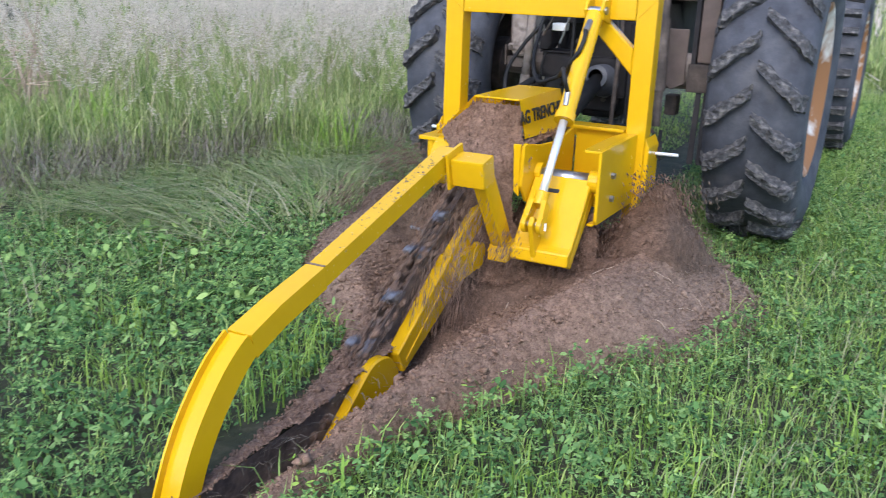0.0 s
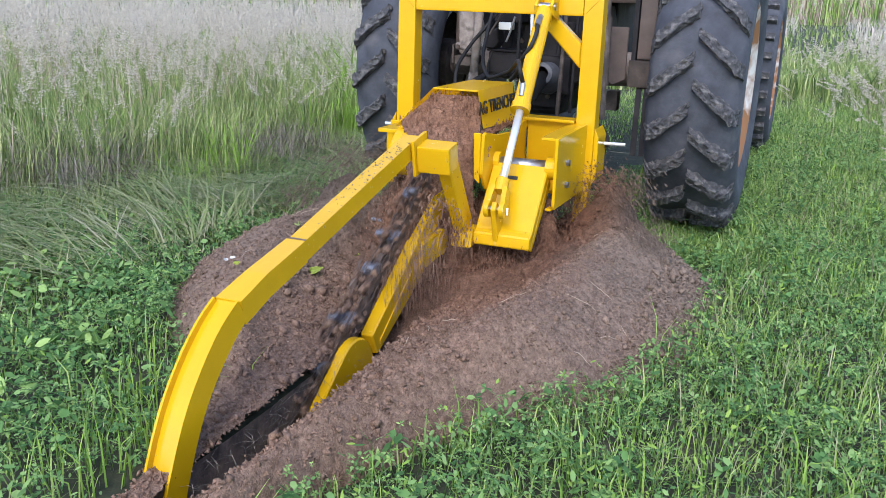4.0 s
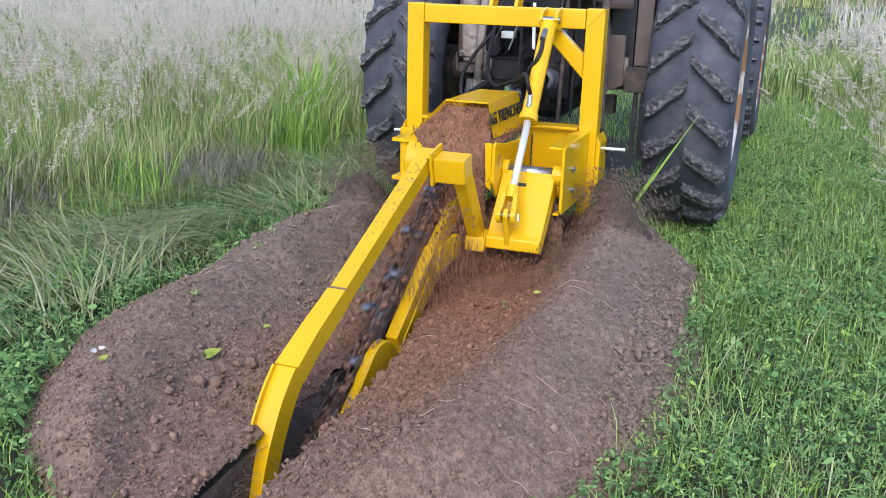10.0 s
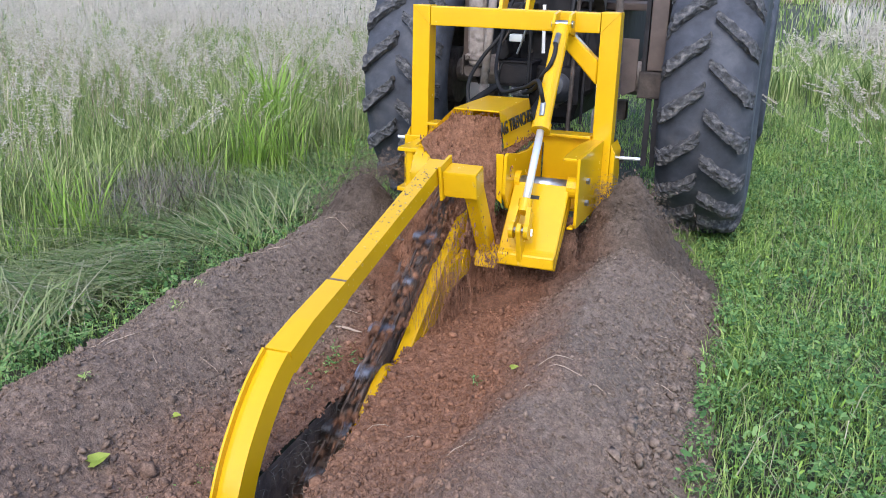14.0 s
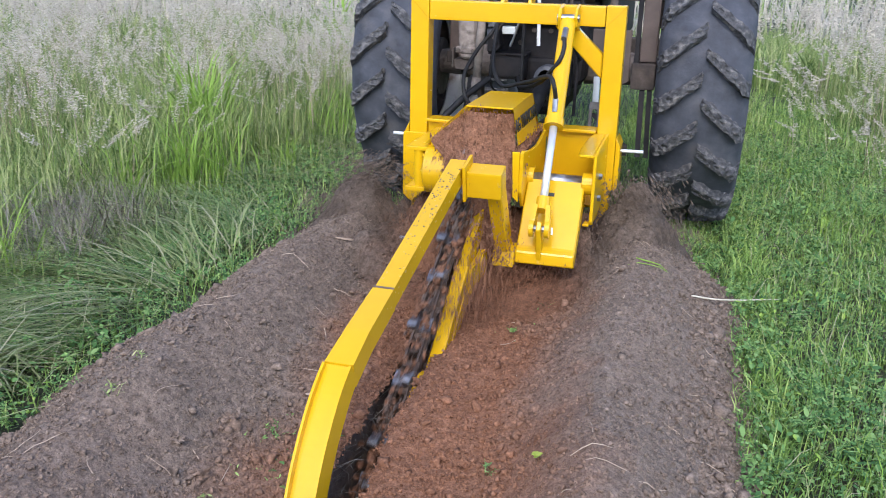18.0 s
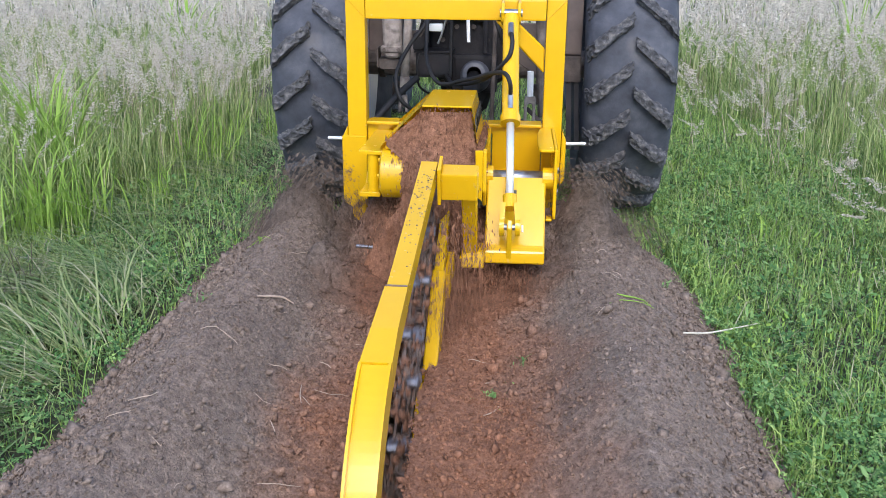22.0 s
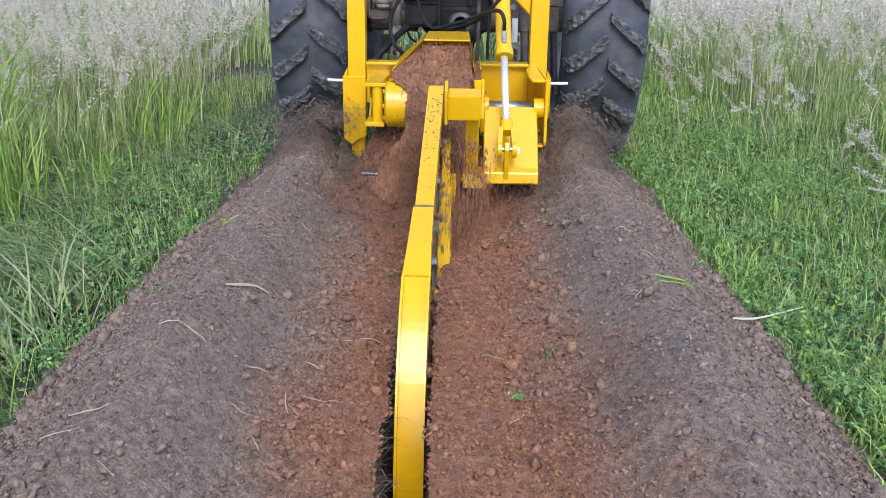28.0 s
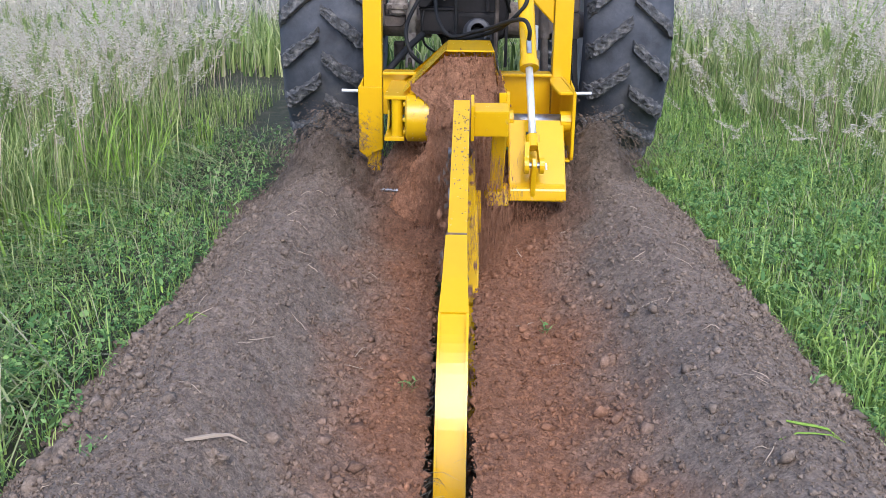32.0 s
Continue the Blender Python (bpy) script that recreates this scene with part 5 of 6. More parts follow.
def arcs(x, y, z, length, width, turn, rise, rnd, steps=5, droop=1.65):
    """Long blades that rise a little, bend over and lie down along their direction."""
    n = len(x)
    bend = rnd.normal(0, 0.5, n)
    pts, sides = [], []
    p = np.stack([x, y, z], 1)
    for k in range(steps + 1):
        u = k / steps
        a = turn + bend * u
        up = rise * (1 - droop * u) + rnd.normal(0, 0.06, n)
        d = np.stack([np.cos(a), np.sin(a), up], 1)
        d /= np.linalg.norm(d, axis=1, keepdims=True)
        w = width * (1 - u ** 2.2) * 0.5
        sides.append(np.stack([-np.sin(a) * w, np.cos(a) * w, np.zeros(n)], 1))
        pts.append(p.copy())
        p = p + d * (length / steps)[:, None]
        p[:, 2] = np.maximum(p[:, 2], 0.012 + 0.05 * rnd.random(n))
    v = np.stack([q for a, b in zip(pts, sides) for q in (a - b, a + b)], 1).reshape(-1, 3)
    tri = [q for k in range(steps) for q in ((2 * k, 2 * k + 1, 2 * k + 3), (2 * k, 2 * k + 3, 2 * k + 2))]
    t = np.array(tri)[None] + (np.arange(n) * 2 * (steps + 1))[:, None, None]
    return v, t.reshape(-1, 3)


def joined(*pairs):
    vs, ts, k = [], [], 0
    for v, t in pairs:
        vs.append(v)
        ts.append(t + k)
        k += len(v)
    return np.concatenate(vs), np.concatenate(ts)


def field(n, x0, x1, y0, y1, rnd):
    return rnd.uniform(x0, x1, n), rnd.uniform(y0, y1, n)


def patch(x, y, scale, seed):
    """A smooth pattern between 0 and 1 over the ground."""
    return np.array([0.5 + 0.5 * noise.noise((a * scale, b * scale, seed)) for a, b in zip(x, y)])


def clump_spread(n_clumps, per, x0, x1, y0, y1, spread, rnd):
    cx, cy = rnd.uniform(x0, x1, n_clumps), rnd.uniform(y0, y1, n_clumps)
    x = np.repeat(cx, per) + rnd.normal(0, spread, n_clumps * per)
    y = np.repeat(cy, per) + rnd.normal(0, spread, n_clumps * per)
    return x, y


def under_limit(x, y, h):
    """Keeps what stands in the spoil's way lower than the spoil."""
    x = x - line(y) * np.clip(1 - (np.abs(x) - 0.15) / 0.5, 0, 1)
    ax = np.abs(x)
    k = np.where(x > 0, foot(1, y), foot(-1, y))
    q = HALF + (ax - HALF) / k
    lim = np.where((q < 1.0) & (k > 0.12), np.where(k < 0.6, 0.0, ridge_height(q) * 0.6), 9.0)
    lim = np.where((y > FINAL + 0.6) & (ax < 1.1), 9.0, lim)
    return np.minimum(h, lim)


def off_trench(x, y):
    return (np.abs(x - line(y)) > HALF + 0.015) | (y > TRENCH_END + 0.1) | (y < TRENCH_START - 0.1)


def lawn():
    r = np.random.default_rng(11)
    xs, ys = [], []
    for n, x0, x1, y0, y1 in ((34000, 0.12, 2.6, -2.6, 3.2), (28000, 0.25, 3.2, 3.2, 8.0), (21000, -2.4, -0.12, -2.6, 4.5), (9000, -0.9, 0.9, 4.5, 10.0)):
        x, y = field(n, x0, x1, y0, y1, r)
        xs.append(x)
        ys.append(y)
    x, y = np.concatenate(xs), np.concatenate(ys)
    p = patch(x, y, 1.6, 4.0)
    h = r.uniform(0.03, 0.11, len(x)) * (0.5 + p)
    tallish = r.random(len(x)) < 0.10
    h = np.where(tallish, h * 2.1, h)
    h = under_limit(x, y, h)
    k = off_trench(x, y) & (h > 0.012)
    x, y, h = x[k], y[k], h[k]
    n = len(x)
    v, t = blades(x, y, np.zeros(n), h, r.uniform(0.0025, 0.006, n), r.uniform(0.1, 1.0, n), r.uniform(0, 6.28, n), r.uniform(0.2, 1.0, n))
    mesh_object("lawn_grass", v, t, M_LAWN, label="short green grass beside the spoil", category="grass", kind="stuff")
    # longer, half-flattened grass in the way of the wheel
    n = 9000
    x, y = r.uniform(0.50, 1.18, n), r.uniform(0.9, 5.6, n)
    h = under_limit(x, y, r.uniform(0.07, 0.16, n) * (0.6 + 0.8 * patch(x, y, 0.9, 3.0)))
    v, t = blades(x, y, np.zeros(n), h, r.uniform(0.003, 0.007, n), r.uniform(0.2, 1.1, n), r.uniform(0, 6.28, n), r.uniform(0.2, 1.1, n))
    mesh_object("verge_grass", v, t, M_LAWN, label="longer green grass where the wheel rolls", category="grass", kind="stuff")
    # dry bits among the green
    n = 9000
    x, y = np.concatenate([r.uniform(1.08, 2.8, n // 2), r.uniform(-2.3, -1.08, n // 2)]), r.uniform(-2.4, 6.0, n)
    v, t = blades(x, y, r.uniform(0.0, 0.08, n), r.uniform(0.05, 0.2, n), r.uniform(0.0015, 0.004, n), r.uniform(0.6, 1.6, n), r.uniform(0, 6.28, n), r.uniform(-0.2, 0.4, n))
    mesh_object("dry_blades", v, t, M_FLAT, label="pale dry blades among the green grass", category="grass", kind="stuff")
    # clover, vetch and weeds: an under-storey of small leaves, then compound leaves on short stems in uneven clumps
    xs, ys, zs = [], [], []
    for n, per, x0, x1, y0, y1 in ((3600, 13, 0.12, 2.4, -2.4, 3.2), (1300, 11, 0.8, 3.0, 3.2, 7.5), (3000, 13, -2.3, -0.12, -2.4, 3.2), (500, 11, -1.9, -0.9, 3.2, 6.0)):
        cx, cy = r.uniform(x0, x1, n), r.uniform(y0, y1, n)
        cz = r.uniform(0.015, 0.10, n) * (0.35 + patch(cx, cy, 1.1, 9.0))
        xs.append(np.repeat(cx, per) + r.normal(0, 0.028, n * per))
        ys.append(np.repeat(cy, per) + r.normal(0, 0.028, n * per))
        zs.append(np.repeat(cz, per) + r.normal(0, 0.012, n * per))
    x, y, z = np.concatenate(xs), np.concatenate(ys), np.abs(np.concatenate(zs))
    z = under_limit(x, y, z)
    k = off_trench(x, y) & (z > 0.008)
    x, y, z = x[k], y[k], z[k]
    v, t = leaves(x, y, z, r.uniform(0.004, 0.010, len(x)), r, 0.40)
    mesh_object("clover", v, t, M_CLOVER, label="low green clover, vetch and weeds", category="weeds", kind="stuff")
    xs, ys, zs, ss = [], [], [], []
    for n, per, x0, x1, y0, y1 in ((1900, 12, 0.12, 2.5, -2.5, 1.6), (1400, 11, 0.9, 2.5, 1.6, 5.5), (1900, 12, -2.5, -0.12, -2.5, 1.0), (900, 10, -2.0, -1.0, 1.0, 6.0)):
        cx, cy = r.uniform(x0, x1, n), r.uniform(y0, y1, n)
        p = patch(cx, cy, 2.1, 9.0)
        ok = p + r.normal(0, 0.14, n) > 0.40
        cx, cy, p = cx[ok], cy[ok], p[ok]
        m = len(cx)
        tall = r.uniform(0.05, 0.15, m) * (0.4 + 1.1 * p)
        grow = np.clip(r.lognormal(0, 0.32, m), 0.55, 1.9)
        ax = np.abs(np.repeat(r.normal(0.03, 0.012, m), per)) * grow.repeat(per)
        turn = r.uniform(0, 6.28, m * per)
        far = np.sqrt(r.random(m * per)) * 1.7
        xs.append(np.repeat(cx, per) + np.cos(turn) * ax * far)
        ys.append(np.repeat(cy, per) + np.sin(turn) * ax * far)
        zs.append(np.repeat(tall, per) * (1.05 - 0.28 * far) + r.normal(0, 0.010, m * per))
        ss.append(np.repeat(grow, per) * r.uniform(0.008, 0.015, m * per))
    x, y, z, size = (np.concatenate(q) for q in (xs, ys, zs, ss))
    z = under_limit(x, y, np.maximum(z, 0.01))
    k = off_trench(x, y) & (z > 0.009)
    x, y, z, size = x[k], y[k], z[k], size[k]
    half = r.random(len(x)) < 0.58
    v, t = sprays(x[half], y[half], z[half], size[half], r)
    mesh_object("trefoil", v, t, M_CLOVER, label="leafy green trefoil weeds in clumps", category="weeds", kind="stuff")
    v, t = sprays(x[~half], y[~half], z[~half] + 0.012, size[~half] * 0.95, r, 5, 0.2)
    mesh_object("vetch", v, t, M_LEAFY, label="light green vetch with narrow leaflets", category="weeds", kind="stuff")
    xs, ys = [], []
    for n, per, x0, x1, y0, y1 in ((420, 9, -2.3, -0.2, -2.4, -0.1), (200, 8, 0.25, 2.4, -2.2, 1.5), (140, 9, 1.04, 1.9, 0.5, 6.0), (110, 9, -1.8, -1.06, 0.0, 5.5)):
        x, y = clump_spread(n, per, x0, x1, y0, y1, 0.035, r)
        xs.append(x)
        ys.append(y)
    x, y = np.concatenate(xs), np.concatenate(ys)
    z = under_limit(x, y, r.uniform(0.03, 0.12, len(x)))
    k = off_trench(x, y) & (z > 0.012)
    x, y, z = x[k], y[k], z[k]
    v, t = leaves(x, y, z, r.uniform(0.009, 0.019, len(x)), r, 0.42)
    bx, by = clump_spread(60, 9, -1.75, -0.62, -1.75, -0.25, 0.05, r)
    bz = under_limit(bx, by, r.uniform(0.05, 0.13, len(bx)))
    k = off_trench(bx, by) & (bz > 0.03)
    bv, bt = leaves(bx[k], by[k], bz[k], r.uniform(0.013, 0.024, k.sum()), r, 0.55)
    mesh_object("light_broad_weeds", bv, bt, M_LEAFY, label="light green weeds with broad rounded leaves", category="weeds", kind="stuff")
    mesh_object("broad_weeds", v, t, M_CLOVER, label="broad-leaved green weeds among the clover", category="weeds", kind="stuff")
    xs, ys = [], []
    for n, per, x0, x1, y0, y1 in ((70, 14, 0.15, 1.5, -2.3, -0.8), (210, 13, 1.05, 2.6, -1.0, 6.0), (80, 13, -2.0, -0.3, -2.2, 4.5)):
        x, y = clump_spread(n, per, x0, x1, y0, y1, 0.04, r)
        xs.append(x)
        ys.append(y)
    x, y = np.concatenate(xs), np.concatenate(ys)
    z = under_limit(x, y, r.uniform(0.04, 0.15, len(x)))
    k = off_trench(x, y) & (z > 0.012)
    x, y, z = x[k], y[k], z[k]
    v, t = leaves(x, y, z, r.uniform(0.005, 0.012, len(x)), r, 0.38)
    mesh_object("bright_weeds", v, t, M_BRIGHT, label="bright yellow-green young weeds", category="weeds", kind="stuff")


def seed_heads(name, tips, mids, per, small, big, r):
    """Feathery panicles below the tips of stems: tiers of short arms set with many fine spikelets."""
    n = len(tips)
    u = r.uniform(0, 1, (n, per)) ** 0.85
    length = r.uniform(0.14, 0.27, (n, 1))
    d = tips - mids
    d = d / np.linalg.norm(d, axis=1, keepdims=True)
    d = d * 0.8 + np.array([0, 0, 0.2])
    tier = np.clip((np.floor(u * 9) + 0.5) / 9 + r.normal(0, 0.03, (n, per)), 0.02, 1)
    c = tips[:, None, :] - d[:, None, :] * (tier * length)[:, :, None]
    reach = (0.006 + 0.085 * tier * (1.25 - tier)) * r.uniform(0.45, 1.35, (n, 1))
    rad = reach * r.uniform(0.03, 1.0, (n, per))
    a = np.floor(u * 9) * 2.3 + np.floor(r.random((n, per)) * 3) * 2.1 + r.normal(0, 0.22, (n, per)) + r.uniform(0, 6.28, (n, 1))
    out = np.stack([np.cos(a), np.sin(a), np.full(a.shape, 0.15)], 2)
    c = (c + out * rad[:, :, None]).reshape(-1, 3) + r.normal(0, 0.0018, (n * per, 3))
    m = len(c)
    s = r.uniform(small, big, m) * (1 + np.clip(c[:, 1] - 5, 0, 12) * 0.05)
    o = out.reshape(-1, 3) + r.normal(0, 0.4, (m, 3))
    w = r.normal(0, 1, (m, 3))
    w /= np.linalg.norm(w, axis=1, keepdims=True)
    tv = np.stack([c - o * s[:, None] * 0.5 - w * s[:, None] * 0.42, c - o * s[:, None] * 0.5 + w * s[:, None] * 0.42, c + o * s[:, None] * 0.7], 1)
    mesh_object(name, tv.reshape(-1, 3), np.arange(m * 3).reshape(-1, 3), M_SEED, label="feathery pale pinkish-grey grass seed heads", category="grass", kind="stuff")


def meadow():
    r = np.random.default_rng(23)

    def edge_l(y):
        return -1.75 - 0.35 * np.sin(y * 0.9) - np.clip(1.2 - y, 0, 3) * 0.75 - np.clip(y - 2.4, 0, 1.6) * 0.22

    def edge_r(y):
        return 2.30 + 0.15 * np.sin(y * 1.3 + 1) + np.clip(3.5 - y, 0, 4) * 0.4 - np.clip(y - 6.5, 0, 3) * 0.3
    # tall tufts
    sets = []
    for n, per, x0, x1, y0, y1 in ((2300, 22, -5.5, -1.3, -0.8, 6.0), (1300, 22, -8.0, -0.6, 6.0, 13.0), (1000, 22, 1.5, 5.5, 1.0, 7.0), (1100, 22, 0.6, 8.0, 7.0, 14.0), (1000, 18, -11.0, -5.5, 0.5, 7.0)):
        cx, cy = r.uniform(x0, x1, n), r.uniform(y0, y1, n)
        ok = np.where(cy > 9.5, True, np.where(cx < 0, cx < edge_l(cy), cx > edge_r(cy)))
        cx, cy = cx[ok], cy[ok]
        sets.append((np.repeat(cx, per) + r.normal(0, 0.07, len(cx) * per), np.repeat(cy, per) + r.normal(0, 0.07, len(cx) * per)))
    x, y = np.concatenate([s[0] for s in sets]), np.concatenate([s[1] for s in sets])
    p = patch(x, y, 0.8, 2.0)
    h = r.uniform(0.22, 0.66, len(x)) * (0.6 + 0.6 * p)
    n = len(x)
    v, t = blades(x, y, np.zeros(n), h, r.uniform(0.003, 0.008, n), np.abs(r.normal(0.32, 0.38, n)), r.uniform(0, 6.28, n), r.uniform(0.1, 1.1, n))
    mesh_object("meadow_grass", v, t, M_TALL, label="tall green meadow grass with drying tips", category="grass", kind="stuff")
    # seed stems
    sets = []
    for n, x0, x1, y0, y1 in ((3500, -6.0, -1.6, 0.2, 7.0), (3000, -9.0, -0.5, 7.0, 15.0), (1500, 1.6, 6.0, 1.5, 8.0), (2900, 0.5, 9.0, 8.0, 15.0), (1700, -12.0, -6.0, 1.5, 7.0), (1300, -16.0, -9.0, 7.0, 15.0)):
        cx, cy = r.uniform(x0, x1, n), r.uniform(y0, y1, n)
        back = np.where(cx < 0, edge_l(cy) - cx, cx - edge_r(cy))
        ok = np.where(cy > 9.8, True, (back > -0.5) & (r.random(n) < np.where(back < 0, np.where((cx < 0) & (cy < 5), 0.0, 0.03), np.clip(0.34 + back * 0.6, 0, 1))))
        sets.append((cx[ok], cy[ok], back[ok]))
    for cx, cy in ((2.0, 4.9), (2.1, 5.3), (1.9, 6.1), (2.15, 4.2), (1.95, 7.4), (1.85, 8.3), (2.2, 3.2), (2.3, 6.6), (2.25, 2.3)):
        sets.append((cx + r.normal(0, 0.06, 7), cy + r.normal(0, 0.06, 7), np.full(7, -0.9)))
    x, y = np.concatenate([s[0] for s in sets]), np.concatenate([s[1] for s in sets])
    back = np.clip(np.concatenate([s[2] for s in sets]), -1, 1.5)
    gap = patch(x, y, 1.7, 31.0) + 0.35 * (patch(x, y, 5.0, 33.0) - 0.5)
    k = (gap > np.where(y > 6.5, 0.55, 0.49)) | (back < -0.8)
    x, y, back = x[k], y[k], back[k]
    # more stems along both edges farther on, and a few bent down over the lawn
    ex = np.concatenate([r.uniform(-3.4, -1.75, 420), r.uniform(2.05, 4.2, 380), 1.45 + r.normal(0, 0.05, 4), 1.75 + r.normal(0, 0.05, 5)])
    ey = np.concatenate([r.uniform(4.0, 8.6, 420), r.uniform(5.4, 9.4, 380), 5.35 + r.normal(0, 0.05, 4), 5.2 + r.normal(0, 0.05, 5)])
    clump = patch(ex, ey, 2.6, 41.0) + r.normal(0, 0.10, len(ex)) > 0.44
    clump[-9:] = True
    x, y = np.concatenate([x, ex[clump]]), np.concatenate([y, ey[clump]])
    back = np.concatenate([back, np.where(np.abs(ex[clump]) < 1.72 + 0.15 * (ex[clump] > 0), -0.9, 0.5)])
    n = len(x)
    h = r.uniform(0.50, 0.78, n) + 0.16 * np.clip(back, 0, 2)
    turn, lean = r.uniform(0, 6.28, n), np.abs(r.normal(0.1, 0.25, n)) + 0.3 * (back < 0.4) + 0.75 * (back < 0)
    turn = np.where(back < -0.8, r.normal(3.6, 0.9, n), turn)
    lean = np.where(back < -0.8, r.uniform(0.55, 1.1, n), lean)
    sv, st = blades(x, y, np.zeros(n), h, np.full(n, 0.003), lean, turn, r.uniform(0.1, 0.6, n))
    mesh_object("seed_stems", sv, st, M_DRY, label="thin straw-coloured grass stems", category="grass", kind="stuff")
    tips = sv.reshape(n, 5, 3)[:, 4]
    mids = sv.reshape(n, 5, 3)[:, 2]
    for name, near, per, small, big in (("seed_heads", tips[:, 1] < 7.5, 150, 0.0046, 0.0105), ("far_seed_heads", tips[:, 1] >= 7.5, 56, 0.009, 0.019)):
        seed_heads(name, tips[near], mids[near], per, small, big, r)
    # half-high grass at the meadow's foot
    sets = []
    for n, x0, x1, y0, y1 in ((4500, 2.0, 2.9, -0.8, 9.0), (6500, -2.9, -1.75, 0.0, 2.6), (3000, -2.1, -1.5, 2.2, 8.0), (2000, 0.7, 1.4, 6.5, 10.0)):
        sets.append((r.uniform(x0, x1, n), r.uniform(y0, y1, n)))
    x, y = np.concatenate([s[0] for s in sets]), np.concatenate([s[1] for s in sets])
    p = patch(x, y, 1.4, 12.0)
    k = p + r.normal(0, 0.12, len(p)) > 0.40
    x, y, p = x[k], y[k], p[k]
    n = len(x)
    v, t = blades(x, y, np.zeros(n), r.uniform(0.10, 0.28, n) * (0.6 + 0.6 * p), r.uniform(0.0025, 0.006, n), np.abs(r.normal(0.3, 0.3, n)), r.uniform(0, 6.28, n), r.uniform(0.1, 1.0, n))
    mesh_object("edge_grass", v, t, M_TALL, label="half-high yellow-green grass along the meadow", category="grass", kind="stuff")
    n = 14000
    x, y = 1.08 + 1.5 * r.random(n) ** 0.8, r.uniform(0.6, 9.0, n)
    p = patch(x, y, 2.2, 14.0)
    k = p + r.normal(0, 0.12, n) > 0.36
    x, y, p = x[k], y[k], p[k]
    n = len(x)
    v, t = blades(x, y, np.zeros(n), r.uniform(0.05, 0.15, n) * (0.5 + 0.8 * p), r.uniform(0.003, 0.0065, n), np.abs(r.normal(0.35, 0.3, n)), r.uniform(0, 6.28, n), r.uniform(0.1, 1.0, n))
    mesh_object("fresh_grass", v, t, M_LAWN, label="fresh green ankle-high grass beside the spoil", category="grass", kind="stuff")
    # dead thatch under the tall grass
    n = 20000
    x, y = r.uniform(-4.6, -1.5, n), r.uniform(-0.8, 2.3, n)
    off = x - edge_l(y)
    k = (off < 0.45) & (off > -0.9) & (patch(x, y, 0.9, 15.0) > 0.52)
    x, y = x[k], y[k]
    n = len(x)
    v, t = blades(x, y, r.uniform(0, 0.16, n), r.uniform(0.12, 0.40, n), r.uniform(0.0015, 0.004, n), r.uniform(0.6, 1.6, n), r.uniform(0, 6.28, n), r.uniform(-0.2, 0.8, n))
    mesh_object("dead_grass", v, t, M_DEAD, label="tangled dead grey-brown grass", category="grass", kind="stuff")
    # flattened grass between meadow and ridge
    sets = []
    for n, x0, x1, y0, y1 in ((12500, -3.3, -1.05, -0.75, 2.6), (1500, -2.1, -1.3, 2.6, 6.0)):
        sets.append((r.uniform(x0, x1, n), r.uniform(y0, y1, n)))
    x, y = np.concatenate([s[0] for s in sets]), np.concatenate([s[1] for s in sets])
    p = patch(x, y, 1.2, 7.0)
    keep = (p + r.normal(0, 0.15, len(p)) > 0.36) & (x < -1.12) & (x > -3.2 + np.clip(y, 0, 3) * 0.45)
    x, y, p = x[keep], y[keep], p[keep]
    n = len(x)
    pale = r.random(n) < np.clip(0.42 - 0.10 * y, 0.08, 0.42) * (0.5 + p)
    tuft_x, tuft_y = np.round(x / 0.17 + r.normal(0, 0.2, n)) * 0.17, np.round(y / 0.17 + r.normal(0, 0.2, n)) * 0.17
    swirl = 3.5 + 4.6 * (patch(tuft_x, tuft_y, 1.3, 5.0) - 0.5) + 1.6 * (patch(tuft_x, tuft_y, 6.0, 6.0) - 0.5) + r.normal(0, 0.33, n)
    x, y = 0.55 * x + 0.45 * tuft_x, 0.55 * y + 0.45 * tuft_y
    z0, w = r.uniform(0.0, 0.09, n), r.uniform(0.003, 0.0075, n)
    length, rise = r.uniform(0.25, 0.75, n), r.uniform(0.05, 0.62, n)
    for k, mat, name, label in ((pale, M_FLAT, "flattened_grass", "pale long grass lying flat beside the spoil"), (~pale, M_LEAN, "leaning_grass", "green grass bent over beside the spoil")):
        v, t = arcs(x[k], y[k], z0[k], length[k], w[k], swirl[k], rise[k], r)
        mesh_object(name, v, t, mat, label=label, category="grass", kind="stuff")
    # the same field goes on beside and behind
    for name, n, x0, x1, y0, y1, h0, h1, mat, label in (("outer_lawn", 11000, 2.4, 9.0, -6.0, 6.0, 0.05, 0.2, M_LAWN, "short green grass of the field"),
                                                        ("outer_lawn", 13000, -6.0, 9.0, -10.0, -2.5, 0.05, 0.2, M_LAWN, "short green grass of the field"),
                                                        ("outer_weeds", 24000, 2.2, 9.0, -6.0, 6.0, 0.03, 0.12, M_CLOVER, "low green weeds of the field"),
                                                        ("outer_weeds", 34000, -6.0, 9.0, -10.0, -2.3, 0.03, 0.12, M_CLOVER, "low green weeds of the field"),
                                                        ("outer_meadow", 11000, -12.0, -2.9, -9.0, 0.6, 0.2, 0.65, M_TALL, "tall green meadow grass"),
                                                        ("outer_meadow", 7000, 5.3, 14.0, -4.0, 12.0, 0.2, 0.6, M_TALL, "tall green meadow grass")):
        x, y = r.uniform(x0, x1, n), r.uniform(y0, y1, n)
        k = (mat is not M_TALL) | (x > 0) | (x < -2.3 + np.minimum(y, 0) * 0.25)
        x, y = x[k], y[k]
        n = len(x)
        v, t = blades(x, y, np.zeros(n), r.uniform(h0, h1, n), r.uniform(0.010, 0.026, n), np.abs(r.normal(0.4, 0.35, n)), r.uniform(0, 6.28, n), r.uniform(0.1, 1.0, n))
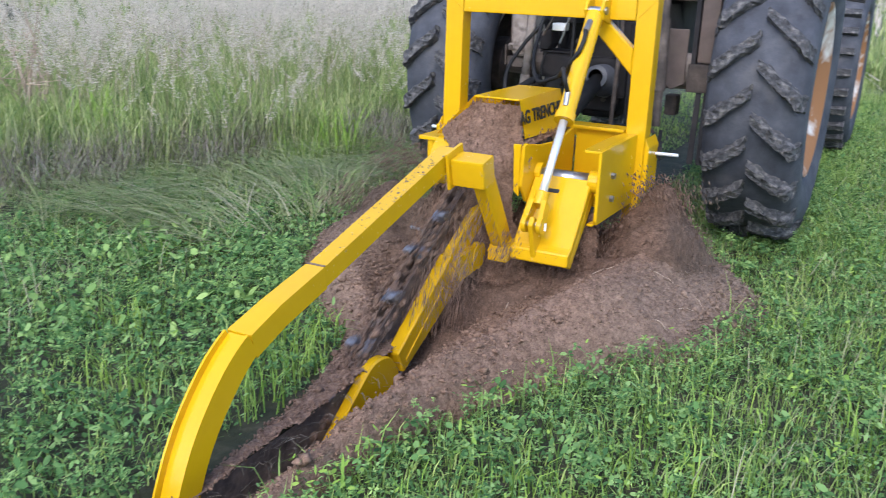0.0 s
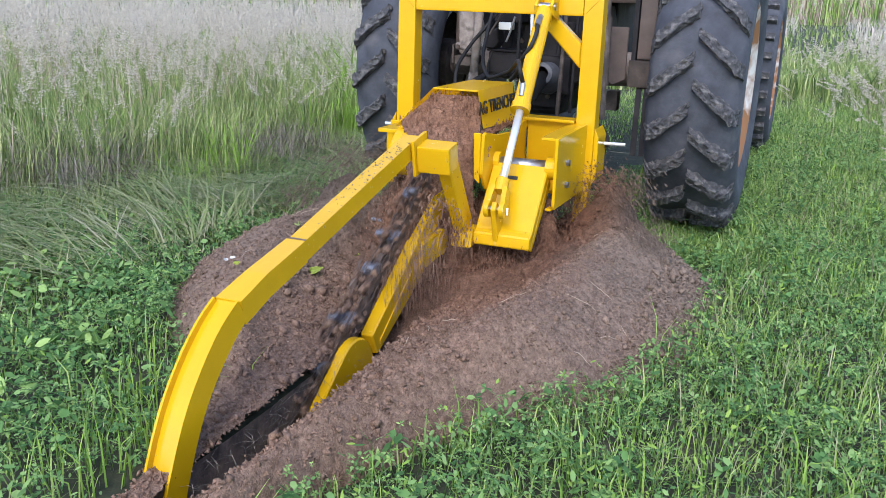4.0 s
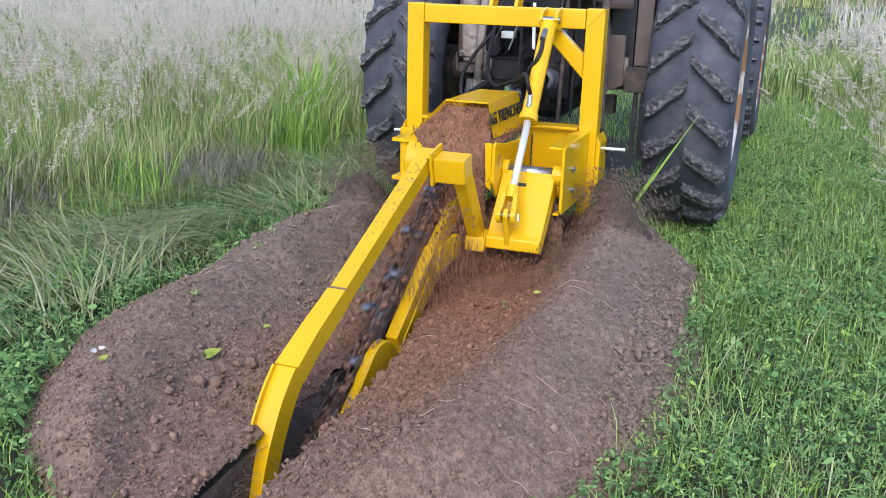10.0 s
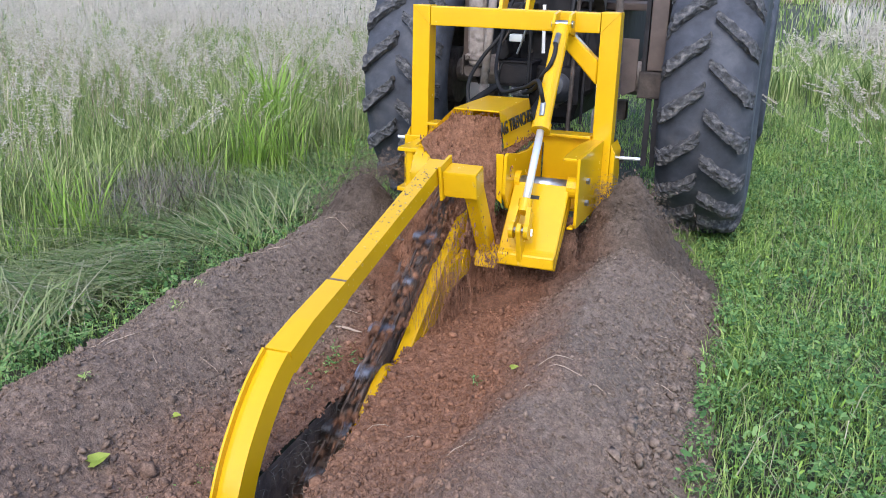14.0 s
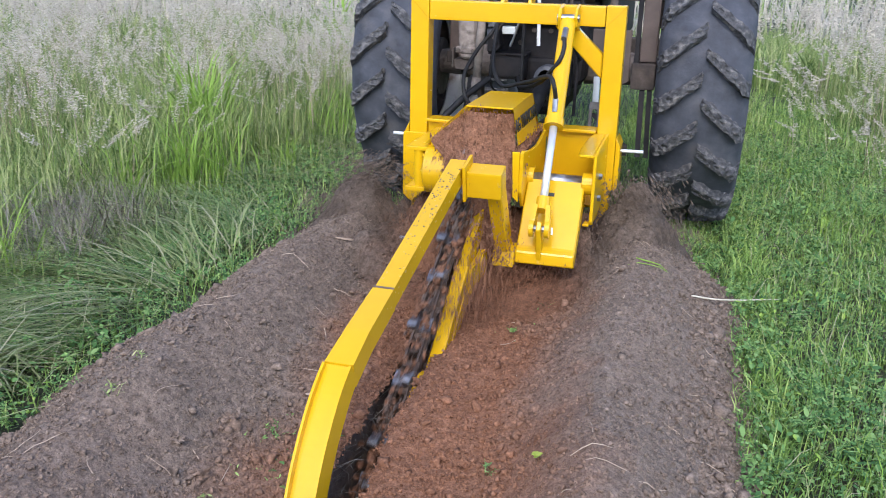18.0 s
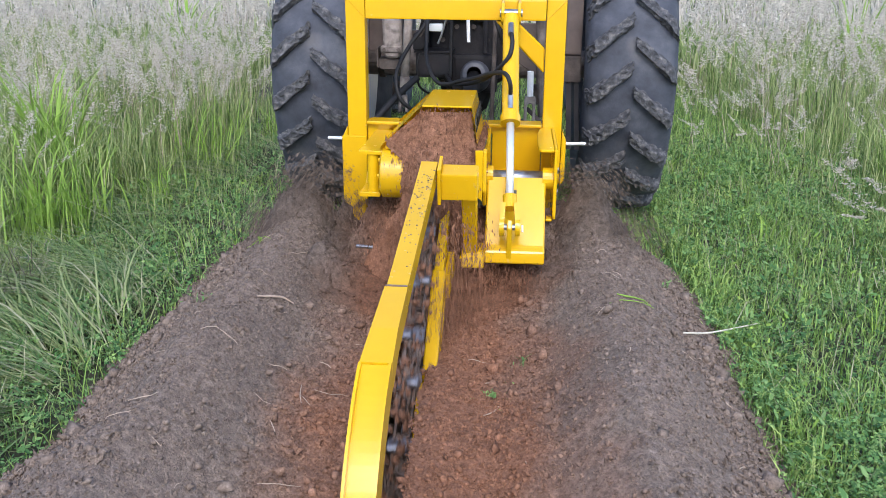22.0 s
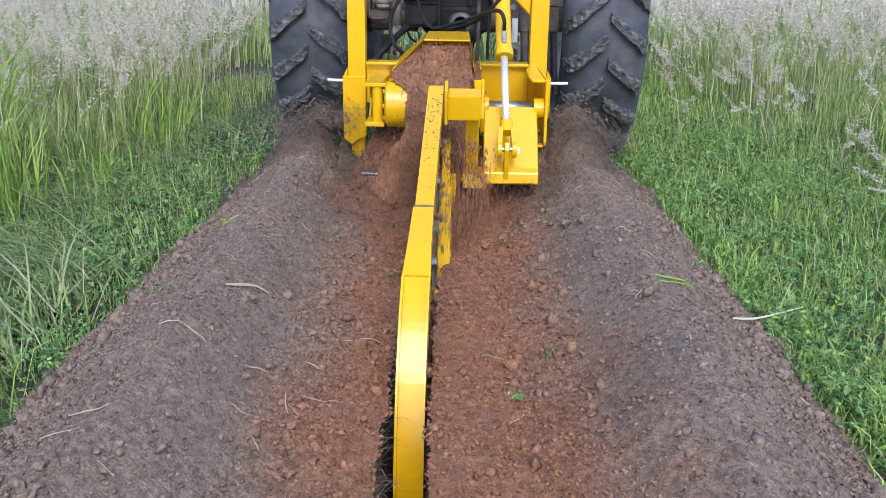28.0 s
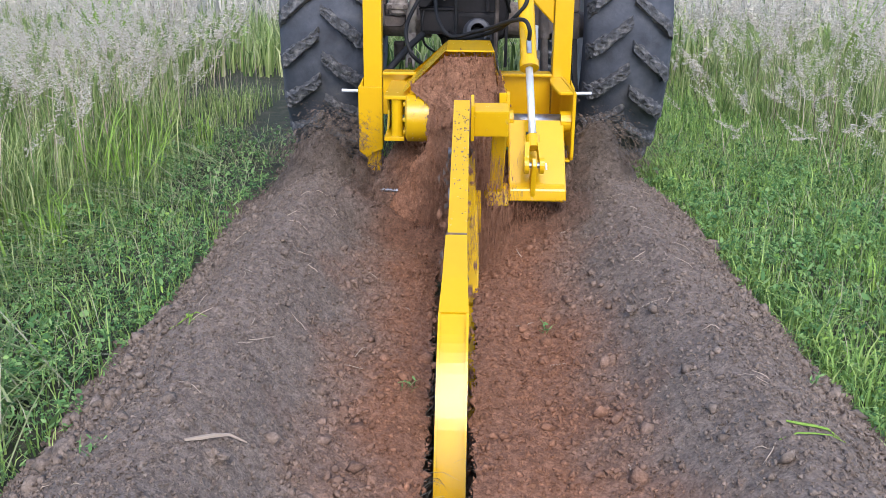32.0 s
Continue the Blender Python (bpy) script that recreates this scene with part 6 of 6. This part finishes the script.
        mesh_object(name, v, t, mat, label=label, category="grass", kind="stuff")
    # far field
    for name, n, y0, y1, h0, h1, w0, w1, mat, label in (("far_grass", 24000, 9, 60, 0.25, 0.6, 0.008, 0.03, M_TALL, "green grass farther off"),
                                                        ("far_meadow", 26000, 13, 150, 0.5, 0.95, 0.008, 0.035, M_SEED, "pale seeding meadow in the distance"),
                                                        ("far_scrub", 11000, 60, 110, 2.0, 5.0, 0.010, 0.03, M_DRY, "tall pale scrub at the far edge of the field"),
                                                        ("far_bushes", 11000, 60, 110, 2.0, 5.0, 0.012, 0.04, M_LAWN, "tall green growth at the far edge of the field")):
        y = y0 + (y1 - y0) * r.random(n) ** 1.8
        x = y * r.uniform(-1.6, 0.9, n)
        k = (mat is not M_SEED) | (np.abs(x - 1.4) > 1.0)
        x, y = x[k], y[k]
        n = len(x)
        g = 1 + y * 0.02
        v, t = blades(x, y, np.zeros(n), r.uniform(h0, h1, n), r.uniform(w0, w1, n) * g, r.uniform(0.05, 0.6, n), r.uniform(0, 6.28, n), r.uniform(0.1, 0.9, n))
        mesh_object(name, v, t, mat, label=label, category="grass", kind="stuff")


# ---- things lying on the spoil, and single plants ----
def on_spoil(x, y):
    side = 1 if x > 0 else -1
    z = spoil_z(side, abs(x), y)
    x = spoil_x(side, abs(x), y)
    best = min((s for s in SLICES if s[0].data.vertices[0].co.x * side > 0), key=lambda s: abs(s[1] - y))
    return Vector((x, y, z)), best[0]


def straw(x, y, length, turn, width, material, name, label="", arch=0.01):
    p, host = on_spoil(x, y)
    d = Vector((math.cos(turn), math.sin(turn), 0))
    pts = []
    side = Vector((-d.y, d.x, 0)) * length * 0.10 * math.sin(x * 91 + y * 57)
    for i in range(5):
        q = p + d * length * (i / 4 - 0.5) + side * (1 - abs(i - 2 + math.sin(y * 33)) / 2)
        z = spoil_z(1 if q.x > 0 else -1, max(abs(q.x), HALF), q.y) if abs(q.x) > HALF else p.z
        pts.append((q.x, q.y, max(z, 0.02) + 0.004 + 0.35 * arch * math.sin(math.pi * i / 4)))
    part(name, sweep(pts, [width * w for w in (0.6, 1, 0.95, 0.8, 0.3)], 5), material, host, label)


def leaf(x, y, size, turn, material, label):
    p, host = on_spoil(x, y)
    b = bmesh.new()
    rim = [(-0.55, 0), (-0.92, 0.42), (-0.5, 0.78), (0.35, 0.58), (1.15, 0), (0.35, -0.58), (-0.5, -0.78), (-0.92, -0.42)]
    m = Matrix.Translation(p + Vector((0, 0, 0.022))) @ Euler((0.3, -0.25, turn)).to_matrix().to_4x4()
    c = b.verts.new(m @ Vector((0, 0, -0.004)))
    vs = [b.verts.new(m @ Vector((u * size, w * size, 0.006 * abs(w)))) for u, w in rim]
    for i in range(8):
        b.faces.new((c, vs[i], vs[(i + 1) % 8]))
    bmesh.ops.solidify(b, geom=b.faces[:], thickness=0.0012)
    part("leaf", b, material, host, label)


def clod(x, y, size, label=""):
    p, host = on_spoil(x, y)
    b = bmesh.new()
    bmesh.ops.create_icosphere(b, subdivisions=3, radius=0.8)
    o = Vector((x * 7, y * 7, 0))
    for v in b.verts:
        v.co *= size * (0.8 + 0.95 * noise.noise(v.co * 1.7 + o) + 0.6 * noise.noise(v.co * 4 + o))
        v.co.z *= 0.75
        v.co += p + Vector((0, 0, size * 0.35))
    part("clod", b, M_SOIL, host, label)


def sprig(x, y, size, material, label):
    p, host = on_spoil(x, y)
    r = np.random.default_rng(int(abs(x * 1000) + abs(y * 100)))
    n = 9
    lx, ly = p.x + r.normal(0, size * 0.6, n), p.y + r.normal(0, size * 0.6, n)
    v, t = joined(leaves(lx, ly, p.z + 0.012 + r.uniform(0, 0.02, n), r.uniform(0.004, 0.009, n), r, 0.4),
                  blades(lx[:6], ly[:6], np.full(6, p.z), r.uniform(0.02, 0.06, 6), np.full(6, 0.003), r.uniform(0.9, 1.4, 6), r.uniform(0, 6.28, 6), np.full(6, 0.2)))
    mesh_object("sprig", v, t, material, host, label)


def litter():
    leaf(-0.385, -0.345, 0.030, 0.9, M_YLEAF, "heart-shaped yellow-green leaf")
    leaf(-0.350, -0.065, 0.014, 0.2, M_YLEAF, "small yellow leaf")
    leaf(0.491, 0.476, 0.014, 0.5, M_YLEAF, "small yellow leaf")
    leaf(0.26, 1.49, 0.014, 1.2, M_CLOVER, "small torn green leaf")
    p, host = on_spoil(0.85, 1.80)
    part("straw", sweep(smooth_path([p + Vector((0, 0, 0.022)), (0.94, 1.89, max(spoil_z(1, 0.94, 1.89), 0.09) + 0.035), (1.06, 2.04, 0.105), (1.20, 2.18, 0.075)], 3), [0.003, 0.0034, 0.0036, 0.0034, 0.003, 0.0028, 0.0026, 0.0024, 0.002, 0.0014], 6), M_STRAW, host, "long pale straw across the foot of the spoil")
    straw(0.68, 1.84, 0.16, 0.3, 0.0022, M_BRIGHT, "grass_blade")
    straw(0.37, 1.96, 0.13, 1.9, 0.003, M_DRY, "straw")
    straw(-0.22, 0.82, 0.10, 0.3, 0.0055, M_DRY, "stick", "short pale broken stick")
    straw(-0.53, 1.86, 0.14, 0.7, 0.005, M_DRY, "stick")
    straw(0.69, 1.87, 0.12, 0.1, 0.0035, M_BRIGHT, "grass_blade")
    straw(-0.78, 2.47, 0.16, -0.5, 0.0022, M_BRIGHT, "grass_blade")
    leaf(-0.555, -0.665, 0.012, 2.0, M_WHITE, "white torn petals")
    leaf(-0.535, -0.655, 0.011, 0.6, M_WHITE, "white torn petals")
    leaf(-0.485, -0.71, 0.014, 1.4, M_YLEAF, "small yellow-green leaf")
    for x, y, s in ((-0.66, 0.817, 0.022), (0.296, 0.562, 0.028), (-0.654, 0.739, 0.030), (0.20, 2.733, 0.030), (-0.314, 2.207, 0.028), (0.49, 2.678, 0.026), (-0.285, 1.11, 0.034),
                    (0.195, 2.36, 0.026), (-0.517, 1.816, 0.028), (-0.34, 1.28, 0.022), (-0.27, 2.27, 0.024), (0.33, 1.95, 0.022), (0.42, 1.2, 0.024), (-0.45, 0.35, 0.03), (-0.36, 0.28, 0.034), (-0.40, 0.55, 0.024)):
        clod(x, y, s)
    sprig(0.344, 1.703, 0.02, M_CLOVER, "torn green sprig")
    sprig(-0.782, 1.80, 0.022, M_CLOVER, "torn green sprig")
    sprig(-0.30, 0.20, 0.02, M_TALL, "torn grass roots")
    sprig(-0.14, 2.43, 0.022, M_CLOVER, "torn green sprig")
    sprig(-0.76, 2.44, 0.02, M_BRIGHT, "torn green sprig")
    r = np.random.default_rng(5)
    for i in range(150):
        x, y = r.choice([-1, 1]) * r.uniform(0.16, 1.0), r.uniform(-0.9, 4.0)
        straw(x, y, r.uniform(0.03, 0.11), r.uniform(0, 3.1), r.uniform(0.0008, 0.0018), M_DRY, "straw", "", r.uniform(0.002, 0.012))
    for i in range(40):
        x, y = r.choice([-1, 1]) * (r.uniform(0.16, 0.44) if i % 2 else r.uniform(0.86, 1.03)), r.uniform(-0.9, 4.0)
        clod(x, y, r.uniform(0.009, 0.021) * (1.25 if abs(x) > 0.85 else 1))
    for i in range(9):
        x, y = r.choice([-1, 1]) * r.uniform(0.2, 1.0), r.uniform(-0.6, 3.8)
        sprig(x, y, 0.016, (M_CLOVER, M_TALL)[i % 2], "torn green sprig")


def tuft(x, y, count, height, width, spread, seed, material=M_BRIGHT, label="clump of broad bright green grass blades"):
    """A clump of grass: broad blades are parts of their own, fine ones stay joined."""
    r = np.random.default_rng(seed)
    n = count
    if height < 0.5:
        v, t = blades(r.normal(0, spread, n), r.normal(0, spread, n), np.zeros(n), r.uniform(0.5, 1.0, n) * height, r.uniform(0.6, 1.1, n) * width, np.abs(r.normal(0.28, 0.2, n)), r.uniform(0, 6.28, n), r.uniform(0.3, 1.2, n))
        ob = mesh_object("grass_tuft", v, t, material, None, "tuft of fine bright green grass", "grass tuft", "stuff")
        ob.matrix_basis = pose(x, y, 0)
        return
    ob = thing("grass_tuft", label, "grass tuft", "grass tufts", m=pose(x, y, 0))
    v, t = arcs(r.normal(0, spread, n), r.normal(0, spread, n), np.zeros(n), r.uniform(0.6, 1.25, n) * height, r.uniform(0.6, 1.15, n) * width, r.uniform(0, 6.28, n), r.uniform(1.6, 6.5, n), r, 6, 1.22)
    for k in range(n):
        mesh_object("blade", v[k * 14:k * 14 + 14], t[k * 12:k * 12 + 12] - k * 14, material, ob)


def shrub(x, y, seed):
    r = np.random.default_rng(seed)
    t = thing("dry_shrub", "dead grey-brown shrub of thin dry twigs", "shrub", m=pose(x, y, 0))
    for _ in range(16):
        a, l = r.uniform(0, 6.28), r.uniform(0.05, 0.5)
        tip = Vector((math.cos(a) * l, math.sin(a) * l, r.uniform(0.5, 1.1)))
        mid = tip * 0.5 + Vector(r.normal(0, 0.05, 3))
        stem = part("stem", sweep(smooth_path([(0, 0, 0), mid, tip], 4), [0.010 - 0.001 * k for k in range(9)], 6), M_DRY, t)
        for k in range(3):
            q = mid.lerp(tip, r.uniform(0, 1))
            part("twig", sweep([q, q + Vector(r.normal(0, 0.12, 3))], [0.004, 0.0015], 5), M_DRY, stem)


REEDS = []


def reed():
    """A long reed that the growing heap pushes over and buries."""
    r = np.random.default_rng(9)
    t = thing("reed", "long green reed blade bent over by the falling soil", "reed")
    for h, w, a in ((0.86, 0.016, 0.05), (0.62, 0.011, -0.06)):
        one = np.ones(1)
        v, f = blades(one * 0, one * 0, one * 0, one * h, one * w, one * abs(a), one * (1.5 if a > 0 else 4.5), one * 0.12)
        mesh_object("blade", v, f, M_BRIGHT, t)
    REEDS.append(t)


def plants():
    reed()
    for k, (x, y, c, h, w) in enumerate(((-2.45, 3.98, 80, 0.85, 0.017), (-2.25, 3.80, 40, 0.62, 0.014), (-2.62, 4.2, 50, 0.7, 0.014), (-1.95, 1.35, 50, 0.5, 0.010), (-2.0, 2.95, 60, 0.62, 0.013), (-1.85, 3.2, 34, 0.5, 0.012), (-3.5, 9.1, 50, 1.15, 0.03), (-1.75, 11.7, 40, 1.1, 0.03),
                                          (-2.1, 2.5, 45, 0.5, 0.009), (-1.95, 3.0, 60, 0.45, 0.008), (-1.7, 3.7, 50, 0.42, 0.008), (-1.9, 5.2, 60, 0.5, 0.008), (-1.6, 5.6, 40, 0.4, 0.007), (-2.0, 0.9, 60, 0.4, 0.007), (1.55, 3.4, 26, 0.22, 0.007), (1.4, 4.6, 30, 0.2, 0.007), (1.7, 2.2, 26, 0.22, 0.007), (1.45, 0.9, 24, 0.2, 0.006), (1.8, 0.2, 26, 0.22, 0.006), (1.3, -0.3, 22, 0.2, 0.006), (0.72, -1.8, 26, 0.2, 0.006), (0.98, -1.55, 26, 0.22, 0.006), (1.25, -1.6, 24, 0.18, 0.006), (0.5, -2.0, 22, 0.18, 0.006), (1.5, -1.15, 26, 0.22, 0.006), (1.15, -1.1, 22, 0.2, 0.006), (-0.9, -1.5, 24, 0.2, 0.006), (-0.30, -1.32, 34, 0.2, 0.006), (-0.22, -1.5, 34, 0.18, 0.006), (-0.38, -1.2, 30, 0.18, 0.006), (-0.2, -1.72, 30, 0.2, 0.006), (-1.4, -0.9, 26, 0.22, 0.006), (-0.6, -1.9, 22, 0.18, 0.006), (-1.75, 4.6, 45, 0.5, 0.009), (2.6, 4.4, 45, 0.6, 0.010), (-2.9, 1.5, 50, 0.55, 0.010), (4.0, 9.5, 50, 1.2, 0.025))):
        tuft(x, y, c, h, w, 0.07 + 0.03 * (k % 2), 40 + k)
    shrub(-4.1, 0.6, 3)
    tuft(-3.3, 0.45, 120, 0.55, 0.012, 0.13, 61)


# ---- flowing soil ----
FLOWS = []


def flow_cluster(t, spread, count, size, material, label, along=(0, 0, 1), stretch=3.0):
    c = rng.normal(0, 1, (count, 3)) * np.array(spread)
    v, f = streaks(c, np.clip(rng.lognormal(math.log(size), 0.5, count), size * 0.4, size * 3.0), along, stretch)
    return mesh_object("flying_soil", v, f, material, t, label, kind="stuff", flat=True)


def flows(t):
    # out of the hood's mouth, down, and round again under the ground
    hood = [(0.0, -0.20, 0.56), (0.0, -0.36, 0.60), (0.0, -0.50, 0.58), (0.0, -0.56, 0.43), (0.0, -0.58, 0.18), (0.0, -0.50, -0.25), (0.0, -0.25, -0.45), (0.0, -0.15, 0.0)]
    for k in range(12):
        ob = flow_cluster(t, (0.05, 0.02, 0.05), 1100, 0.0016, M_CRUMBR, "crumbs of soil in flight")
        FLOWS.append((ob, [(x + rng.uniform(-0.13, 0.05), y, z) for x, y, z in hood], k / 12, 0.8))
    # on both sides of the post and under the carrier plate
    for k in range(10):
        x0 = (-0.10, 0.15, 0.30, 0.22, 0.12)[k % 5]
        z0 = 0.34 if x0 < 0.2 else 0.20
        y0 = -0.62 if x0 < 0.2 else -0.58
        low = [(x0, y0, z0), (x0, y0 - 0.05, z0 * 0.6), (x0 - 0.01, y0 - 0.08, 0.04), (x0, -0.70, -0.2), (x0, -0.5, -0.35), (x0, -0.45, 0.0)]
        ob = flow_cluster(t, (0.03 if x0 < 0.2 else 0.05, 0.04, 0.05 if x0 < 0.2 else 0.03), 900, 0.0014, M_CRUMBR, "crumbs of soil in flight", (0, 0, 1), 3.5)
        FLOWS.append((ob, low, k / 10, 0.7))
    # round the guard and beside the crumber bar
    for k in range(12):
        x0 = (0.08, -0.14, 0.12, 0.04)[k % 4]
        y0 = (-0.84, -0.72, -0.95, -1.02)[k % 4]
        fall = [(x0, y0, 0.40), (x0, y0 - 0.03, 0.26), (x0 - 0.01, y0 - 0.05, 0.06), (x0, y0, -0.25), (x0, y0 + 0.2, -0.4), (x0, y0 + 0.2, 0.0)]
        ob = flow_cluster(t, (0.04, 0.05, 0.06), 560, 0.0015, M_CRUMBR, "crumbs of soil in flight", (0, 0, 1), 4.0)
        FLOWS.append((ob, fall, k / 12, 0.6))
    # over both heaps
    for sx in (-1, 1):
        side = [(sx * 0.42, -0.10, 0.30), (sx * 0.58, -0.12, 0.47), (sx * 0.68, -0.20, 0.42), (sx * 0.82, -0.35, 0.20), (sx * 0.86, -0.42, -0.15), (sx * 0.6, -0.3, -0.3), (sx * 0.42, -0.15, 0.0)]
        for k in range(8):
            ob = flow_cluster(t, (0.06, 0.08, 0.04), 900, 0.0018, M_CRUMBF, "crumbs of soil in flight", (sx * 0.5, -0.2, -0.7), 2.4)
            FLOWS.append((ob, [(x, y + rng.uniform(-0.08, 0.08), z) for x, y, z in side], k / 8, 1.1))
        inner = [(sx * 0.40, -0.30, 0.22), (sx * 0.44, -0.48, 0.22), (sx * 0.44, -0.68, 0.12), (sx * 0.40, -0.70, -0.2), (sx * 0.4, -0.4, -0.35), (sx * 0.36, -0.25, 0.0)]
        for k in range(7):
            ob = flow_cluster(t, (0.08, 0.08, 0.045), 900, 0.0018, M_CRUMBF, "crumbs of soil in flight", (0, -0.3, 1), 2.6)
            FLOWS.append((ob, inner, k / 7, 0.9))
    # lifted beside the chain
    for k in range(9):
        ob = flow_cluster(t, (0.020, 0.07, 0.024), 220, 0.0042, M_WALL, "clods of soil carried by the chain", (0, 1, 0), 2.4)
        TEETH.append((ob, (k + 0.3) * LOOP / 9))
    for k in range(36):
        c = rng.normal(0, 1, (20, 3)) * np.array([0.026, 0.045, 0.020]) + np.array([0, 0, 0.030])
        v, f = crumbs(c, rng.uniform(0.005, 0.016, 20), rng)
        ob = mesh_object("flying_soil", v, f, M_SOIL if k % 2 else M_SOILR, t, "damp clods carried by the chain", kind="stuff")
        TEETH.append((ob, (k + 0.7) * LOOP / 36))


# ---- movement ----
def motions():
    rows = [(t, pose(0, s, 0)) for t, s in DRIVE]
    walk(TRENCHER, rows)
    walk(TRACTOR, rows)
    for ob, x, y in HEAPS:
        low = [(0, -0.02), (2.2, -0.01), (3.5, -0.08), (9, -0.09), (11, -0.03), (14, 0.03), (17, 0.0), (20, -0.09), (22, -0.05), (25, 0.01), (27, 0.01), (30, -0.06), (32, -0.03)] if x > 0 else [(0, -0.08), (8, -0.06), (13, 0.0), (32, 0.0)]
        walk(ob, [(t, pose(x, y + s, float(np.interp(t, [q[0] for q in low], [q[1] for q in low])))) for t, s in DRIVE])
    for ob in REEDS:
        walk(ob, [(0, pose(0.47, 1.6, 0, 0, 11, 0)), (8.8, pose(0.47, 1.6, 0, 0, 12, 0)), (10, pose(0.48, 1.6, 0, 0, 29, 0)), (11, pose(0.50, 1.6, 0.02, 0, 54, 0)), (12.2, pose(0.52, 1.6, -0.1, 0, 84, 0)), (13, pose(0.52, 1.6, -0.5, 0, 86, 0)), (32, pose(0.52, 1.6, -0.5, 0, 86, 0))])
    for w, x, y, r in WHEELS:
        walk(w, [(t, pose(x, y, r, -math.degrees(s / (ROLL if r == REAR_R else r)))) for t, s in DRIVE])
    for bar in BARS:
        walk(bar, [(t, Matrix.Translation(BEAM_PIVOT) @ pose(0, 0, 0, a, 0, float(np.interp(t, [0, 3, 14, 20, 26, 32], [0.3, 0.3, -0.1, -0.4, -0.8, -1.0])))) for t, a in SWING])
    for ob, y in SLICES:
        s = y + 0.12
        if s > 0.02:
            t0, t1 = max(0.02, when(s) - 1.3), max(0.8, when(s))
            if s - FINAL > 0:
                t1 = 31.9
            down = pose(0, 0, -0.42)
            last = pose(0, 0, -0.42 * min(1, max(0, (s - FINAL) / 0.18)))
            walk(ob, [(0, down), (t0, down), (t1, last), (32, last)] if t0 > 0.05 else [(0, pose(0, 0, -0.2)), (t1, last), (32, last)])
    for ob, y in PLUGS:
        t0 = when(y + 0.62)
        walk(ob, [(0, pose(0, 0, 0)), (max(0.05, t0), pose(0, 0, 0)), (min(31.9, t0 + 1.5), pose(0, 0, -0.9)), (32, pose(0, 0, -0.9))] if t0 < 30.3 else [(0, pose(0, 0, 0)), (32, pose(0, 0, 0))])
    # round the chain: a row at each end of a straight run and at every 45 degrees of a turn
    speed = 1.7
    length, arc = LOOP / 2 - math.pi * CHAIN_R, math.pi * CHAIN_R
    marks = [0.0] + [length + arc * k / 4 for k in range(5)] + [2 * length + arc * (1 + k / 4) for k in range(4)]
    marks += [length * q for q in (0.25, 0.5, 0.75)] + [length + arc + length * q for q in (0.25, 0.5, 0.75)]
    for ob, u0 in TEETH:
        times = {0.0, 32.0}
        for m in marks:
            t = ((m - u0) % LOOP) / speed
            while t < 32.0:
                times.add(round(t, 4))
                t += LOOP / speed
        walk(ob, [(t, chain_pose(u0 + speed * t)) for t in sorted(times)])
    for ob, path, phase, period in FLOWS:
        n = len(path)
        k = int(32 / (period / n))
        rows = []
        for i in range(k + 1):
            t = 32.0 * i / k
            u = (t / period + phase) % 1 * n
            a, b = Vector(path[int(u) % n]), Vector(path[(int(u) + 1) % n])
            p = a.lerp(b, u - int(u))
            rows.append((t, pose(*p, 6 * math.sin(i * 1.3 + phase * 9), 0, 20 * math.sin(i * 0.9 + phase * 5))))
        walk(ob, rows)


ground()
trench()
roots()
ridges()
plugs()
heap(1, 0.585, -0.10, 0.50)
heap(-1, -0.66, -0.10, 0.42)
TRENCHER = trencher()
flows(TRENCHER)
TRACTOR = tractor()
litter()
lawn()
meadow()
plants()
motions()
